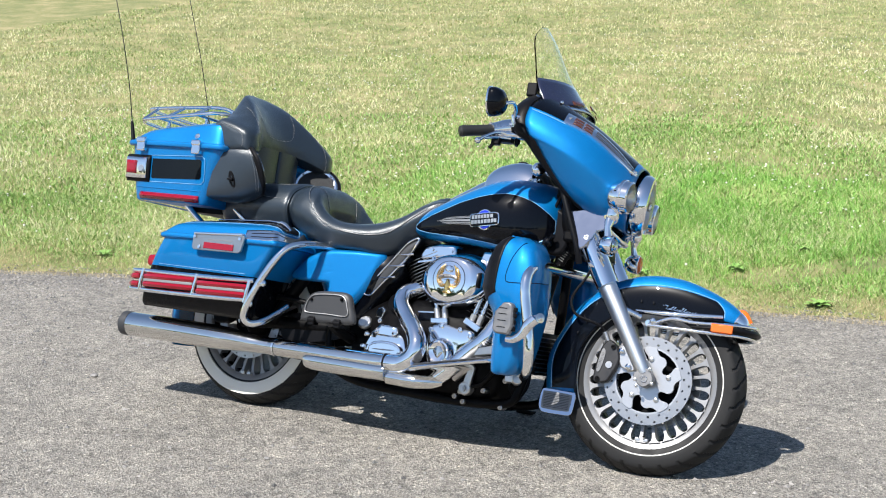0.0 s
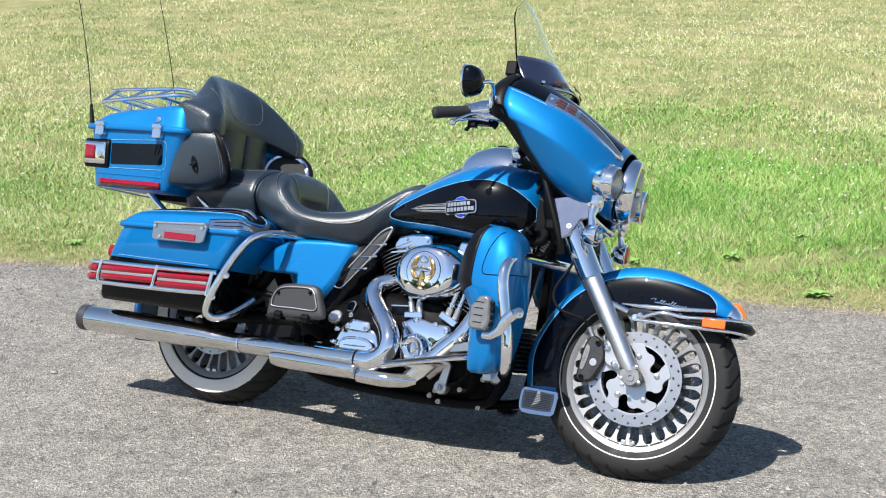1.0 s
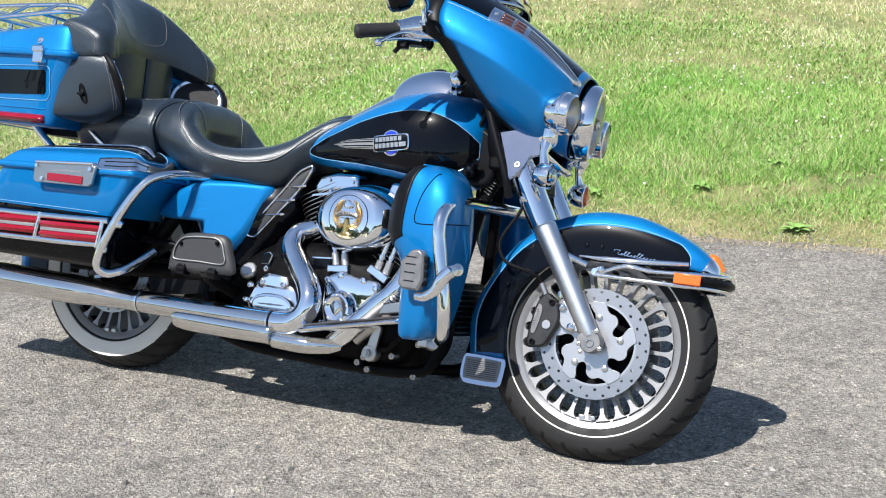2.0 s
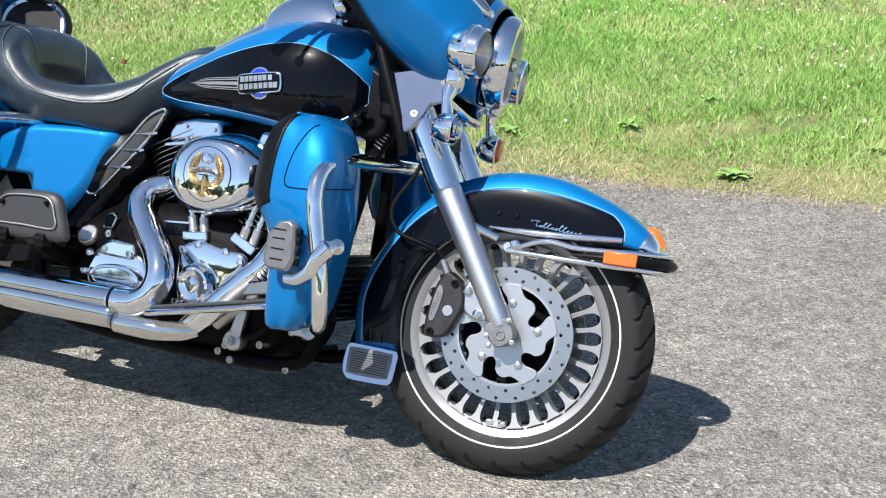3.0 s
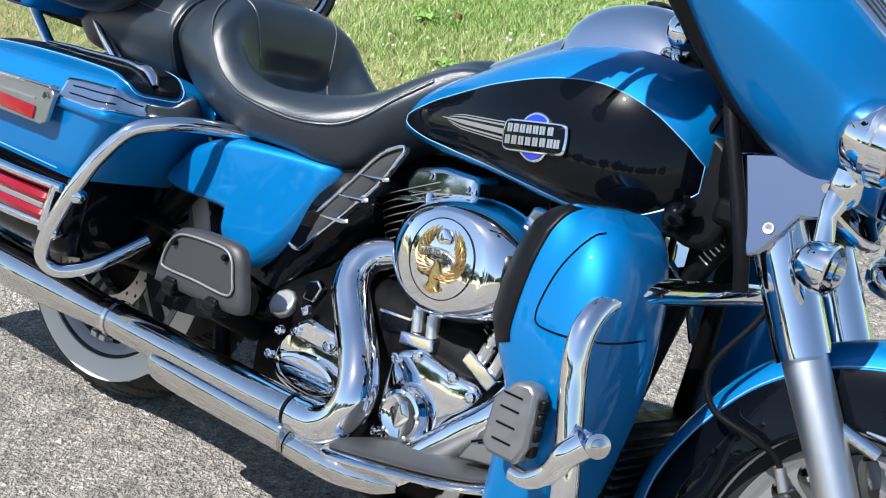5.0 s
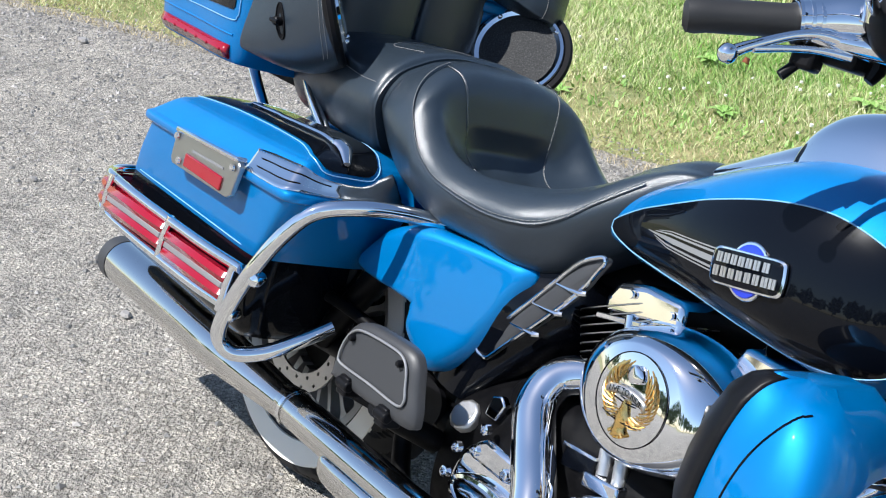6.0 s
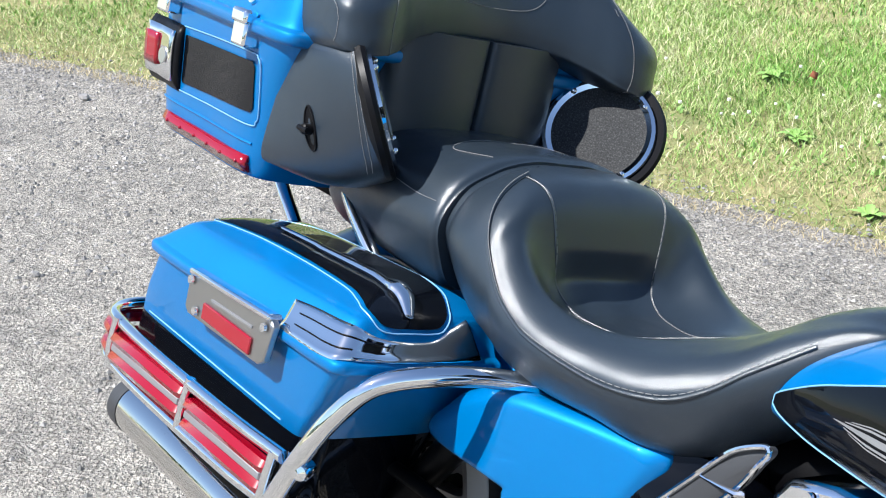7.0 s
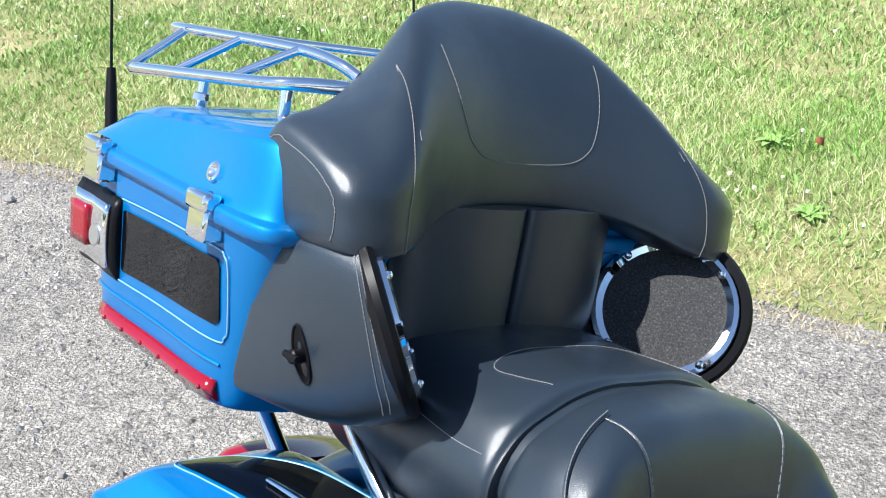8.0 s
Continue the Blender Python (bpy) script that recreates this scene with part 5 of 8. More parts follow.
for x, z in ((-1.085, 1.092), (-1.275, 1.070)):
    part("rack_bar", rod((x, -0.270, z), (x, 0.270, z), 0.006, 10), CHROME, rack)
    for y in (-0.205, 0.205):
        part("rack_foot", cat(rod((x, y, 1.03), (x, y, z), 0.008, 12), lathe([(0, 0.013), (0.008, 0.012), (0.01, 0.008)], (x, y, 1.040), (0, 0, 1), 14)), CHROME, rack)

# wrap-round backrest
BACK = [  # y, front x, rear x, top z, bottom z
    (-0.311, -0.850, -0.945, 1.046, 0.990), (-0.306, -0.812, -0.972, 1.066, 0.967), (-0.290, -0.792, -0.984, 1.078, 0.957), (-0.255, -0.782, -0.988, 1.092, 0.957), (-0.218, -0.792, -0.994, 1.116, 0.963),
    (-0.180, -0.818, -1.002, 1.154, 0.975), (-0.130, -0.848, -1.018, 1.200, 0.985), (-0.06, -0.872, -1.034, 1.220, 0.988)]
BACK = BACK + [(0.0, -0.878, -1.040, 1.223, 0.988)] + [(-r[0], *r[1:]) for r in BACK[::-1]]


def back_ring(y, xf, xr, zt, zb):
    h, lean = zt - zb, 0.42 * (zt - 1.05 if zt > 1.05 else 0)
    q = min(0.03, 0.35 * (xf - xr))
    f = min(1.0, max(0.0, (1.135 - zt) / 0.06))
    peak = (1 - f) * (xf - 1.05 * lean - min(0.055, 0.4 * (xf - xr))) + f * (xr + 0.36 * (xf - xr))
    pts = [(xf - 0.4 * q, zb + 0.05 * h), (xf, zb + 0.12 * h), (xf - 0.10 * lean, zb + 0.35 * h), (xf - 0.55 * lean, zb + (0.66 - 0.06 * f) * h), (xf - 1.0 * lean - 0.5 * q - 0.012 * f, zb + (0.90 - 0.10 * f) * h), (peak, zt), (xr + q, zt - (0.10 - 0.06 * f) * h), (xr, zb + 0.55 * h), (xr, zb + 0.12 * h), (0.5 * (xf + xr), zb)]
    return [(x, y, z) for x, z in pts]


back_shape = skin([back_ring(*b) for b in BACK], 120, 64)
back = part("backrest", back_shape, LEATHER, bike, "black wrap-round vinyl passenger backrest")
BACK_T = tree_of(back_shape)
pad_line = [(-0.122, 1.186), (-0.118, 1.160), (-0.104, 1.105), (-0.090, 1.080), (-0.062, 1.066), (0.0, 1.062), (0.062, 1.066), (0.090, 1.080), (0.104, 1.105), (0.118, 1.160), (0.122, 1.186)]
pad_pts = drape(BACK_T, [(-0.80, y, z) for y, z in crs(np.array(pad_line), 110)], (-1, 0, -0.10), 0.0006)
stitches(pad_pts, back, 95)
for sy in (-1, 1):
    side_line = [(-0.182, 1.158), (-0.192, 1.140), (-0.206, 1.108), (-0.222, 1.070), (-0.232, 1.030), (-0.235, 0.995), (-0.232, 0.968)]
    stitches(drape(BACK_T, [(-0.74, -y * sy, z) for y, z in crs(np.array(side_line), 70)], (-1, 0, 0), 0.0006), back, 60)
for sy in (-1, 1):
    wing = []
    for x, z in crs(np.array([(-0.976, 1.062), (-0.930, 1.064), (-0.880, 1.056), (-0.830, 1.036), (-0.803, 1.008), (-0.798, 0.982), (-0.806, 0.964)]), 60):
        q, nn, _, _ = BACK_T.find_nearest(Vector((x, sy * 0.36, z)))
        nn = nn if nn.dot(q - Vector((-0.87, sy * 0.25, 1.03))) > 0 else -nn
        wing.append(tuple(q + nn * 0.0007))
    stitches(wing, back, 50)
part("back_pad", skin([[(x, y, z) for x, y in ((-0.872, -0.155), (-0.850, -0.085), (-0.853, -0.014), (-0.866, 0.0), (-0.853, 0.014), (-0.850, 0.085), (-0.872, 0.155), (-0.91, 0.16), (-0.92, 0), (-0.91, -0.16))] for z in (0.80, 0.84, 0.92, 1.005)], 20, 60), LEATHER, bike, "black pleated lower back pad")
for sy in (-1, 1):
    m = lambda *p: np.array((p[0], p[1] * sy, p[2]))
    # speaker pod: a vinyl box that swells from the trunk's corner to a round speaker
    c, d = m(-0.811, 0.220, 0.893), m(0.49, -0.76, 0.43)
    dd = d / np.linalg.norm(d)
    e1 = np.cross(dd, (0, 0, 1.0)) * sy
    e1 /= np.linalg.norm(e1)
    e1 = e1 if e1[1] * sy > 0 else -e1
    e2 = np.cross(dd, e1)
    e2 = e2 if e2[2] > 0 else -e2
    rear = [m(-0.925 - 0.030 * (0.955 - z) / 0.19, y, z) for y, z in ((0.280, 0.768), (0.304, 0.784), (0.305, 0.86), (0.303, 0.938), (0.285, 0.953), (0.21, 0.957), (0.13, 0.95), (0.13, 0.86), (0.13, 0.775), (0.21, 0.768))]
    turn = (-1.05, -0.60, 0.0, 0.60, 1.05, math.pi / 2, 2.39, math.pi, 3.89, 4.71)
    face = [c + 0.103 * (math.cos(t) * e1 + math.sin(t) * e2) for t in turn]
    swell = [m(0.012, 0.004, -0.020), m(0.004, 0.008, -0.008), m(0.0, 0.008, 0), m(0.0, 0.008, 0.006), m(0, 0.004, 0.006), m(0, 0, 0.004), m(0, 0, 0), m(0, 0, 0), m(0, 0, -0.01), m(0.01, 0.0, -0.02)]
    ring_at = lambda k: [p * (1 - k) + q * k + w * math.sin(math.pi * k) ** 0.7 for p, q, w in zip(rear, face, swell)]
    pod_shape = skin([ring_at(k) for k in (0.0, 0.04, 0.35, 0.65, 0.94, 1.0)], 30, 80)
    pod = part("speaker_pod", pod_shape, LEATHER, bike, "black vinyl speaker pod with a knob")
    POD_T = tree_of(pod_shape)
    for k in (0.86, 0.90):
        seam = crs(np.array(ring_at(k)[:6]), 60)
        stitches([np.array(q) for q in drape(POD_T, [(x, sy * 0.6, z) for x, y, z in seam[4:44]], (0, -sy, 0), 0.0006)], pod, 40)
    oval_p = [(-0.846 + 0.011 * math.cos(t) - 0.25 * 0.030 * math.sin(t), 0.845 + 0.030 * math.sin(t)) for t in np.linspace(0, 2 * math.pi, 33)]
    ring_p = drape(POD_T, [(x, sy * 0.6, z) for x, z in oval_p], (0, -sy, 0), 0.0008)
    part("knob_recess", grid([ring_p, [tuple(np.mean(ring_p, axis=0) + (np.array(q) - np.mean(ring_p, axis=0)) * 0.2) for q in ring_p]], False, False), PLASTIC, pod)
    part("recess_rim", tube(ring_p, 0.0016, 8), PLASTIC, pod)
    knob_c = np.array(drape(POD_T, [(-0.846, sy * 0.6, 0.843)], (0, -sy, 0), 0.0)[0])
    part("knob", cat(lathe([(0, 0.008), (0.012, 0.008), (0.014, 0.006), (0.014, 0)], knob_c, (0, sy, 0), 14), rod(knob_c + (-0.012, 0.012 * sy, 0), knob_c + (0.012, 0.012 * sy, 0), 0.004)), PLASTIC, pod, "black turn knob")
    c = c + 0.004 * dd
    spk = part("speaker", lathe([(-0.02, 0.09), (-0.012, 0.106), (-0.004, 0.108), (0.002, 0.104), (0.003, 0.094)], c, d, 48), PLASTIC, bike, "round rear speaker with a chrome ring")
    part("speaker_ring", lathe([(0.000, 0.094), (0.008, 0.091), (0.010, 0.085), (0.006, 0.077), (0.000, 0.076)], c, d, 48), CHROME, spk, "chrome speaker ring")
    part("speaker_cloth", lathe([(0.002, 0.082), (0.003, 0.05), (0.004, 0.0)], c, d, 40), CLOTH, spk)
    a, b = e1, e2
    for t in (0.8, 2.4, 3.95, 5.5):
        part("ring_screw", ball(c + 0.009 * dd + 0.083 * (math.cos(t) * a + math.sin(t) * b), 0.0055, n=12), CHROME, spk)
for sy in (-1, 1):
    m = lambda *p: np.array((p[0], p[1] * sy, p[2]))
    part("trunk_strut", tube([m(-1.165, 0.160, 0.745), m(-1.085, 0.168, 0.690), m(-0.980, 0.172, 0.620)], 0.012, 14, 10), CHROME, bike, "chrome trunk support strut")
    part("trunk_strut", tube([m(-0.925, 0.165, 0.755), m(-0.870, 0.172, 0.718), m(-0.785, 0.176, 0.664)], 0.012, 14, 10), CHROME, bike, "chrome trunk support strut")
part("trunk_mount", box(-1.15, -0.94, -0.15, 0.15, 0.715, 0.737), DARK, bike, bevel=0.004)

# ---- saddlebags ----
def bag_ring(x0, x1, yo, yi, z0, z1=None, r=0.026):
    """One level of a saddlebag; z0 at its back end, z1 at its front end."""
    z1 = z0 if z1 is None else z1
    ym = 0.5 * (yo + yi)
    pts = [(x1, ym), (x1, 0.5 * (ym + yo)), (x1 - 0.002, yo + 1.5 * r), (x1 - 0.35 * r, yo + 0.35 * r), (x1 - 1.5 * r, yo + 0.001), (x1 - 0.14, yo), (0.5 * (x0 + x1), yo), (x0 + 0.12, yo), (x0 + 1.6 * r, yo + 0.002), (x0 + 0.4 * r, yo + 0.4 * r), (x0, yo + 1.8 * r), (x0, ym), (x0 + 0.01, yi), (0.5 * (x0 + x1), yi), (x1 - 0.03, yi), (x1 - 0.004, yi + 0.25 * (ym - yi) * 0.5)]
    return [(x, y, z0 + (z1 - z0) * (x - x0) / (x1 - x0)) for x, y in pts]


lid_shape = skin([bag_ring(-1.082, -0.530, -0.390, -0.138, 0.588, 0.600), bag_ring(-1.086, -0.521, -0.396, -0.134, 0.593, 0.605), bag_ring(-1.086, -0.521, -0.396, -0.134, 0.604, 0.616), bag_ring(-1.080, -0.527, -0.389, -0.137, 0.610, 0.622), bag_ring(-1.076, -0.530, -0.386, -0.139, 0.613, 0.626), bag_ring(-1.052, -0.546, -0.364, -0.143, 0.638, 0.660), bag_ring(-1.042, -0.553, -0.353, -0.147, 0.647, 0.669), bag_ring(-1.030, -0.563, -0.340, -0.153, 0.653, 0.675), bag_ring(-0.98, -0.60, -0.300, -0.176, 0.670, 0.689, 0.022), bag_ring(-0.87, -0.68, -0.262, -0.212, 0.681, 0.696, 0.012)], 66, 128)
LID_T = tree_of(lid_shape)
PANEL = [(-1.012, -0.318), (-0.957, -0.317), (-0.873, -0.311), (-0.77, -0.311), (-0.69, -0.314), (-0.625, -0.319), (-0.590, -0.327), (-0.568, -0.334), (-0.554, -0.328), (-0.548, -0.310), (-0.547, -0.28), (-0.547, -0.246), (-0.550, -0.230), (-0.560, -0.217), (-0.582, -0.207), (-0.62, -0.200), (-0.75, -0.194), (-0.91, -0.200), (-0.98, -0.235), (-1.012, -0.28)]
LID_WAY = (-0.6, 0, -0.8)


def over_lid(x, y):
    return (x, y, float(np.interp(x, [-1.02, -0.9, -0.6, -0.57, -0.545], [0.656, 0.677, 0.688, 0.680, 0.652])))


for sy in (1, -1):
    M = (lambda s: s) if sy == 1 else mirrored
    bag = part("saddlebag", M(skin([bag_ring(-1.135, -0.610, -0.366, -0.142, 0.478), bag_ring(-1.110, -0.578, -0.377, -0.142, 0.525), bag_ring(-1.076, -0.540, -0.385, -0.142, 0.585, 0.592), bag_ring(-1.074, -0.538, -0.385, -0.142, 0.589, 0.598)], 26, 112)), BLUE, bike, "blue hard saddlebag, black below")
    part("lower_shell", M(skin([bag_ring(-1.185, -0.665, -0.318, -0.17, 0.318), bag_ring(-1.182, -0.650, -0.336, -0.16, 0.342), bag_ring(-1.16, -0.628, -0.356, -0.15, 0.42), bag_ring(-1.136, -0.612, -0.3645, -0.143, 0.4785)], 24, 112)), BLACK, bag, "black lower half")
    part("pinstripe", M(tube([(x, -0.3690, 0.486) for x in np.linspace(-1.08, -0.66, 12)], 0.0010, 6)), SILVER_LINE, bag)
    bl = part("saddlebag_lid", M(lid_shape), BLUE, bag, "blue saddlebag lid")
    part("lid_panel", M(decal(LID_T, [over_lid(x, y) for x, y in PANEL], LID_WAY, 0.0022, 160, 24)), BLACK, bl, "black lid panel")
    P = crs(np.array(PANEL), 120, True)
    ahead = np.roll(P, -1, 0) - np.roll(P, 1, 0)
    grow = P + 0.005 * np.c_[-ahead[:, 1], ahead[:, 0]] / np.linalg.norm(ahead, axis=1)[:, None] * -1.0
    ring_pts = drape(LID_T, [over_lid(x, y) for x, y in grow], LID_WAY, 0.0012)
    part("pinstripe", M(tube(ring_pts + [ring_pts[0]], 0.0010, 6)), SILVER_LINE, bl)
    ridge = [np.array(q) for q in drape(LID_T, [(x, -0.277 - 0.010 * (x + 0.892), 0.75) for x in np.linspace(-0.892, -0.600, 24)], (0, 0, -1), 0.006)]
    part("lid_handle", M(tube(ridge, [0.004, 0.006, 0.0065, 0.007, 0.008], 10, flat=0.75)), CHROME, bl, "chrome lid latch handle")
    tip_p = [np.array(q) for q in drape(LID_T, [(x, y, 0.75) for x, y in ((-0.618, -0.279), (-0.600, -0.274), (-0.580, -0.274), (-0.552, -0.284))], (0, 0, -1), 0.007)]
    part("latch_head", M(tube(tip_p, [0.008, 0.017, 0.014, 0.006], 14, 16, flat=0.6)), CHROME, bl, "shield-shaped chrome latch head")
    lo = [(-0.667, -0.400, 0.616), (-0.61, -0.400, 0.618), (-0.562, -0.398, 0.619), (-0.534, -0.382, 0.620), (-0.522, -0.317, 0.621), (-0.521, -0.246, 0.622), (-0.521, -0.19, 0.623), (-0.524, -0.165, 0.624)]
    hi = [(-0.680, -0.372, 0.650), (-0.634, -0.369, 0.655), (-0.590, -0.367, 0.658), (-0.558, -0.362, 0.660), (-0.538, -0.325, 0.647), (-0.535, -0.252, 0.644), (-0.541, -0.215, 0.660), (-0.548, -0.188, 0.672)]
    lo, hi = crs(np.array(lo), 60), crs(np.array(hi), 60)
    rows = []
    for a, b in zip(lo, hi):
        row = []
        for k in np.linspace(0, 1, 7):
            q, nn, _, _ = LID_T.find_nearest(Vector(a * (1 - k) + b * k))
            nn = nn if nn.dot(q - Vector((-0.75, -0.26, 0.60))) > 0 else -nn
            row.append(tuple(q + nn * 0.0024))
        rows.append(row)
    part("lid_trim", M(grid(rows)), CHROME, bl, "grooved chrome lid trim", solid=0.002)
    for k in (2, 4):
        part("trim_groove", M(tube([np.array(r[k]) + (0.0006, -0.001, 0.0006) for r in rows[4:20 + 4 * k]], 0.0009, 6)), DARK, bl)
    tilt = [(-0.896, 0.612), (-0.664, 0.624), (-0.656, 0.618), (-0.666, 0.566), (-0.679, 0.558), (-0.886, 0.554), (-0.896, 0.562)]
    lp = part("latch_plate", M(plate(tilt, -0.400, -0.411)), STEEL, bag, "satin alloy latch plate with a red reflector", bevel=0.002)
    part("reflector", M(box(-0.840, -0.700, -0.4145, -0.410, 0.562, 0.586)), RED, lp, bevel=0.002)
    part("plate_rail", M(plate([(-0.892, 0.611), (-0.664, 0.623), (-0.664, 0.632), (-0.892, 0.620)], -0.417, -0.395)), CHROME, lp, bevel=0.003)
    part("plate_lettering", M(plate([(-0.822, 0.5930), (-0.706, 0.5975), (-0.706, 0.6015), (-0.822, 0.5970)], -0.4125, -0.410)), LENS_BAR, lp)
    for x, z in ((-0.885, 0.604), (-0.674, 0.611), (-0.859, 0.566)):
        part("plate_screw", M(lathe([(0, 0.007), (-0.004, 0.006), (-0.004, 0)], (x, -0.413, z), (0, 1, 0), 12)), CHROME, lp)
    # guard rails with red lenses
    ya = -0.396
    loop = lambda z, k=0.0: [(-0.590 - 0.40 * (0.46 - z), ya, z + 0.012), (-0.74, ya - 0.003, z + 0.006), (-0.97, ya, z), (-1.12, ya + 0.006, z - 0.002), (-1.190 - k, ya + 0.024, z - 0.004), (-1.225 - k, ya + 0.075, z - 0.004), (-1.225 - k, ya + 0.16, z - 0.004)]
    rails = part("bag_guard", M(tube(loop(0.452), 0.0095, 12, 44)), CHROME, bike, "chrome saddlebag guard with red lamps")
    part("guard_rail", M(tube(loop(0.380, 0.006), 0.0095, 12, 44)), CHROME, rails)
    part("guard_hoop", M(tube([(-0.405, -0.125, 0.628), (-0.44, -0.215, 0.632), (-0.468, -0.295, 0.624), (-0.500, -0.350, 0.600), (-0.530, -0.376, 0.550), (-0.562, -0.390, 0.485), (-0.596, -0.394, 0.415), (-0.620, -0.391, 0.362), (-0.630, -0.380, 0.326), (-0.616, -0.355, 0.308), (-0.592, -0.310, 0.322), (-0.574, -0.255, 0.356), (-0.562, -0.210, 0.386)], 0.0135, 16, 90)), CHROME, rails, "bent chrome hoop")
    for x, z in ((-0.561, 0.459), (-0.607, 0.380)):
        part("guard_bolt", M(lathe([(0.018, 0.011), (-0.004, 0.013), (-0.010, 0.010), (-0.012, 0.0)], (x, -0.386, z), (-0.5, 0.85, 0), 16, True)), CHROME, rails)
    for x0, x1 in ((-1.112, -0.868), (-0.850, -0.622)):
        for z in (0.432, 0.402):
            part("lens", M(tube([(x0, ya - 0.001, z - 0.002), (x0 + 0.006, ya - 0.005, z - 0.002), (x1 - 0.006, ya - 0.005, z + 0.005), (x1, ya - 0.001, z + 0.005)], [0.0095, 0.0125, 0.0125, 0.0095], 6, 0, flat=0.9)), RED, rails, "long red marker lens")
        part("lens_bar", M(plate([(x0 + 0.004, 0.4105), (x1 - 0.004, 0.4175), (x1 - 0.004, 0.4275), (x0 + 0.004, 0.4205)], ya - 0.0125, ya + 0.006)), LENS_BAR, rails, bevel=0.001)
        part("rail_post", M(tube([(x1 + 0.010, ya - 0.004, 0.464), (x1 + 0.004, ya - 0.006, 0.42), (x1 - 0.002, ya - 0.004, 0.380)], 0.0075, 10)), CHROME, rails)
        part("rail_backing", M(box(x0 - 0.012, x1 + 0.004, ya + 0.006, ya + 0.012, 0.390, 0.448)), PLASTIC, rails)
    for z in (0.430, 0.400):
        part("lens", M(tube([(-1.138, ya + 0.004, z - 0.002), (-1.185, ya + 0.018, z - 0.003), (-1.218, ya + 0.052, z - 0.004), (-1.224, ya + 0.09, z - 0.004)], 0.0115, 8, 14)), RED, rails, "curved red corner lens")
    part("rail_post", M(tube([(-1.122, ya - 0.002, 0.460), (-1.128, ya - 0.004, 0.415), (-1.132, ya, 0.374)], 0.0075, 10)), CHROME, rails)

# ---- rear fender, side covers ----
arc = np.linspace(radians(200), radians(20), 40)
rows = []
for t in arc:
    rr = 0.405
    row = []
    for p in np.linspace(0, math.pi, 21):
        q = rr - 0.055 + 0.06 * math.sin(p) ** 0.6
        row.append((RC[0] + 0.02 + q * math.cos(t) * 1.03, -0.112 * math.copysign(abs(math.cos(p)) ** 0.5, math.cos(p)), RC[2] + q * math.sin(t)))
    rows.append(row)
part("rear_fender", grid(rows), BLUE, bike, "blue rear fender", solid=0.004)
both("tail_lamp", skin([[(-1.20, -0.20, 0.47), (-1.20, -0.13, 0.47), (-1.20, -0.13, 0.53), (-1.20, -0.20, 0.53)], [(-1.28, -0.195, 0.48), (-1.28, -0.135, 0.48), (-1.28, -0.135, 0.52), (-1.28, -0.195, 0.52)]], 8, 20), RED, bike, "red tail lamp behind the saddlebag")
part("centre_tail_lamp", skin([[(-1.195, -0.085, 0.455), (-1.195, 0.085, 0.455), (-1.175, 0.085, 0.560), (-1.175, -0.085, 0.560)], [(-1.26, -0.095, 0.460), (-1.26, 0.095, 0.460), (-1.25, 0.095, 0.560), (-1.25, -0.095, 0.560)], [(-1.295, -0.08, 0.475), (-1.295, 0.08, 0.475), (-1.285, 0.08, 0.545), (-1.285, -0.08, 0.545)]], 14, 28), RED, bike, "red tail lamp on the rear fender")
COVER = [(-0.575, 0.500), (-0.545, 0.555), (-0.505, 0.590), (-0.43, 0.620), (-0.34, 0.630), (-0.26, 0.634), (-0.215, 0.632), (-0.206, 0.612), (-0.220, 0.575), (-0.245, 0.520), (-0.280, 0.460), (-0.318, 0.418), (-0.352, 0.405), (-0.378, 0.424), (-0.404, 0.450), (-0.408, 0.484), (-0.425, 0.496)]


def puffed(outline, y0, y1, n=72, rings=8, centre=None, steep=1.5, back=None):
    """A side-view outline swelled outwards from y0 at its edge to y1 within."""
    P = crs(np.array(outline), n, True)
    c = np.array(centre) if centre is not None else P.mean(0)
    rows = [np.c_[P[:, 0], np.full(n, y0 * 0.75 if back is None else back), P[:, 1]]]
    for k in 0.94 * np.linspace(0, 1, rings) ** (1.0 if steep < 2 else 1.8):
        q = c + (P - c) * (1 - k)
        rows.append(np.c_[q[:, 0], np.full(n, y0 + (y1 - y0) * math.sin(min(1, k * steep) * math.pi / 2) ** 0.7), q[:, 1]])
    return grid(rows, True, True)


def boss(outline, y0, y1, edge=0.010, n=72):
    """A side-view outline as a thick block from y0 to a flat face at y1 with a rounded rim."""
    P = crs(np.array(outline), n, True)
    c = P.mean(0)
    r = np.linalg.norm(P - c, axis=1).mean()
    s = 1 if y1 > y0 else -1
    rows = [np.c_[P[:, 0], np.full(n, y0), P[:, 1]]]
    for a in np.linspace(0, math.pi / 2, 6):
        q = c + (P - c) * (1 - edge * (1 - math.cos(a)) / r)
        rows.append(np.c_[q[:, 0], np.full(n, y1 - s * edge * (1 - math.sin(a))), q[:, 1]])
    return grid(rows, True, True)


def sheared(shape, x0, x1, shift):
    """Moves a shape sideways by an amount that grows along x."""
    return [(x, y + shift * min(1.0, max(0.0, (x - x0) / (x1 - x0))), z) for x, y, z in shape[0]], shape[1]


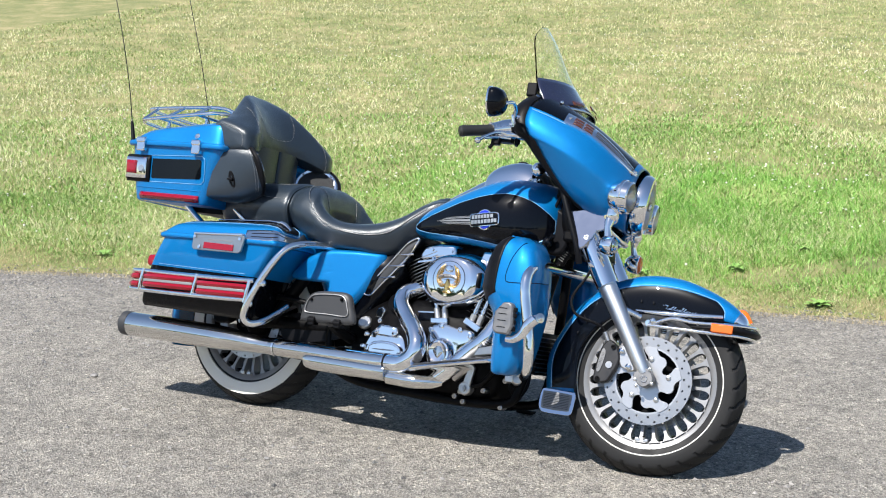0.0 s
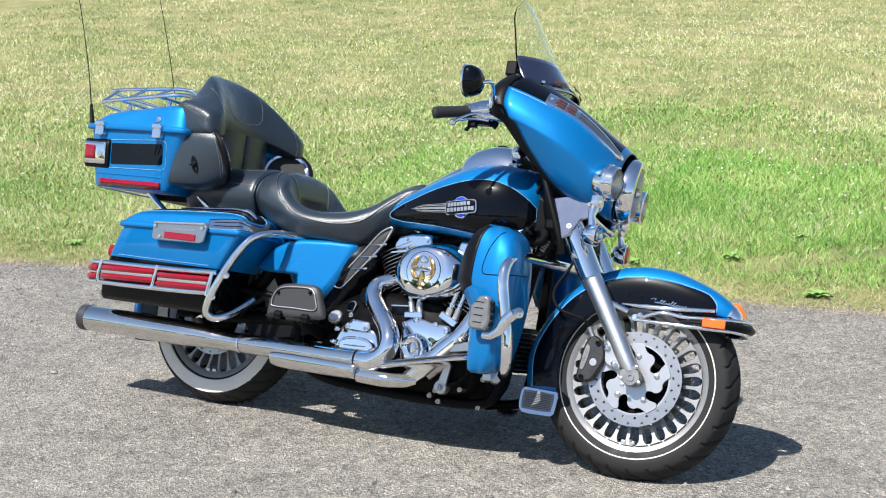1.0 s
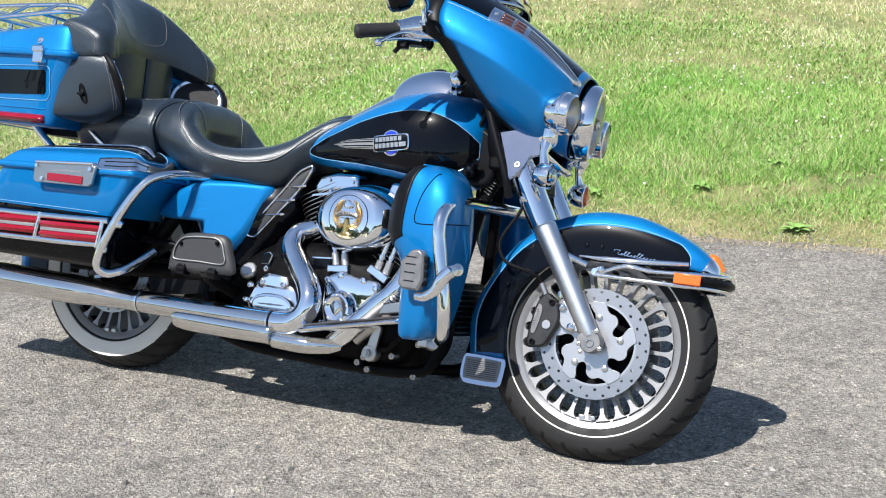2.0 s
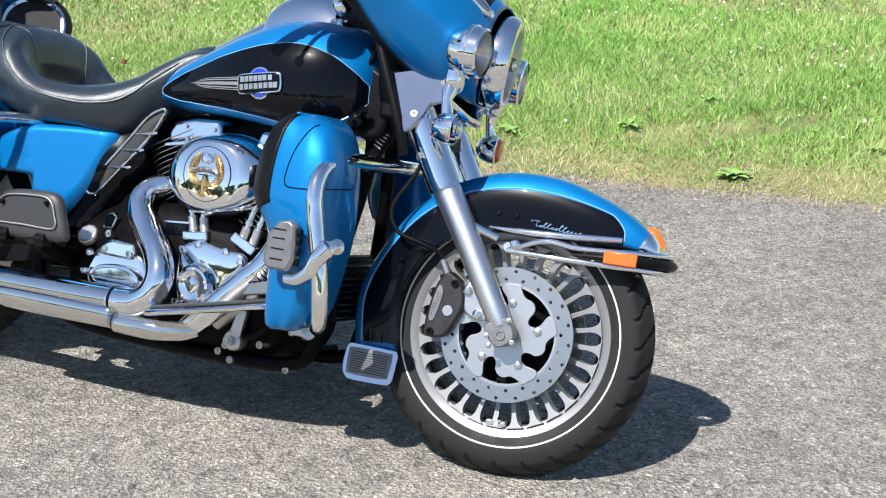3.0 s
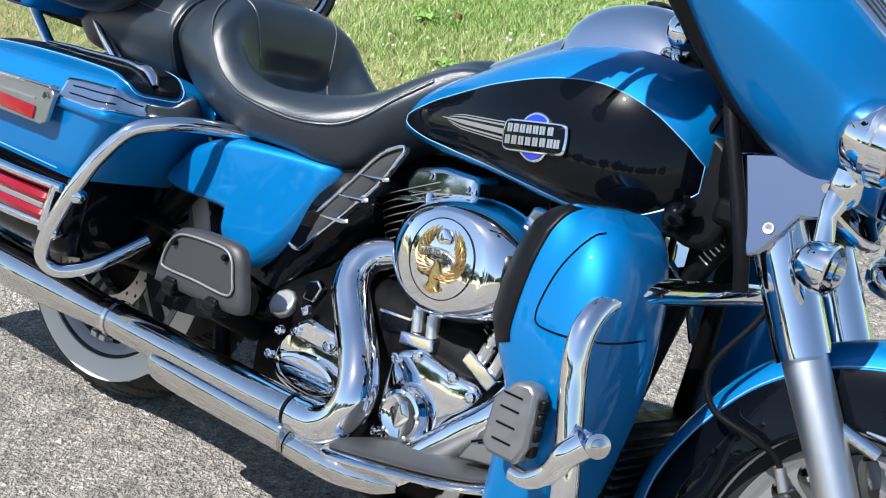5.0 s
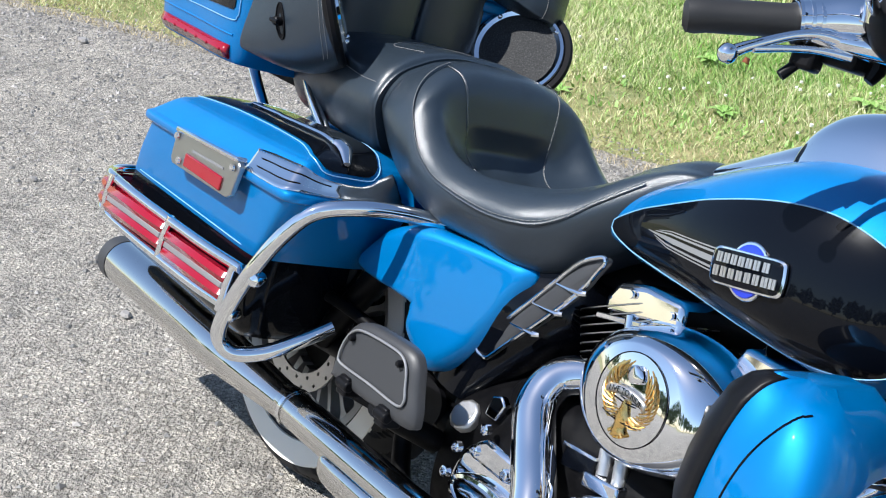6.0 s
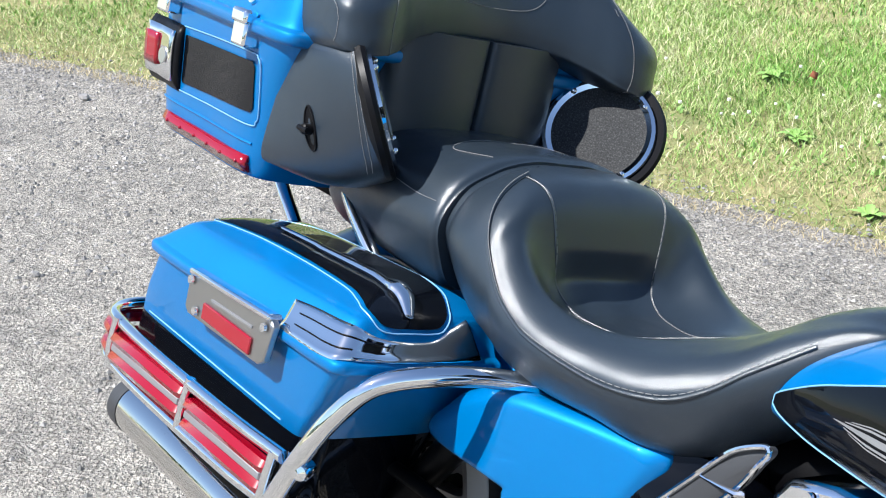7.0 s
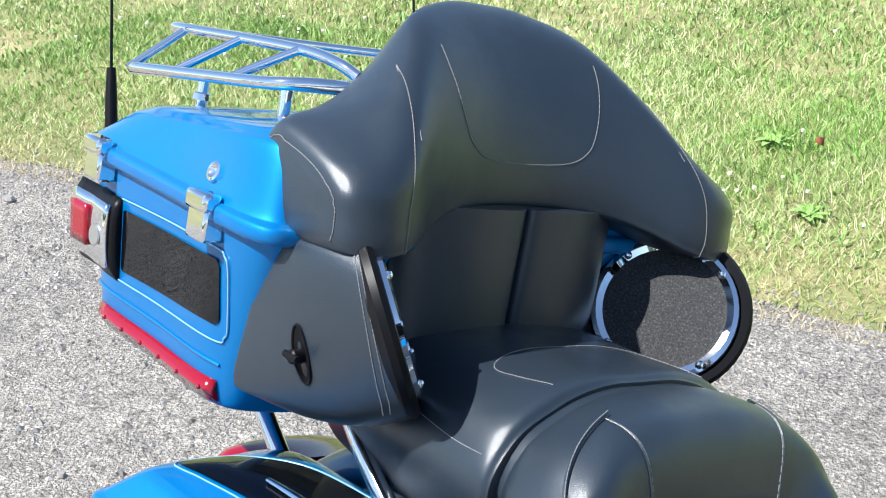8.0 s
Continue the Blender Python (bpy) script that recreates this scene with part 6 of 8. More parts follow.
both("side_cover", sheared(puffed(COVER, -0.184, -0.202, 90, 16, (-0.34, 0.55), 5.0), -0.42, -0.21, 0.055), BLUE, bike, "blue side cover below the seat")
SHIELD = [(-0.275, 0.482), (-0.270, 0.475), (-0.259, 0.471), (-0.246, 0.472), (-0.236, 0.480), (-0.203, 0.518), (-0.149, 0.578), (-0.100, 0.638), (-0.078, 0.679), (-0.070, 0.693), (-0.071, 0.700), (-0.080, 0.700), (-0.109, 0.684), (-0.131, 0.662), (-0.168, 0.615), (-0.220, 0.552), (-0.258, 0.506)]
for sy in (1, -1):
    M = (lambda s: s) if sy == 1 else mirrored
    N2 = lambda s: M(([(x, y + 0.038, z) for x, y, z in s[0]], s[1]))
    sh = part("heat_shield", N2(puffed(SHIELD, -0.176, -0.183, 90, 5, (-0.170, 0.585), back=-0.168)), GREY_PLASTIC, bike, "dark plastic heat deflector edged in chrome")
    P = crs(np.array(SHIELD), 90, True)
    part("chrome_edge", N2(tube([(x, -0.182, z) for x, z in P] + [(P[0][0], -0.182, P[0][1])], 0.0036, 8)), CHROME, sh)
    for x, z in ((-0.153, 0.633), (-0.186, 0.588), (-0.218, 0.542)):
        part("deflector_rib", N2(tube([(x, -0.182, z), (x + 0.035, -0.186, z + 0.003), (x + 0.062, -0.189, z + 0.006), (x + 0.070, -0.184, z + 0.009)], [0.0012, 0.0026, 0.0044, 0.0040], 8)), CHROME, sh)

# ---- engine ----
both("crankcase", skin([[(-0.30, -0.118, 0.20), (-0.30, -0.118, 0.40), (-0.30, 0.0, 0.43), (-0.30, 0.0, 0.17)], [(-0.10, -0.135, 0.17), (-0.10, -0.135, 0.44), (-0.10, 0.0, 0.47), (-0.10, 0.0, 0.15)], [(0.10, -0.140, 0.17), (0.10, -0.138, 0.43), (0.10, 0.0, 0.46), (0.10, 0.0, 0.14)], [(0.28, -0.130, 0.18), (0.28, -0.130, 0.40), (0.28, 0.0, 0.43), (0.28, 0.0, 0.15)], [(0.34, -0.09, 0.22), (0.34, -0.09, 0.36), (0.34, 0.0, 0.38), (0.34, 0.0, 0.19)]], 24, 40), DARK, bike, "black engine crankcase")
part("frame_backbone", tube([(0.46, 0, 0.80), (0.30, 0, 0.72), (0.0, 0, 0.665), (-0.30, 0, 0.62), (-0.62, 0, 0.62)], 0.045, 14, 20), DARK, bike)
for sy in (-1, 1):
    part("frame_tube", tube([(0.46, 0.03 * sy, 0.74), (0.43, 0.09 * sy, 0.45), (0.40, 0.115 * sy, 0.22), (0.33, 0.125 * sy, 0.150), (0.0, 0.13 * sy, 0.140), (-0.30, 0.13 * sy, 0.16), (-0.40, 0.125 * sy, 0.26), (-0.42, 0.12 * sy, 0.55), (-0.48, 0.11 * sy, 0.62)], 0.017, 12, 60), DARK, bike, "black frame tube")
neck_a, neck_b = np.array((0.452, -0.060, 0.645)), np.array((0.518, -0.060, 0.766))
neck = part("neck_tube", tube([neck_a, neck_b], 0.016, 16), DARK, bike, "black steering neck tube with a white printed label")
for k in range(7):
    c = neck_a + (neck_b - neck_a) * (0.30 + 0.065 * k)
    part("label_bar", tube([c + np.array((-0.008, -0.0150, 0.004)), c + np.array((0.0, -0.0166, 0.0)), c + np.array((0.008, -0.0150, -0.004))], 0.0012, 6), WHITE, neck)
part("oil_tank", skin([[(-0.42, -0.10, 0.40), (-0.28, -0.12, 0.38), (-0.28, 0.12, 0.38), (-0.42, 0.10, 0.40)], [(-0.42, -0.13, 0.55), (-0.16, -0.12, 0.55), (-0.16, 0.12, 0.55), (-0.42, 0.13, 0.55)], [(-0.42, -0.12, 0.62), (-0.16, -0.10, 0.64), (-0.16, 0.10, 0.64), (-0.42, 0.12, 0.62)]], 14, 28), BLACK, bike, "black gloss cover under the seat")


def cylinder(base, top, name):
    """A finned cylinder and head along the line from base to top."""
    a, b = np.array(base, float), np.array(top, float)
    d = (b - a) / np.linalg.norm(b - a)
    L = np.linalg.norm(b - a)
    body = part(name, tube([a, b], 0.068, 28), DARK, bike, "black finned engine cylinder")
    u, v = np.array([d[2], 0, -d[0]]), np.array([0, 1.0, 0])
    h = 0.045
    while h < L - 0.01:
        r = 0.098 if h < 0.45 * L else 0.116
        P = [(r * math.copysign(abs(math.cos(t)) ** 0.55, math.cos(t)), r * 1.06 * math.copysign(abs(math.sin(t)) ** 0.55, math.sin(t))) for t in ring_angles(44)]
        part("cooling_fin", slab(P, a + h * d, u, v, d, -0.0013, 0.0013), DARK, body, bevel=0.0)
        part("fin_edge", grid([[a + (h + s) * d + p * 1.004 * u + q * 1.004 * v for p, q in P] for s in (-0.0009, 0.0009)], True), STEEL, body)
        h += 0.0125
    return body


cylinder((0.075, 0, 0.40), (-0.045, 0, 0.655), "rear_cylinder")
cylinder((0.175, 0, 0.40), (0.300, 0, 0.655), "front_cylinder")
front_rocker = [(-0.125, 0.640), (-0.06, 0.690), (-0.03, 0.698), (0.09, 0.700), (0.10, 0.672), (0.055, 0.650), (-0.02, 0.640)]
both("rocker_cover", plate([(-0.066, 0.622), (-0.070, 0.650), (-0.054, 0.676), (0.002, 0.690), (0.074, 0.692), (0.082, 0.652)], -0.122, -0.03), CHROME, bike, "chrome rocker cover", bevel=0.010)
both("rocker_band", plate([(-0.076, 0.612), (-0.074, 0.622), (0.086, 0.654), (0.088, 0.644)], -0.124, -0.03), CHROME, bike, "chrome rocker box joint", bevel=0.002)
both("rocker_cover", plate([(0.38 - x, z) for x, z in [(p[0] + 0.10, p[1] - 0.02) for p in front_rocker]], -0.122, -0.03), CHROME, bike, "chrome rocker cover", bevel=0.008)
for x in (-0.02, 0.06):
    both("rocker_bolt", rod((x, -0.124, 0.668), (x, -0.129, 0.668), 0.006, 10), CHROME, bike)

# air cleaner
ac = (0.110, 0.562)


def oval(cx, cz, a, b, y, n=56, tilt=0.10):
    t = np.linspace(0, 2 * np.pi, n, endpoint=False)
    X, Z = a * np.sign(np.cos(t)) * abs(np.cos(t)) ** 0.92, b * np.sign(np.sin(t)) * abs(np.sin(t)) ** 0.96
    return np.c_[cx + X * math.cos(tilt) - Z * math.sin(tilt), np.full(n, y), cz + X * math.sin(tilt) + Z * math.cos(tilt)]


prof = [(0.112, 0.074, -0.080), (0.130, 0.088, -0.100), (0.1385, 0.0945, -0.112), (0.1395, 0.0955, -0.117), (0.137, 0.0935, -0.120), (0.1355, 0.0925, -0.122), (0.1340, 0.0918, -0.138), (0.1295, 0.0898, -0.156), (0.1215, 0.0868, -0.172), (0.110, 0.0825, -0.186), (0.097, 0.0775, -0.196), (0.086, 0.0735, -0.2015), (0.078, 0.0705, -0.2040)]
air = part("air_cleaner", grid([oval(ac[0], ac[1], 1.06 * a, 1.08 * b, y) for a, b, y in prof], True, True), CHROME, bike, "oval chrome air cleaner cover with a gold eagle medallion")
mc = np.array((0.110, -0.2085, 0.564))
med = part("medallion", lathe([(0.0060, 0.0625)] + [(-0.0020 + 0.006 * (r / 0.07) ** 2, r) for r in np.linspace(0.0625, 0.0, 14)], mc, (0, 1, 0), 64), CHROME, air, "round chrome medallion with a gold eagle")
med.matrix_basis = Matrix.Translation(Vector(mc)) @ Matrix.Diagonal((1.02, 1.0, 1.02, 1.0)) @ Matrix.Translation(-Vector(mc))
part("medallion_groove", tube([mc + (0.0625 * math.cos(t), 0.0026, 0.0625 * math.sin(t)) for t in np.linspace(0, 2 * math.pi, 49)], 0.0009, 6), DARK, med)
for s in (-1, 1):
    for k in range(11):
        f = radians(-78 + 11.5 * k)
        g = f + radians(34)
        r0, r1 = 0.024 + 0.0008 * k, 0.044 + 0.0006 * k
        mid = 0.5 * (r0 + r1) + 0.003
        a, c = mc + (s * r0 * math.cos(f), -0.004, r0 * math.sin(f) + 0.002), mc + (s * r1 * math.cos(g), -0.0035, r1 * math.sin(g) + 0.002)
        b = mc + (s * mid * math.cos(0.5 * (f + g)), -0.0065, mid * math.sin(0.5 * (f + g)) + 0.002)
        part("wing_feather", tube([a, b, c], [0.0016, 0.0026, 0.0010], 8, 8, flat=0.7), GOLD, med, "gold wing feather")
part("eagle_body", skin([[mc + (x * w, -0.003 - d, z) for x, d in ((-1, 0), (0, 0.007), (1, 0), (0, -0.002))] for w, z in ((0.002, -0.050), (0.013, -0.046), (0.010, -0.036), (0.014, -0.026), (0.009, -0.014), (0.007, -0.006), (0.003, 0.0))], 22, 16), GOLD, med, "gold eagle")
for k in range(5):
    part("tail_feather", tube([mc + (0.002 * (k - 2), -0.005, -0.040), mc + (0.0065 * (k - 2), -0.005, -0.053 + 0.0012 * (k - 2) ** 2)], [0.0022, 0.0028], 8), GOLD, med)
part("engine_emblem", skin([[mc + (x * w, -0.005 - d, z) for x, d in ((-1, 0), (0, 0.006), (1, 0), (0, -0.002))] for w, z in ((0.004, 0.024), (0.013, 0.028), (0.015, 0.036), (0.010, 0.044), (0.003, 0.048))], 14, 16), CHROME, med, "chrome engine emblem")


def lettering(text, size, material, parent, place, name="lettering", depth=0.0006):
    """Raised words in the built-in font, as a mesh; place maps (x, y) of the line to a point."""
    cu = bpy.data.curves.new(name, "FONT")
    cu.body, cu.size, cu.align_x, cu.align_y = text, size, "CENTER", "CENTER"
    tmp = bpy.data.objects.new(name, cu)
    me = bpy.data.meshes.new_from_object(tmp)
    V = [tuple(place(v.co.x, v.co.y)) for v in me.vertices]
    F = [tuple(p.vertices) for p in me.polygons]
    bpy.data.objects.remove(tmp)
    return part(name, (V, F), material, parent, solid=depth)


band = [mc + (x, -0.0085, 0.010 - 0.9 * x * x * 6) for x in np.linspace(-0.036, 0.036, 13)]
part("banner", grid([[p + (0, 0.0005, -0.0062) for p in band], [p + (0, -0.0012, 0) for p in band], [p + (0, 0.0005, 0.0062) for p in band]]), ALLOY, med, "curved banner", solid=0.002)
lettering("LIVE TO RIDE", 0.0112, BLACK, med, lambda x, y: mc + (x * 0.92, -0.0112, 0.010 - 5.4 * x * x + y))
for z, w in ((-0.004, 0.020), (-0.030, 0.032)):
    part("worn_lettering", tube([mc + (x, -0.0075, z + 4 * x * x) for x in np.linspace(-w, w, 9)], 0.0018, 6, flat=0.5), BLACK, med)

# cam cover, timer cover
cam_cover = [(0.034, 0.300), (0.034, 0.350), (0.038, 0.384), (0.062, 0.398), (0.095, 0.405), (0.158, 0.396), (0.208, 0.392), (0.222, 0.376), (0.212, 0.352), (0.176, 0.318), (0.156, 0.280), (0.122, 0.240), (0.088, 0.228), (0.054, 0.236)]
cc = part("cam_cover", boss(cam_cover, -0.120, -0.172, 0.014, 96), CHROME, bike, "chrome cam cover")
tc = (0.101, -0.170, 0.301)
tm = part("timer_cover", lathe([(0.0, 0.053), (-0.010, 0.052), (-0.018, 0.047), (-0.022, 0.044), (-0.026, 0.042), (-0.027, 0.036), (-0.0255, 0.034), (-0.0255, 0.0)], tc, (0, 1, 0), 48), CHROME, cc, "round chrome timer cover")
part("timer_emblem", skin([[(tc[0] + x * w, tc[1] - 0.0255 - d, tc[2] + z) for x, d in ((-1, 0), (0, 0.005), (1, 0), (0, -0.001))] for w, z in ((0.002, -0.020), (0.010, -0.014), (0.020, 0.002), (0.018, 0.010), (0.010, 0.020))], 14, 14), WORN_CHROME, tm)
for t in ring_angles(5, 0.25):
    part("cover_screw", ball((tc[0] + 0.037 * math.cos(t), tc[1] - 0.026, tc[2] + 0.037 * math.sin(t)), 0.0045, n=10), ALLOY, tm)
for x, z in ((0.036, 0.366), (0.078, 0.384), (0.155, 0.378), (0.197, 0.360), (0.034, 0.240), (0.132, 0.262)):
    part("cover_bolt", lathe([(0, 0.009), (-0.007, 0.009), (-0.008, 0.006), (-0.005, 0.005), (-0.005, 0)], (x + 0.012, -0.170, z + 0.012), (0, 1, 0), 12), CHROME, cc)


def pushrods(base, top):
    for k in (-0.016, 0.016):
        a, b = np.array(base, float) + (k, 0, 0), np.array(top, float) + (k * 0.9, 0, 0)
        pr = part("pushrod_tube", tube([a, b], 0.0078, 14), CHROME, bike, "chrome pushrod tube")
        part("pushrod_collar", tube([a, a + 0.16 * (b - a)], 0.0112, 16), ALLOY, pr)
        part("pushrod_spring", tube([a + 0.2 * (b - a), a + 0.24 * (b - a)], 0.0104, 16), CHROME, pr)


pushrods((0.066, -0.138, 0.422), (0.002, -0.120, 0.640))
pushrods((0.205, -0.145, 0.415), (0.275, -0.150, 0.640))
both("tappet_block", plate([(0.032, 0.398), (0.104, 0.406), (0.100, 0.428), (0.030, 0.420)], -0.160, -0.105), CHROME, bike, "chrome tappet block", bevel=0.004)
both("tappet_block", plate([(0.165, 0.418), (0.230, 0.388), (0.242, 0.410), (0.178, 0.440)], -0.165, -0.115), CHROME, bike, "chrome tappet block", bevel=0.004)
part("throttle_body", skin([[(0.10, -0.06, 0.56), (0.18, -0.06, 0.56), (0.18, -0.06, 0.64), (0.10, -0.06, 0.64)], [(0.10, -0.16, 0.55), (0.19, -0.16, 0.55), (0.19, -0.16, 0.63), (0.10, -0.16, 0.63)]], 6, 24), DARK, bike)
part("ignition_cover", plate([(-0.028, 0.400), (0.036, 0.410), (0.040, 0.440), (-0.024, 0.436)], -0.150, -0.09), BLACK, bike, bevel=0.004)
part("cover_edge", plate([(-0.028, 0.432), (0.040, 0.438), (0.040, 0.443), (-0.028, 0.438)], -0.153, -0.10), CHROME, bike, bevel=0.001)

# gearbox side cover, oil filler
gear = part("gearbox_cover", boss([(-0.236, 0.268), (-0.234, 0.300), (-0.218, 0.336), (-0.185, 0.352), (-0.120, 0.352), (-0.076, 0.340), (-0.056, 0.310), (-0.050, 0.275), (-0.066, 0.246), (-0.110, 0.232), (-0.170, 0.232), (-0.218, 0.244)], -0.10, -0.156, 0.014, 90), CHROME, bike, "chrome gearbox side cover")
part("oval_cap", grid([oval(-0.138, 0.281, a, b, y, 48, 0.04) for a, b, y in ((0.074, 0.032, -0.15), (0.074, 0.032, -0.170), (0.071, 0.0295, -0.175), (0.064, 0.024, -0.176), (0.062, 0.0225, -0.173))], True, True), CHROME, gear, "oval chrome cap")
part("cap_inlay", tube([(-0.138 + 0.045 * s, -0.174, 0.281 + 0.0018 * s) for s in np.linspace(-1, 1, 24)], [0.003, 0.010, 0.007, 0.014, 0.008, 0.011, 0.003], 10, flat=0.25), WORN_CHROME, gear)
part("upper_cover", plate([(-0.192, 0.330), (-0.186, 0.358), (-0.164, 0.372), (-0.094, 0.368), (-0.088, 0.345), (-0.098, 0.328)], -0.168, -0.12), CHROME, gear, bevel=0.007)
for x, z in ((-0.180, 0.345), (-0.104, 0.343), (-0.064, 0.275), (-0.222, 0.331), (-0.231, 0.284), (-0.172, 0.384)):
    part("cover_bolt", lathe([(0, 0.009), (-0.010, 0.009), (-0.011, 0.006), (-0.006, 0.005), (-0.006, 0)], (x, -0.162, z), (0, 1, 0), 12), CHROME, gear)
cap = part("oil_filler_cap", lathe([(-0.012, 0.016), (0.0, 0.020), (0.004, 0.027), (0.018, 0.028), (0.022, 0.024), (0.022, 0.0)], (-0.252, -0.130, 0.362), (0.0, -0.80, 0.55), 10, True), ALLOY, bike, "alloy oil filler cap", bevel=0.002)
part("gearbox_top", box(-0.20, -0.08, -0.13, 0.10, 0.36, 0.42), DARK, bike, bevel=0.012)
part("starter_end", lathe([(0, 0.035), (-0.03, 0.035), (-0.036, 0.030), (-0.036, 0)], (-0.12, -0.125, 0.455), (0, 1, 0), 20), DARK, bike)
part("chrome_bracket", plate([(-0.205, 0.395), (-0.178, 0.395), (-0.166, 0.425), (-0.180, 0.436), (-0.200, 0.428)], -0.15, -0.135), CHROME, bike, bevel=0.003)

# ---- exhaust ----
muf = part("muffler", tube([(-1.270, -0.256, 0.236), (-1.22, -0.256, 0.236), (-1.07, -0.256, 0.237), (-0.84, -0.255, 0.236), (-0.74, -0.252, 0.236), (-0.64, -0.244, 0.233), (-0.555, -0.238, 0.231)], [0.0475, 0.048, 0.048, 0.0470, 0.0415, 0.0340, 0.030], 32, 40), WORN_CHROME, bike, "long chrome muffler")
part("muffler_tip", lathe([(0.0, 0.0485), (-0.02, 0.049), (-0.034, 0.0485), (-0.036, 0.045), (-0.02, 0.040), (0.0, 0.036)], (-1.264, -0.256, 0.236), (1, 0, 0), 32), GREY_PLASTIC, muf, "dark muffler end cap")
part("muffler_bore", lathe([(0.0, 0.041), (-0.002, 0.0)], (-1.266, -0.256, 0.236), (1, 0, 0), 20), DARK, muf)
part("muffler", mirrored(tube([(-1.27, -0.256, 0.236), (-1.07, -0.256, 0.237), (-0.68, -0.252, 0.233), (-0.55, -0.23, 0.231), (-0.32, -0.18, 0.20)], [0.0475, 0.048, 0.044, 0.030, 0.028], 24, 30)), WORN_CHROME, bike, "long chrome muffler")
hs = part("header_shield", tube([(-0.585, -0.238, 0.231), (-0.572, -0.238, 0.232), (-0.32, -0.236, 0.233), (-0.13, -0.235, 0.236), (-0.080, -0.235, 0.238)], [0.030, 0.034, 0.034, 0.033, 0.0325], 28, 24), WORN_CHROME, bike, "chrome exhaust heat shield")
part("header_pipe", tube([(-0.090, -0.235, 0.2375), (-0.052, -0.2355, 0.2375), (-0.012, -0.236, 0.245), (0.022, -0.235, 0.272), (0.032, -0.229, 0.316), (0.002, -0.208, 0.364), (-0.052, -0.180, 0.408), (-0.098, -0.155, 0.455), (-0.104, -0.128, 0.496), (-0.078, -0.100, 0.518), (-0.02, -0.06, 0.530)], [0.0325, 0.034, 0.034, 0.034, 0.034, 0.034, 0.0335, 0.033, 0.032, 0.031, 0.030], 28, 80), CHROME, bike, "curved chrome exhaust header")
part("shield_joint", lathe([(-0.003, 0.0345), (0.003, 0.0345)], (-0.078, -0.235, 0.238), (1, 0, 0.05), 28), DARK, hs)
part("shield_clamp", lathe([(-0.004, 0.0355), (-0.004, 0.037), (0.004, 0.037), (0.004, 0.0355)], (-0.562, -0.238, 0.232), (1, 0, 0), 28), CHROME, hs)
part("lower_shield", skin([[(-0.42, -0.265, 0.215), (-0.42, -0.205, 0.215), (-0.42, -0.215, 0.195), (-0.42, -0.260, 0.195)], [(-0.38, -0.270, 0.222), (-0.38, -0.200, 0.220), (-0.38, -0.210, 0.175), (-0.38, -0.265, 0.175)], [(-0.10, -0.270, 0.222), (-0.10, -0.200, 0.220), (-0.10, -0.208, 0.176), (-0.10, -0.265, 0.176)], [(-0.066, -0.268, 0.222), (-0.066, -0.20, 0.220), (-0.066, -0.208, 0.175), (-0.066, -0.262, 0.175)]], 16, 28), WORN_CHROME, bike, "chrome crossover shield")
part("crossover_shield", tube([(-0.066, -0.235, 0.188), (0.03, -0.228, 0.187), (0.10, -0.210, 0.193), (0.135, -0.195, 0.196)], [0.0255, 0.027, 0.024, 0.012], 24, 16), WORN_CHROME, bike, "chrome crossover pipe shield")
part("front_header", tube([(0.10, -0.190, 0.200), (0.154, -0.190, 0.247), (0.226, -0.188, 0.318), (0.289, -0.182, 0.386), (0.325, -0.15, 0.495), (0.325, -0.10, 0.55)], [0.027, 0.031, 0.031, 0.030, 0.027, 0.025], 24, 30), CHROME, bike, "chrome front exhaust header")
part("header_tube", tube([(0.16, -0.165, 0.222), (0.25, -0.162, 0.300), (0.33, -0.152, 0.385)], 0.022, 18, 12), STEEL, bike)

# ---- lower fairing, guards, boards ----
LF = [  # z, rear x, front x, outer y
    (0.258, 0.388, 0.440, -0.322), (0.268, 0.372, 0.462, -0.338), (0.300, 0.364, 0.484, -0.352), (0.350, 0.360, 0.500, -0.362), (0.410, 0.356, 0.512, -0.370), (0.465, 0.344, 0.521, -0.376),
    (0.505, 0.316, 0.525, -0.380), (0.545, 0.296, 0.526, -0.382), (0.595, 0.298, 0.523, -0.380), (0.645, 0.308, 0.514, -0.372), (0.688, 0.326, 0.496, -0.356), (0.714, 0.352, 0.472, -0.334), (0.729, 0.388, 0.436, -0.300)]


def lower_ring(z, xr, xf, yo):
    L, inner = xf - xr, -0.168 - 0.04 * max(0.0, (z - 0.66) / 0.07)
    xr += 0.006
    return [(xr, -0.292, z), (xr + 0.07 * L, -0.325, z), (xr + 0.27 * L, 0.55 * yo - 0.157, z), (xr + 0.52 * L, yo, z), (xr + 0.76 * L, yo - 0.002, z), (xr + 0.94 * L, yo + 0.020, z), (xf, -0.280, z), (xf - 0.08 * L, -0.200, z), (xf - 0.35 * L, inner, z), (xr + 0.12 * L, -0.215, z)]


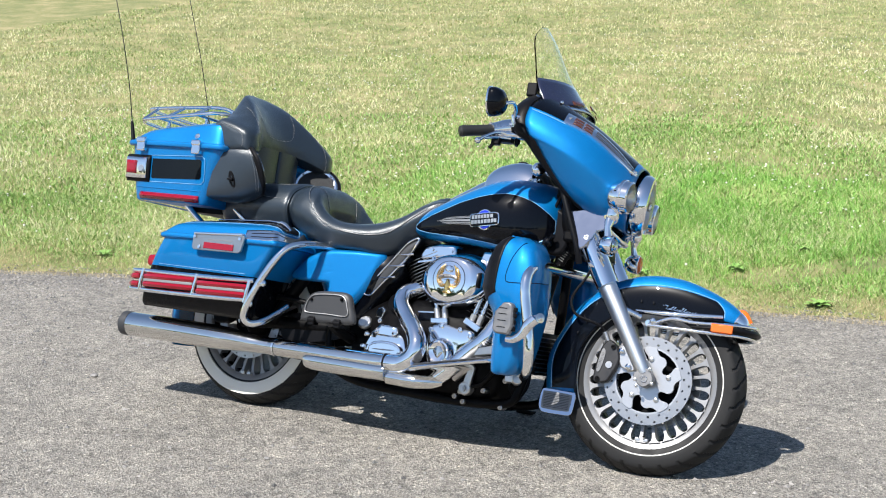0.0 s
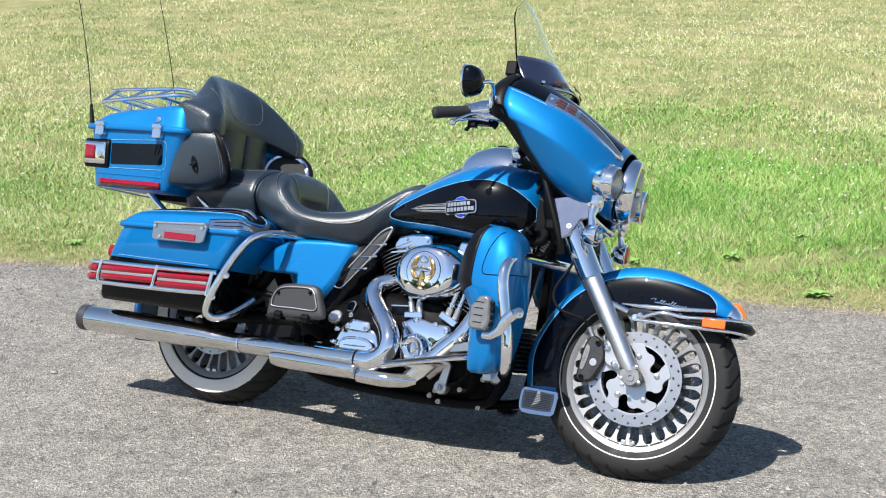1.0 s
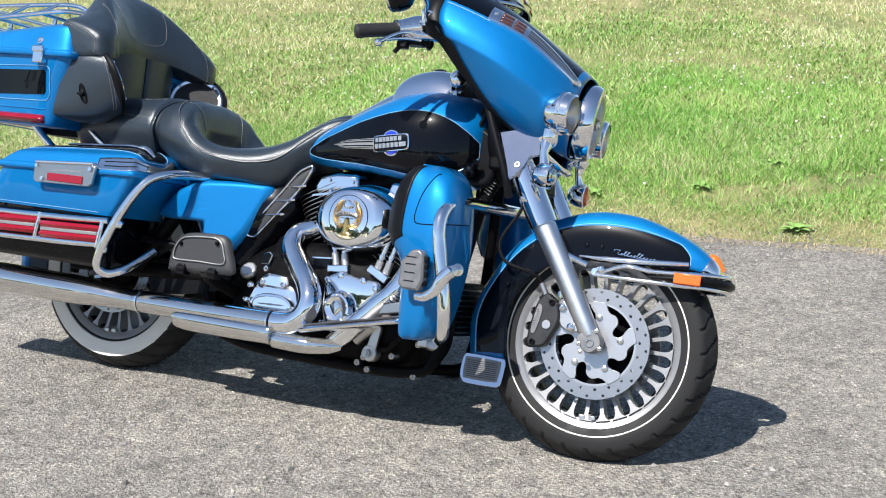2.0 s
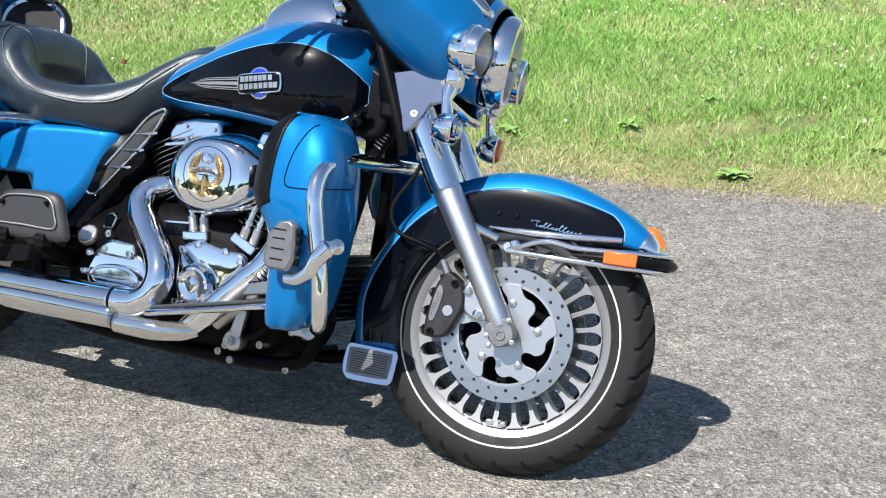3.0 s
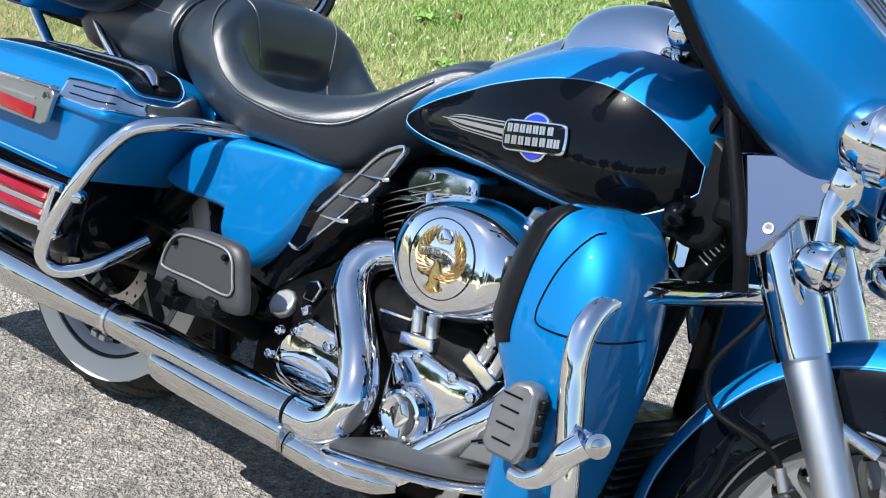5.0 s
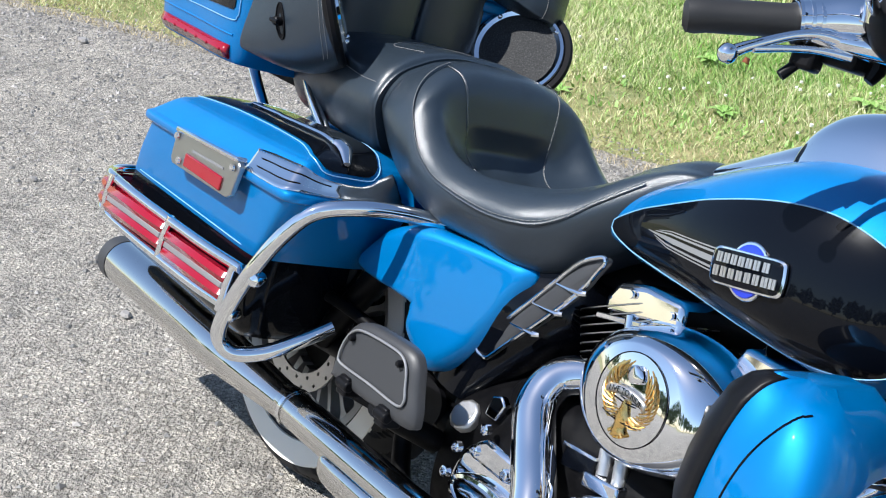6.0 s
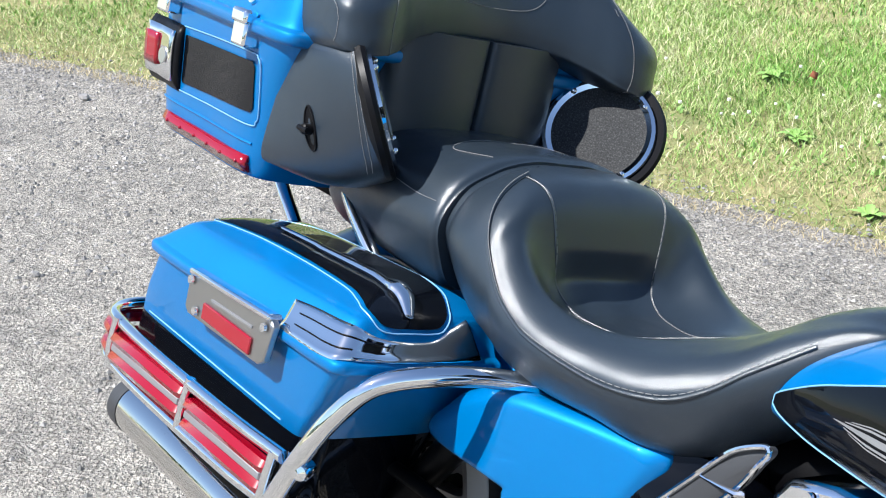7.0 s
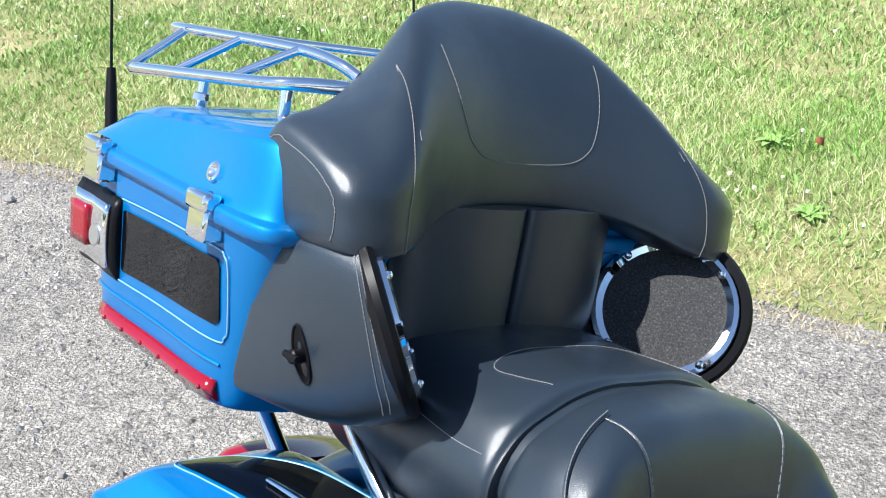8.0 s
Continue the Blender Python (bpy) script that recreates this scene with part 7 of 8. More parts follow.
LOW_SHAPE = skin([lower_ring(*r) for r in LF], 66, 80)
LOW_T = tree_of(LOW_SHAPE)
for sy in (1, -1):
    M = (lambda s: s) if sy == 1 else mirrored
    low = part("lower_fairing", M(LOW_SHAPE), BLUE, bike, "blue lower fairing pod with a glove box")
    rows = []
    for z in np.linspace(0.500, 0.726, 30):
        ring_z = crs(np.array(lower_ring(z, *[float(np.interp(z, [r[0] for r in LF], [r[c] for r in LF])) for c in (1, 2, 3)])), 120, True)
        reach = 8.0 + 20.0 * min(1.0, (z - 0.500) / 0.030)
        mid_z = np.array((0.42, -0.28, z))
        rows.append([tuple(q + 0.0035 * (q - mid_z) / np.linalg.norm(q - mid_z)) for q in (crs(ring_z, 480, True)[int(4 * k) % 480] for k in np.linspace(-10, reach, 18))])
    part("rubber_edge", M(grid(rows)), PLASTIC, low, "matt black pod edge", solid=0.004)
    seam = [(0.475, -0.36, 0.735), (0.455, -0.37, 0.712), (0.438, -0.38, 0.680), (0.425, -0.39, 0.645), (0.417, -0.39, 0.600), (0.417, -0.39, 0.580), (0.424, -0.39, 0.570), (0.445, -0.39, 0.568), (0.480, -0.38, 0.570), (0.515, -0.34, 0.576), (0.527, -0.27, 0.580)]
    seam_pts = [LOW_T.find_nearest(Vector(q)) for q in crs(np.array(seam), 70)]
    part("lid_seam", M(tube([tuple(h) for h, n, _, _ in seam_pts], 0.0016, 8)), BLACK, low, "dark seam of the glove box lid")
    bar = part("crash_bar", M(tube([(0.500, 0.0, 0.640), (0.502, -0.12, 0.640), (0.500, -0.24, 0.640), (0.498, -0.315, 0.630), (0.497, -0.356, 0.618), (0.498, -0.382, 0.592), (0.501, -0.391, 0.558), (0.507, -0.391, 0.520), (0.522, -0.390, 0.455), (0.536, -0.386, 0.385), (0.538, -0.374, 0.325), (0.516, -0.330, 0.288), (0.470, -0.255, 0.268), (0.40, -0.14, 0.250)], 0.0185, 18, 110)), CHROME, bike, "chrome engine crash bar")
    peg = part("highway_peg", M(plate([(0.405, 0.465), (0.432, 0.497), (0.455, 0.500), (0.468, 0.490), (0.474, 0.420), (0.462, 0.392), (0.415, 0.392), (0.402, 0.405)], -0.412, -0.380)), CAST, bike, "scuffed alloy highway peg on the crash bar", bevel=0.006)
    peg.matrix_basis = Matrix.Translation((0.010, -0.008 * sy, 0.002))
    for z in (0.415, 0.437, 0.459, 0.478):
        part("peg_slot", M(box(0.420, 0.450, -0.4135, -0.410, z - 0.0012, z + 0.0012)), DARK, peg)
        part("peg_pad", M(box(0.466, 0.477, -0.400, -0.384, z - 0.010, z + 0.006)), PLASTIC, peg, bevel=0.003)
    part("peg_arm", M(tube([(0.455, -0.395, 0.378), (0.482, -0.398, 0.380), (0.510, -0.398, 0.402), (0.526, -0.398, 0.432), (0.545, -0.392, 0.455)], [0.012, 0.013, 0.015, 0.018, 0.019], 16, 18)), CHROME, peg, "bent chrome peg arm")
    part("peg_clamp", M(lathe([(-0.026, 0.0), (-0.026, 0.014), (-0.006, 0.0155), (0.010, 0.0155), (0.016, 0.013), (0.016, 0)], (0.552, -0.386, 0.458), (0.75, -0.65, 0.1), 22)), CHROME, peg)
    part("peg_washer", M(lathe([(0.012, 0.012), (0.013, 0.0165), (0.018, 0.0165), (0.019, 0.010), (0.024, 0.010), (0.026, 0)], (0.552, -0.386, 0.458), (0.75, -0.65, 0.1), 22)), WORN_CHROME, peg, "rusty washer")
    part("peg_bolt", M(lathe([(0, 0.011), (-0.014, 0.011), (-0.014, 0.006), (-0.006, 0.006), (-0.006, 0)], (0.470, -0.388, 0.378), (0, 1, 0), 16)), CHROME, peg)
    # rider footboard
    fb = part("footboard", M(skin([[(x, y0, z - 0.004), (x, y0, z + 0.012), (x + 0.004, y1, z + 0.012), (x + 0.004, y1, z - 0.004)] for x, y0, y1, z in ((0.022, -0.250, -0.215, 0.238), (0.045, -0.296, -0.180, 0.243), (0.110, -0.318, -0.165, 0.257), (0.220, -0.322, -0.162, 0.280), (0.320, -0.318, -0.168, 0.302), (0.368, -0.292, -0.185, 0.314), (0.380, -0.255, -0.215, 0.318))], 40, 32)), CHROME, bike, "chrome-edged rider footboard with a rubber pad")
    fb.matrix_basis = Matrix.Translation((0.012, 0, -0.014))
    part("board_pad", M(skin([[(x, y0, z), (x, y0, z + 0.009), (x, y1, z + 0.009), (x, y1, z)] for x, y0, y1, z in ((0.040, -0.270, -0.205, 0.252), (0.075, -0.298, -0.178, 0.260), (0.22, -0.310, -0.170, 0.291), (0.32, -0.305, -0.175, 0.313), (0.360, -0.28, -0.20, 0.323))], 24, 28)), GREY_PLASTIC, fb, "grey rubber pad")
    part("board_mount", M(cat(lathe([(-0.012, 0.0), (-0.012, 0.022), (0.0, 0.026), (0.02, 0.026), (0.02, 0.0)], (0.203, -0.165, 0.203), (0, 1, 0), 20), plate([(0.19, 0.208), (0.222, 0.208), (0.235, 0.282), (0.21, 0.282)], -0.176, -0.160))), ALLOY, fb, bevel=0.003)
    part("mount_bolt", M(lathe([(0, 0.012), (-0.010, 0.012), (-0.010, 0.007), (-0.014, 0.007), (-0.014, 0)], (0.199, -0.178, 0.202), (0, 1, 0), 16)), STEEL, fb)
    # passenger board, folded up
    fl = [(-0.458, 0.352), (-0.450, 0.408), (-0.428, 0.444), (-0.392, 0.460), (-0.330, 0.466), (-0.275, 0.466), (-0.250, 0.450), (-0.236, 0.415), (-0.222, 0.376), (-0.226, 0.356), (-0.270, 0.349), (-0.440, 0.344)]
    pb = part("passenger_board", M(puffed(fl, -0.262, -0.274, 80, 10, (-0.335, 0.405), 5.0, -0.250)), GREY_PLASTIC, bike, "dark grey folded passenger footboard")
    P = crs(np.array([(-0.434, 0.388), (-0.428, 0.418), (-0.410, 0.440), (-0.380, 0.449), (-0.320, 0.454), (-0.282, 0.453), (-0.263, 0.440), (-0.252, 0.412), (-0.246, 0.392), (-0.262, 0.380), (-0.340, 0.380), (-0.420, 0.378)]), 80, True)
    part("board_trim", M(tube([(x, -0.2775, z) for x, z in P] + [(P[0][0], -0.2775, P[0][1])], 0.0022, 8)), WHEEL, pb, "pale trim line")
    for x, z in ((-0.412, 0.427), (-0.280, 0.440)):
        part("board_stud", M(lathe([(0, 0.006), (-0.006, 0.006), (-0.009, 0.004), (-0.009, 0)], (x, -0.275, z), (0, 1, 0), 12)), PLASTIC, pb)
    for x in (-0.400, -0.287):
        part("board_hinge", M(cat(rod((x - 0.016, -0.276, 0.352), (x + 0.016, -0.276, 0.352), 0.010, 12), box(x - 0.013, x + 0.013, -0.281, -0.245, 0.334, 0.366))), PLASTIC, pb, bevel=0.003)
    part("board_bracket", M(tube([(-0.32, -0.262, 0.353), (-0.32, -0.22, 0.33), (-0.30, -0.14, 0.30)], 0.020, 12, 10)), DARK, pb)
part("brake_pedal", plate([(0.270, 0.305), (0.288, 0.338), (0.355, 0.355), (0.370, 0.338), (0.360, 0.323)], -0.255, -0.19), STEEL, bike, "ribbed brake pedal pad", bevel=0.004)
for k in range(6):
    part("pedal_rib", rod((0.288 + 0.013 * k, -0.253, 0.339 + 0.003 * k), (0.288 + 0.013 * k, -0.192, 0.339 + 0.003 * k), 0.0022, 6), PLASTIC, bike)
part("pedal_arm", tube([(0.315, -0.22, 0.330), (0.33, -0.19, 0.28), (0.28, -0.17, 0.215), (0.23, -0.16, 0.20)], 0.009, 10, 16), DARK, bike)
part("crash_bar_clamp", cat(lathe([(-0.02, 0.0), (-0.02, 0.018), (0.02, 0.018), (0.02, 0)], (0.425, -0.20, 0.246), (0.5, -0.8, 0.2), 16), box(0.385, 0.43, -0.215, -0.19, 0.235, 0.262)), ALLOY, bike, bevel=0.003)
for x, y, z in ((0.17, -0.15, 0.155), (0.205, -0.15, 0.140), (0.33, -0.13, 0.150), (0.345, -0.13, 0.140), (0.285, -0.16, 0.19), (0.37, -0.17, 0.235), (0.20, -0.17, 0.175)):
    part("frame_bolt", lathe([(0.03, 0.009), (-0.008, 0.009), (-0.010, 0.005), (-0.006, 0.0)], (x, y, z), (0, 1, 0), 12, True), STEEL, bike)
part("oil_cooler", box(0.405, 0.455, -0.14, 0.14, 0.27, 0.42), DARK, bike, bevel=0.008)
for k in range(9):
    part("cooler_fin", box(0.452, 0.463, -0.13, 0.13, 0.28 + 0.015 * k, 0.284 + 0.015 * k), STEEL, bike)
part("side_stand", tube([(0.10, 0.13, 0.15), (0.14, 0.22, 0.12), (0.20, 0.385, 0.130)], [0.014, 0.013, 0.012], 12, 12), DARK, bike, "black side stand")
part("stand_foot", box(0.175, 0.235, 0.36, 0.42, 0.106, 0.121), DARK, bike, bevel=0.003)
for sy in (-1, 1):
    part("bag_frame", tube([(-0.42, 0.16 * sy, 0.40), (-0.60, 0.185 * sy, 0.42), (-0.90, 0.195 * sy, 0.40), (-1.12, 0.19 * sy, 0.38)], 0.011, 10, 20), DARK, bike)
    part("shock_absorber", tube([(-0.50, 0.155 * sy, 0.56), (-0.66, 0.155 * sy, 0.33)], 0.024, 14), DARK, bike, "black rear shock")
    part("belt_guard", plate([(-0.60, 0.26), (-0.35, 0.30), (-0.35, 0.38), (-0.60, 0.36)], sy * 0.125, sy * 0.135, 30), PLASTIC, bike)
part("rear_caliper", plate([(-0.97, 0.30), (-0.94, 0.40), (-0.88, 0.44), (-0.86, 0.38), (-0.90, 0.30)], -0.125, -0.075, 30), DARK, bike, bevel=0.006)
# cables round the neck
for k, (y, x) in enumerate(((-0.10, 0.40), (-0.12, 0.42), (0.10, 0.40), (0.05, 0.38))):
    part("control_cable", tube([(0.36, y * 1.6, 1.05), (x + 0.04, y, 0.95), (x + 0.02, y * 0.9, 0.86), (x - 0.02, y * 0.7, 0.76), (x - 0.02, y * 0.6, 0.62)], 0.006, 8, 24), PLASTIC, bike)
part("neck_cover", plate([(0.385, 0.86), (0.47, 0.85), (0.505, 0.765), (0.48, 0.70), (0.42, 0.705), (0.40, 0.78)], -0.105, 0.105, 30), PLASTIC, bike, "black neck cover", bevel=0.01)
part("neck_lug", cat(ball((0.435, -0.12, 0.735), 0.022), rod((0.42, -0.11, 0.715), (0.46, -0.14, 0.76), 0.010)), BLACK, bike)

# ---- tank console, badges ----
con = [(-0.075, 0.020, 0.842, 0.80), (-0.04, 0.040, 0.866, 0.815), (0.03, 0.055, 0.902, 0.84), (0.10, 0.066, 0.938, 0.87), (0.135, 0.070, 0.954, 0.88)]
part("tank_console", skin([[(x, -w, zb + 0.03), (x, -0.7 * w, z - 0.004), (x, 0, z), (x, 0.7 * w, z - 0.004), (x, w, zb + 0.03), (x, 0, zb)] for x, w, z, zb in con], 26, 36), CHROME, bike, "chrome tank console")
cowl = [(0.136, 0.076, 0.966, 0.89), (0.142, 0.088, 0.982, 0.885), (0.18, 0.098, 1.005, 0.88), (0.25, 0.104, 1.020, 0.875), (0.31, 0.104, 1.013, 0.87), (0.355, 0.100, 0.984, 0.865), (0.39, 0.090, 0.935, 0.86)]
part("console_cowl", skin([[(x, -w, zb), (x, -0.96 * w, zb + 0.6 * (z - zb)), (x, -0.6 * w, z - 0.006), (x, 0, z), (x, 0.6 * w, z - 0.006), (x, 0.96 * w, zb + 0.6 * (z - zb)), (x, w, zb), (x, 0, zb - 0.01)] for x, w, z, zb in cowl], 34, 44), CHROME, bike, "chrome dash cowl")
part("ignition_switch", lathe([(0, 0.022), (0.016, 0.020), (0.020, 0.012), (0.020, 0)], (0.25, -0.02, 1.008), (0, 0, 1), 20), PLASTIC, bike)
part("fork_lock_ball", cat(ball((0.345, -0.112, 0.982), 0.024, 0.022, 0.026), rod((0.345, -0.11, 0.975), (0.38, -0.08, 1.01), 0.014)), CHROME, bike, "chrome steering cover", steered=True)


def on_tank(x, z, lift):
    return tank_at(i_of(x), phi_of(x, z), lift)


for sy in (1, -1):
    M = (lambda s: s) if sy == 1 else mirrored
    bc, ba = np.array((0.219, 0.787)), radians(8.5)
    u, v = np.array((math.cos(ba), math.sin(ba))), np.array((-math.sin(ba), math.cos(ba)))
    spread = lambda pts, lift: [on_tank(*(bc + p * u + q * v), lift) for p, q in pts]

    def pad(outline, n, h0, h1):
        P = crs(np.array(outline), n, True) if n else np.array(outline)
        rows = [spread(P, h0), spread(P, h1), spread(P * 0.96, h1 + 0.0012), spread(P * 0.5, h1 + 0.0013)]
        return grid(rows, True, True)

    disc = part("badge_disc", M(pad([(0.033 * math.cos(t), 0.036 * math.sin(t)) for t in ring_angles(40)], 0, 0.001, 0.004)), CHROME, tank, "tank badge with a blue enamel disc")
    part("badge_enamel", M(pad([(0.029 * math.cos(t), 0.032 * math.sin(t)) for t in ring_angles(40)], 0, 0.005, 0.0056)), BADGE_BLUE, disc)
    plate_o = [(-0.058, 0.010), (-0.052, 0.021), (-0.02, 0.0225), (0.02, 0.0225), (0.052, 0.021), (0.058, 0.010), (0.058, -0.010), (0.052, -0.021), (0.02, -0.0225), (-0.02, -0.0225), (-0.052, -0.021), (-0.058, -0.010)]
    bar = part("badge_bar", M(pad(plate_o, 48, 0.004, 0.0078)), CHROME, disc)
    part("badge_field", M(pad([(p * 0.94, q * 0.88) for p, q in plate_o], 48, 0.0088, 0.0092)), BLACK, bar)
    # the maker's name becomes plain raised bars
    for row_z, ws in ((0.0095, (-0.042, -0.030, -0.018, -0.006, 0.006, 0.018, 0.032)), (-0.0065, (-0.044, -0.031, -0.018, -0.005, 0.008, 0.021, 0.034, 0.045))):
        for w in ws:
            part("badge_stroke", M(cat(*[grid([spread([(w + a - 0.0022, row_z - 0.0058), (w + a + 0.0022, row_z - 0.0058), (w + a + 0.0022, row_z + 0.0058), (w + a - 0.0022, row_z + 0.0058)], h) for h in (0.0098, 0.0122)], True, True) for a in (-0.0026, 0.0026)])), ALLOY, bar)
    # tapering stripes ahead of the badge
    for off, w0 in ((0.0, 0.0040), (0.0098, 0.0016), (-0.0098, 0.0016), (0.0145, 0.0010), (-0.0145, 0.0010)):
        P = [(x, np.interp(x, [0.0, 0.165], [0.770, 0.781])) for x in np.linspace(0.004 + 1.8 * abs(off), 0.165, 20)]
        k = lambda x: np.interp(x, [0.0, 0.06, 0.165], [0.05, 0.75, 1.0])
        rows = [[on_tank(x, z + off * k(x) - w0 * k(x), 0.0024), on_tank(x, z + off * k(x) + w0 * k(x), 0.0024)] for x, z in P]
        part("tank_stripe", M(grid(rows)), WHEEL, tank, "silver stripe running to the badge")

# ---- lawn, gravel and weeds ----
rng = np.random.default_rng(11)


def blades(name, x, y, z, high, wide, lean, material, label, category):
    """Many bent blades of grass, two faces each, in one mesh."""
    n = len(x)
    a = rng.uniform(0, 2 * np.pi, n)
    b = rng.uniform(0, 2 * np.pi, n)
    ux, uy = np.cos(a) * wide, np.sin(a) * wide
    lx, ly = np.cos(b) * lean, np.sin(b) * lean
    V = np.empty((n, 5, 3))
    V[:, 0] = np.c_[x - ux, y - uy, z]
    V[:, 1] = np.c_[x + ux, y + uy, z]
    V[:, 2] = np.c_[x + 0.8 * ux + 0.35 * lx, y + 0.8 * uy + 0.35 * ly, z + 0.6 * high]
    V[:, 3] = np.c_[x - 0.8 * ux + 0.35 * lx, y - 0.8 * uy + 0.35 * ly, z + 0.6 * high]
    V[:, 4] = np.c_[x + lx, y + ly, z + high]
    base = 5 * np.arange(n)[:, None]
    loops = np.concatenate([base + (0, 1, 2, 3), base + (3, 2, 4)], 1).ravel()
    me = bpy.data.meshes.new(name)
    me.vertices.add(5 * n)
    me.vertices.foreach_set("co", V.ravel())
    me.loops.add(len(loops))
    me.loops.foreach_set("vertex_index", loops.astype(np.int32))
    me.polygons.add(2 * n)
    start = (7 * np.arange(n)[:, None] + (0, 4)).ravel()
    me.polygons.foreach_set("loop_start", start.astype(np.int32))
    me.polygons.foreach_set("loop_total", np.tile([4, 3], n).astype(np.int32))
    me.update(calc_edges=True)
    me.materials.append(material)
    return tagged(new(name, me), label, category, kind="stuff")


def scatter(n, x0, x1, d0, d1, power=1.0):
    x = rng.uniform(x0, x1, n)
    d = d0 + (d1 - d0) * rng.uniform(0, 1, n) ** power
    y = edge_y(x) + d
    return x, y, lawn_z(x, y), d


def clumpy(x, y, scale, keep):
    """Keeps more where a slow wave pattern is high, so that the sward is uneven."""
    w = np.sin(x * scale + 1.7 * np.sin(y * scale * 0.7)) + np.sin(y * scale * 1.3 + 1.3 * np.sin(x * scale * 0.8) + 2.0)
    return rng.uniform(-2, 2, len(x)) < w + keep


def sward(name, bands, material, label):
    parts_ = []
    for n, x0, x1, d0, d1, h, w in bands:
        x, y, z, d = scatter(n, x0, x1, d0, d1)
        thin = np.clip(0.22 + d * 1.3, 0.10, 1.0)
        bare = (np.sin(5.1 * x + 2.2 * np.sin(3.3 * y)) + np.sin(6.3 * y + 1.4 * np.sin(4.1 * x)) > 1.15) & (d < 0.9)
        k = clumpy(x, y, 5.0, 1.7) & (rng.uniform(0, 1, n) < np.where(bare, 0.18, thin))
        x, y, z, thin = x[k], y[k], z[k], thin[k]
        m = len(x)
        parts_.append((x, y, z, h * rng.uniform(0.35, 1.45, m) * (0.45 + 0.55 * thin), w * rng.uniform(0.7, 1.4, m), h * rng.uniform(0.3, 1.7, m)))
    blades(name, *(np.concatenate(q) for q in zip(*parts_)), material, label, "grass")


sward("grass", ((228000, -5.6, 3.0, -0.03, 1.6, 0.032, 0.0012), (150000, -7.5, 3.4, 1.2, 4.5, 0.030, 0.0018), (45000, -9.5, 3.8, 4.0, 9.0, 0.028, 0.0023)), GRASS, "mown green summer grass with a little straw")
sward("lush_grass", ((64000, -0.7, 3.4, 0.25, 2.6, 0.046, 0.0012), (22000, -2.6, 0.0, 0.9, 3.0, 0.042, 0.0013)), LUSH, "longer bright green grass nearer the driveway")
sward("dry_grass", ((40000, -6.5, 3.2, 0.2, 2.5, 0.026, 0.0014), (112000, -9.5, 3.8, 3.6, 9.0, 0.025, 0.0022), (85000, -11.5, 4.4, 8.5, 16.0, 0.026, 0.0034)), GRASS_DRY, "sun-dried pale grass higher up the lawn")

# dry straw and grass cuttings along the asphalt's edge
x, y, z, d = scatter(42000, -6.5, 3.0, -0.10, 0.75, 1.3)
k = rng.uniform(0, 1, len(x)) < np.clip(1.0 - abs(d - 0.14) * 1.7, 0.08, 1)
x, y, d = x[k], y[k], d[k]
blades("dry_straw", x, y, np.where(d > 0, lawn_z(x, y), 0.002), rng.uniform(0.004, 0.03, len(x)), rng.uniform(0.0007, 0.0014, len(x)), rng.uniform(0.012, 0.040, len(x)), STRAW, "dry straw lying along the driveway's edge", "straw")

# broad clover and weed leaves in patches
x, y, z, d = scatter(60000, -6.5, 3.3, 0.25, 5.0)
k = clumpy(x, y, 2.3, -0.5)
x, y, z = x[k], y[k], z[k]
blades("clover_leaves", x, y, z + 0.012, rng.uniform(0.008, 0.03, len(x)), rng.uniform(0.003, 0.007, len(x)), rng.uniform(0.008, 0.022, len(x)), WEED, "low green clover and weed leaves in the lawn", "clover")

x, y, z, d = scatter(4200, -7.5, 3.4, 0.4, 11.0)
k = clumpy(x, y, 2.0, -0.6)
V, F = [], []
for px_, py_, pz_ in zip(x[k], y[k], z[k]):
    v, f = ball((px_, py_, pz_ + rng.uniform(0.03, 0.06)), rng.uniform(0.005, 0.009), n=6)
    o = len(V)
    V += v
    F += [tuple(i + o for i in q) for q in f]
tagged(part("clover_flowers", (V, F), CLOVER), "small white clover heads in the lawn", "clover", kind="stuff")


def stones(name, x, y, z, r, label):
    """Angular loose stones, each an uneven six-pointed lump."""
    V, F = [], []
    for a, b, c, q in zip(x, y, z, r):
        o = len(V)
        s = q * rng.uniform(0.6, 1.3, (6, 1))
        dirs = np.array([(1, 0, 0.1), (0, 1, 0.1), (-1, 0, 0.1), (0, -1, 0.1), (0, 0, 0.75), (0, 0, -0.3)]) * s
        t = rng.uniform(0, 6.28)
        for u, v, w in dirs:
            V.append((a + u * math.cos(t) - v * math.sin(t), b + u * math.sin(t) + v * math.cos(t), c + w))
        F += [(o + i, o + (i + 1) % 4, o + 4) for i in range(4)] + [(o + (i + 1) % 4, o + i, o + 5) for i in range(4)]
    return tagged(part(name, (V, F), GRAVEL, smooth=5), label, "gravel", kind="stuff")


x = rng.uniform(-7, 3, 9000)
d = -np.abs(rng.normal(0, 0.30, 9000)) + 0.10
stones("edge_gravel", x, edge_y(x) + d, np.where(d > 0, lawn_z(x, edge_y(x) + d), 0.001), 0.0035 + 0.007 * rng.uniform(0, 1, 9000) ** 3, "loose gravel along the driveway's edge")
x, y = rng.uniform(-6, 2.6, 62000), rng.uniform(-2.2, 2.2, 62000)
k = (y < edge_y(x) - 0.1)
far = np.clip((-1.2 - x[k]) / 2.0, 0.12, 1.0)
sel = rng.uniform(0, 1, k.sum()) < far
stones("loose_grit", x[k][sel], y[k][sel], np.full(sel.sum(), 0.0005), 0.0022 + 0.010 * rng.uniform(0, 1, sel.sum()) ** 3.2, "fine loose grit on the asphalt")

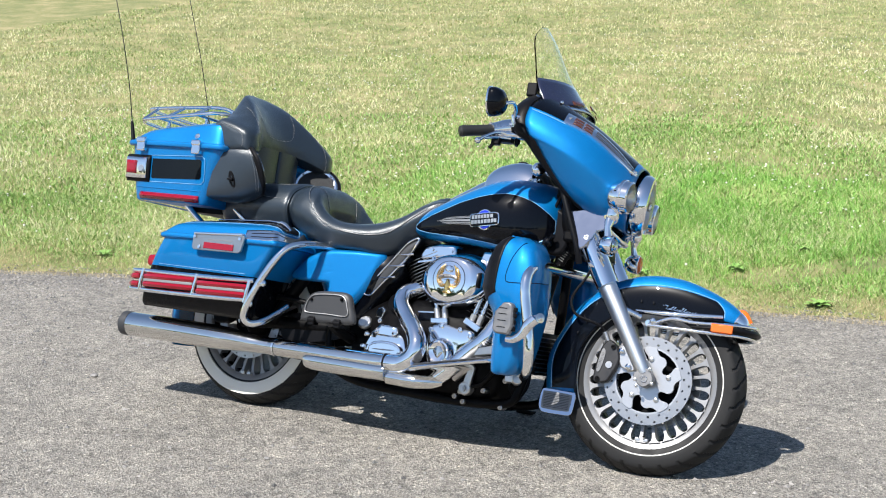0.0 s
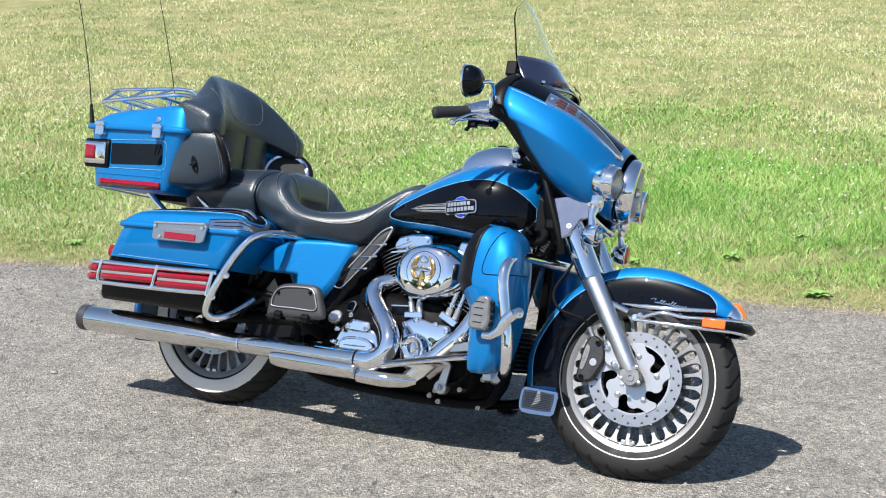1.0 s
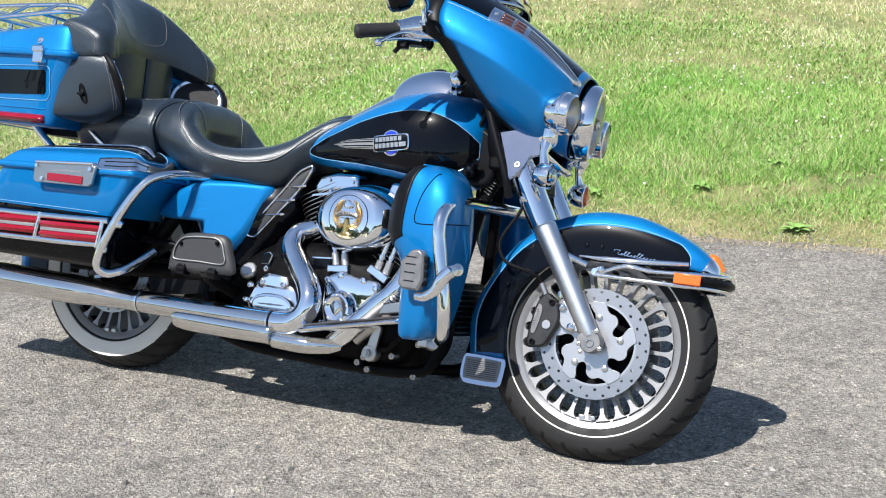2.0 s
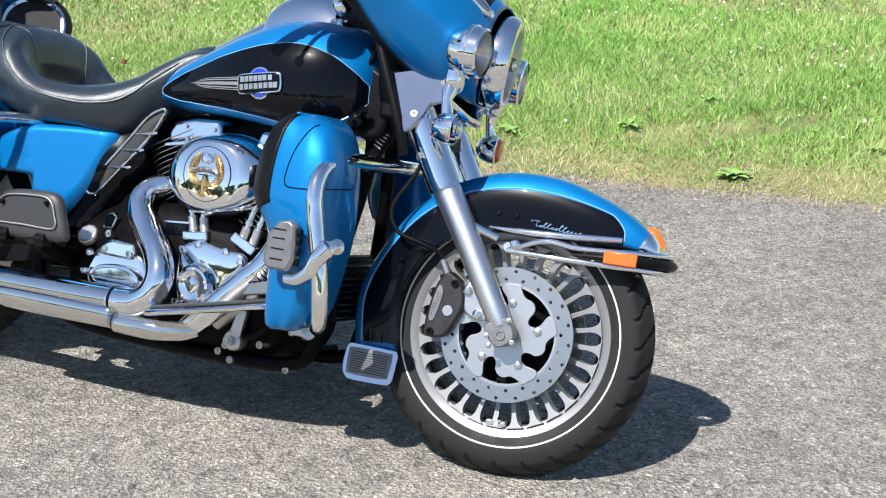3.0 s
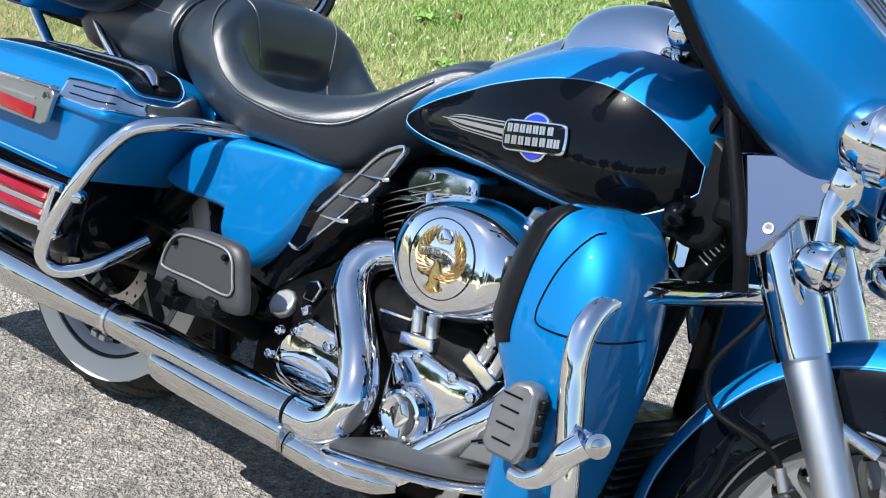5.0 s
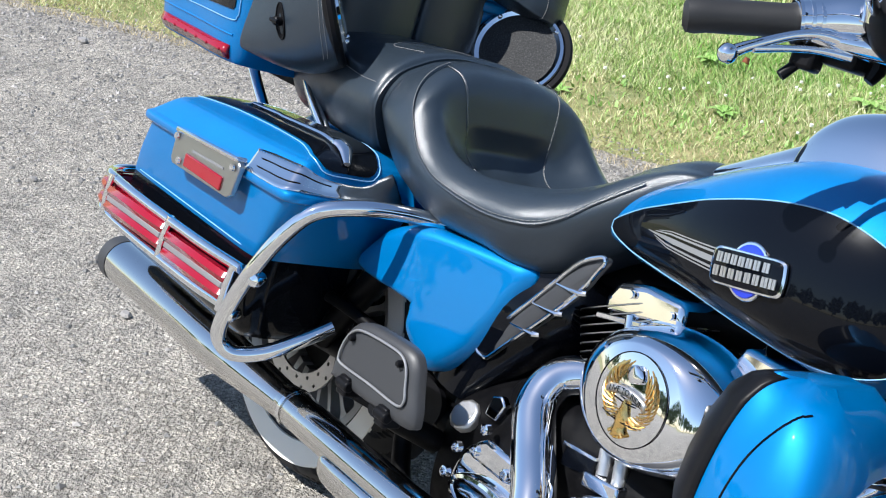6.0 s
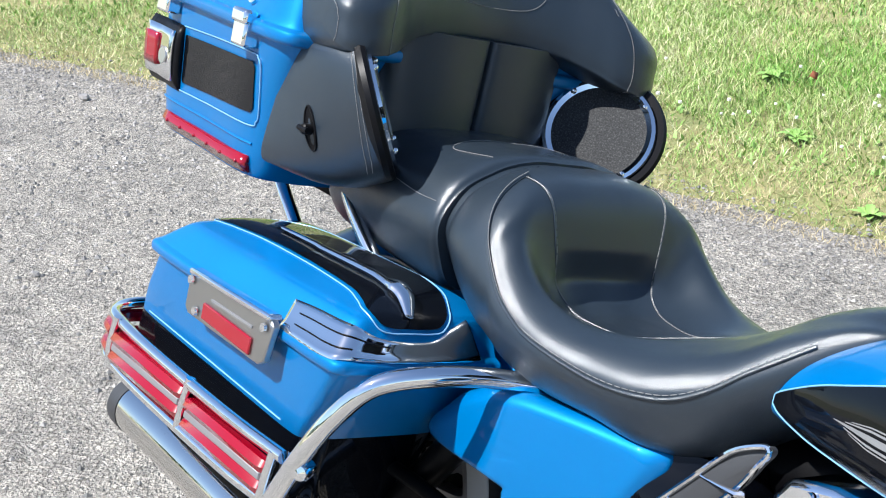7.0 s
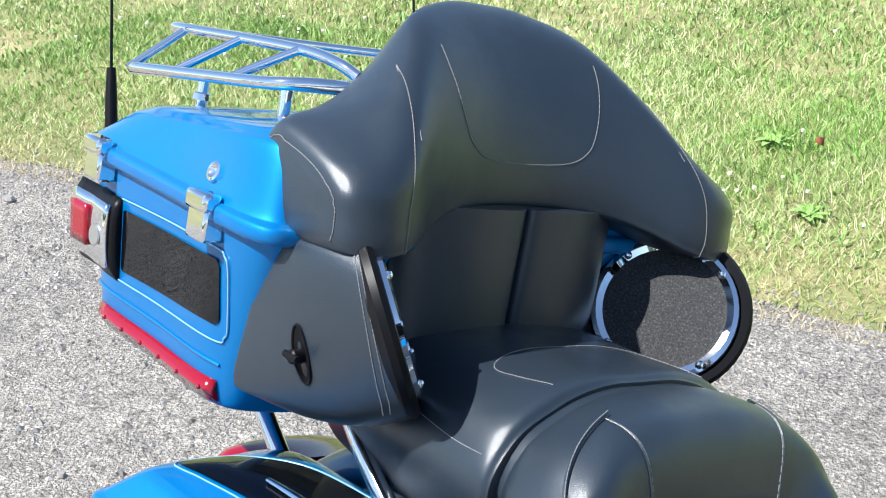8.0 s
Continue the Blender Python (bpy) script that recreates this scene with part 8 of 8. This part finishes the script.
for i, (a, b, q) in enumerate(((-2.64, 0.08, 0.016), (-1.62, -0.05, 0.018), (-4.17, 0.82, 0.028), (-2.31, 0.19, 0.014), (-0.35, -0.53, 0.012), (0.33, -0.72, 0.010))):
    v, f = ball((a, b, q * 0.35), q, q * 0.7, q * 0.55, 8)
    v = [(p[0] + q * 0.25 * noise.noise((p[0] * 90, p[1] * 90, i)), p[1] + q * 0.25 * noise.noise((p[1] * 90, p[2] * 90, i)), p[2]) for p in v]
    tagged(part("pebble", (v, f), GRAVEL, smooth=10), "small dark pebble lying on the asphalt", "pebble", "pebbles on the driveway")


def rosette(place, size, leaves, seed):
    """A flat weed: broad leaves from one crown."""
    r = np.random.default_rng(seed)
    top = new("weed")
    top.location = place
    tagged(top, "broad-leaved green weed at the driveway's edge", "weed", "weeds along the edge")
    for k in range(leaves):
        a = 2 * math.pi * (k + r.uniform(-0.3, 0.3)) / leaves
        L, w, up = size * r.uniform(0.6, 1.1), size * r.uniform(0.16, 0.26), r.uniform(0.25, 0.8)
        rows = []
        for t in np.linspace(0.02, 1, 8):
            h = size * (up * t - 0.75 * up * t * t) * 1.2 + 0.004
            half = w * math.sin(math.pi * min(1, t ** 0.8 * 0.97 + 0.02)) ** 0.8
            c, s = math.cos(a), math.sin(a)
            rows.append([(L * t * c - q * half * s, L * t * s + q * half * c, h - 0.25 * half * (1 - abs(q))) for q in (-1, -0.5, 0, 0.5, 1)])
        part("leaf", grid(rows), WEED, top)
    return top


for x, dd, size, n, seed in ((0.745, 0.13, 0.080, 11, 1), (-0.60, 0.28, 0.07, 9, 2), (-1.55, 0.12, 0.06, 8, 3), (1.75, 0.15, 0.07, 9, 4), (-2.6, 0.35, 0.06, 8, 5), (0.2, 0.55, 0.08, 9, 6), (-1.30, 0.42, 0.085, 10, 7), (-1.42, 0.55, 0.075, 9, 8), (-1.15, 0.62, 0.08, 10, 9), (-0.25, 0.40, 0.07, 8, 10), (-2.05, 0.50, 0.07, 9, 11), (-1.75, 0.85, 0.08, 9, 12), (-0.85, 0.75, 0.075, 9, 13), (1.25, 0.50, 0.07, 9, 14), (-3.3, 0.30, 0.07, 8, 15), (-4.1, 0.25, 0.07, 9, 16), (0.45, 0.95, 0.08, 9, 17), (-2.45, 0.95, 0.08, 10, 18)):
    y = float(edge_y(x)) + dd
    rosette((x, y, float(lawn_z(x, y)) + 0.004 if dd > 0 else 0.003), size, n, seed)
lz = lambda x, y: float(lawn_z(x, y))
tagged(part("dead_leaf", ([(-2.26 + a, 2.72 + b, lz(-2.26, 2.72) + 0.055 + c) for a, b, c in ((-0.02, 0, 0), (0, -0.012, 0.012), (0.026, -0.006, 0.004), (0.012, 0.016, 0.022), (-0.012, 0.014, 0.016), (0, 0, 0.03))], [(0, 1, 5), (1, 2, 5), (2, 3, 5), (3, 4, 5), (4, 0, 5)]), DEAD, solid=0.001), "curled brown dead leaf caught in the grass", "leaf")

# ---- trees beyond the driveway, seen in the paint and chrome ----
def tree(place, tall, wide, seed):
    """A trunk with limbs and a crown of leaf clumps."""
    r = np.random.default_rng(seed)
    top = new("tree")
    top.location = place
    tagged(top, "leafy green tree standing across the driveway", "tree", "trees across the driveway")
    limbs = [tube([(0, 0, 0), (0.1, 0.05, tall * 0.3), (0, 0.1, tall * 0.7)], [0.035 * tall, 0.025 * tall, 0.008 * tall], 8, 10)]
    for k in range(9):
        a, h = r.uniform(0, 6.28), tall * r.uniform(0.25, 0.6)
        q = np.array((math.cos(a), math.sin(a), 0.5)) * wide * r.uniform(0.35, 0.6)
        limbs.append(tube([(0, 0, h), np.array((0, 0, h)) + 0.5 * q, np.array((0, 0, h)) + q + (0, 0, 0.1 * tall)], [0.010 * tall, 0.003 * tall], 6, 6))
    part("trunk", cat(*limbs), BARK, top)
    n = 2600
    d = r.normal(0, 1, (n, 3))
    d /= np.linalg.norm(d, axis=1)[:, None]
    lump = 1 + 0.28 * np.sin(3 * d[:, 0] + seed) * np.sin(4 * d[:, 1] + 2) + 0.18 * np.sin(7 * d[:, 2] + 5 * d[:, 0])
    c = d * (r.uniform(0.45, 1, n) ** 0.5 * lump)[:, None] * (wide * 0.5, wide * 0.5, tall * 0.38) + (0, 0, tall * 0.60)
    V, F = [], []
    for p in c:
        u, v = r.normal(0, 1, 3), r.normal(0, 1, 3)
        s = 0.040 * tall * r.uniform(0.6, 1.3)
        u, v = s * u / np.linalg.norm(u), s * v / np.linalg.norm(v)
        o = len(V)
        V += [tuple(p - u), tuple(p + v * 0.6), tuple(p + u), tuple(p - v * 0.6)]
        F.append((o, o + 1, o + 2, o + 3))
    part("crown", (V, F), TREE, top)


rt = np.random.default_rng(8)
for k in range(18):
    x = -75 + 8.2 * k + rt.uniform(-1.2, 1.2)
    tree((x, -62 + rt.uniform(-5, 5), 0), rt.uniform(8.0, 11.5), rt.uniform(7.0, 10), 20 + k)
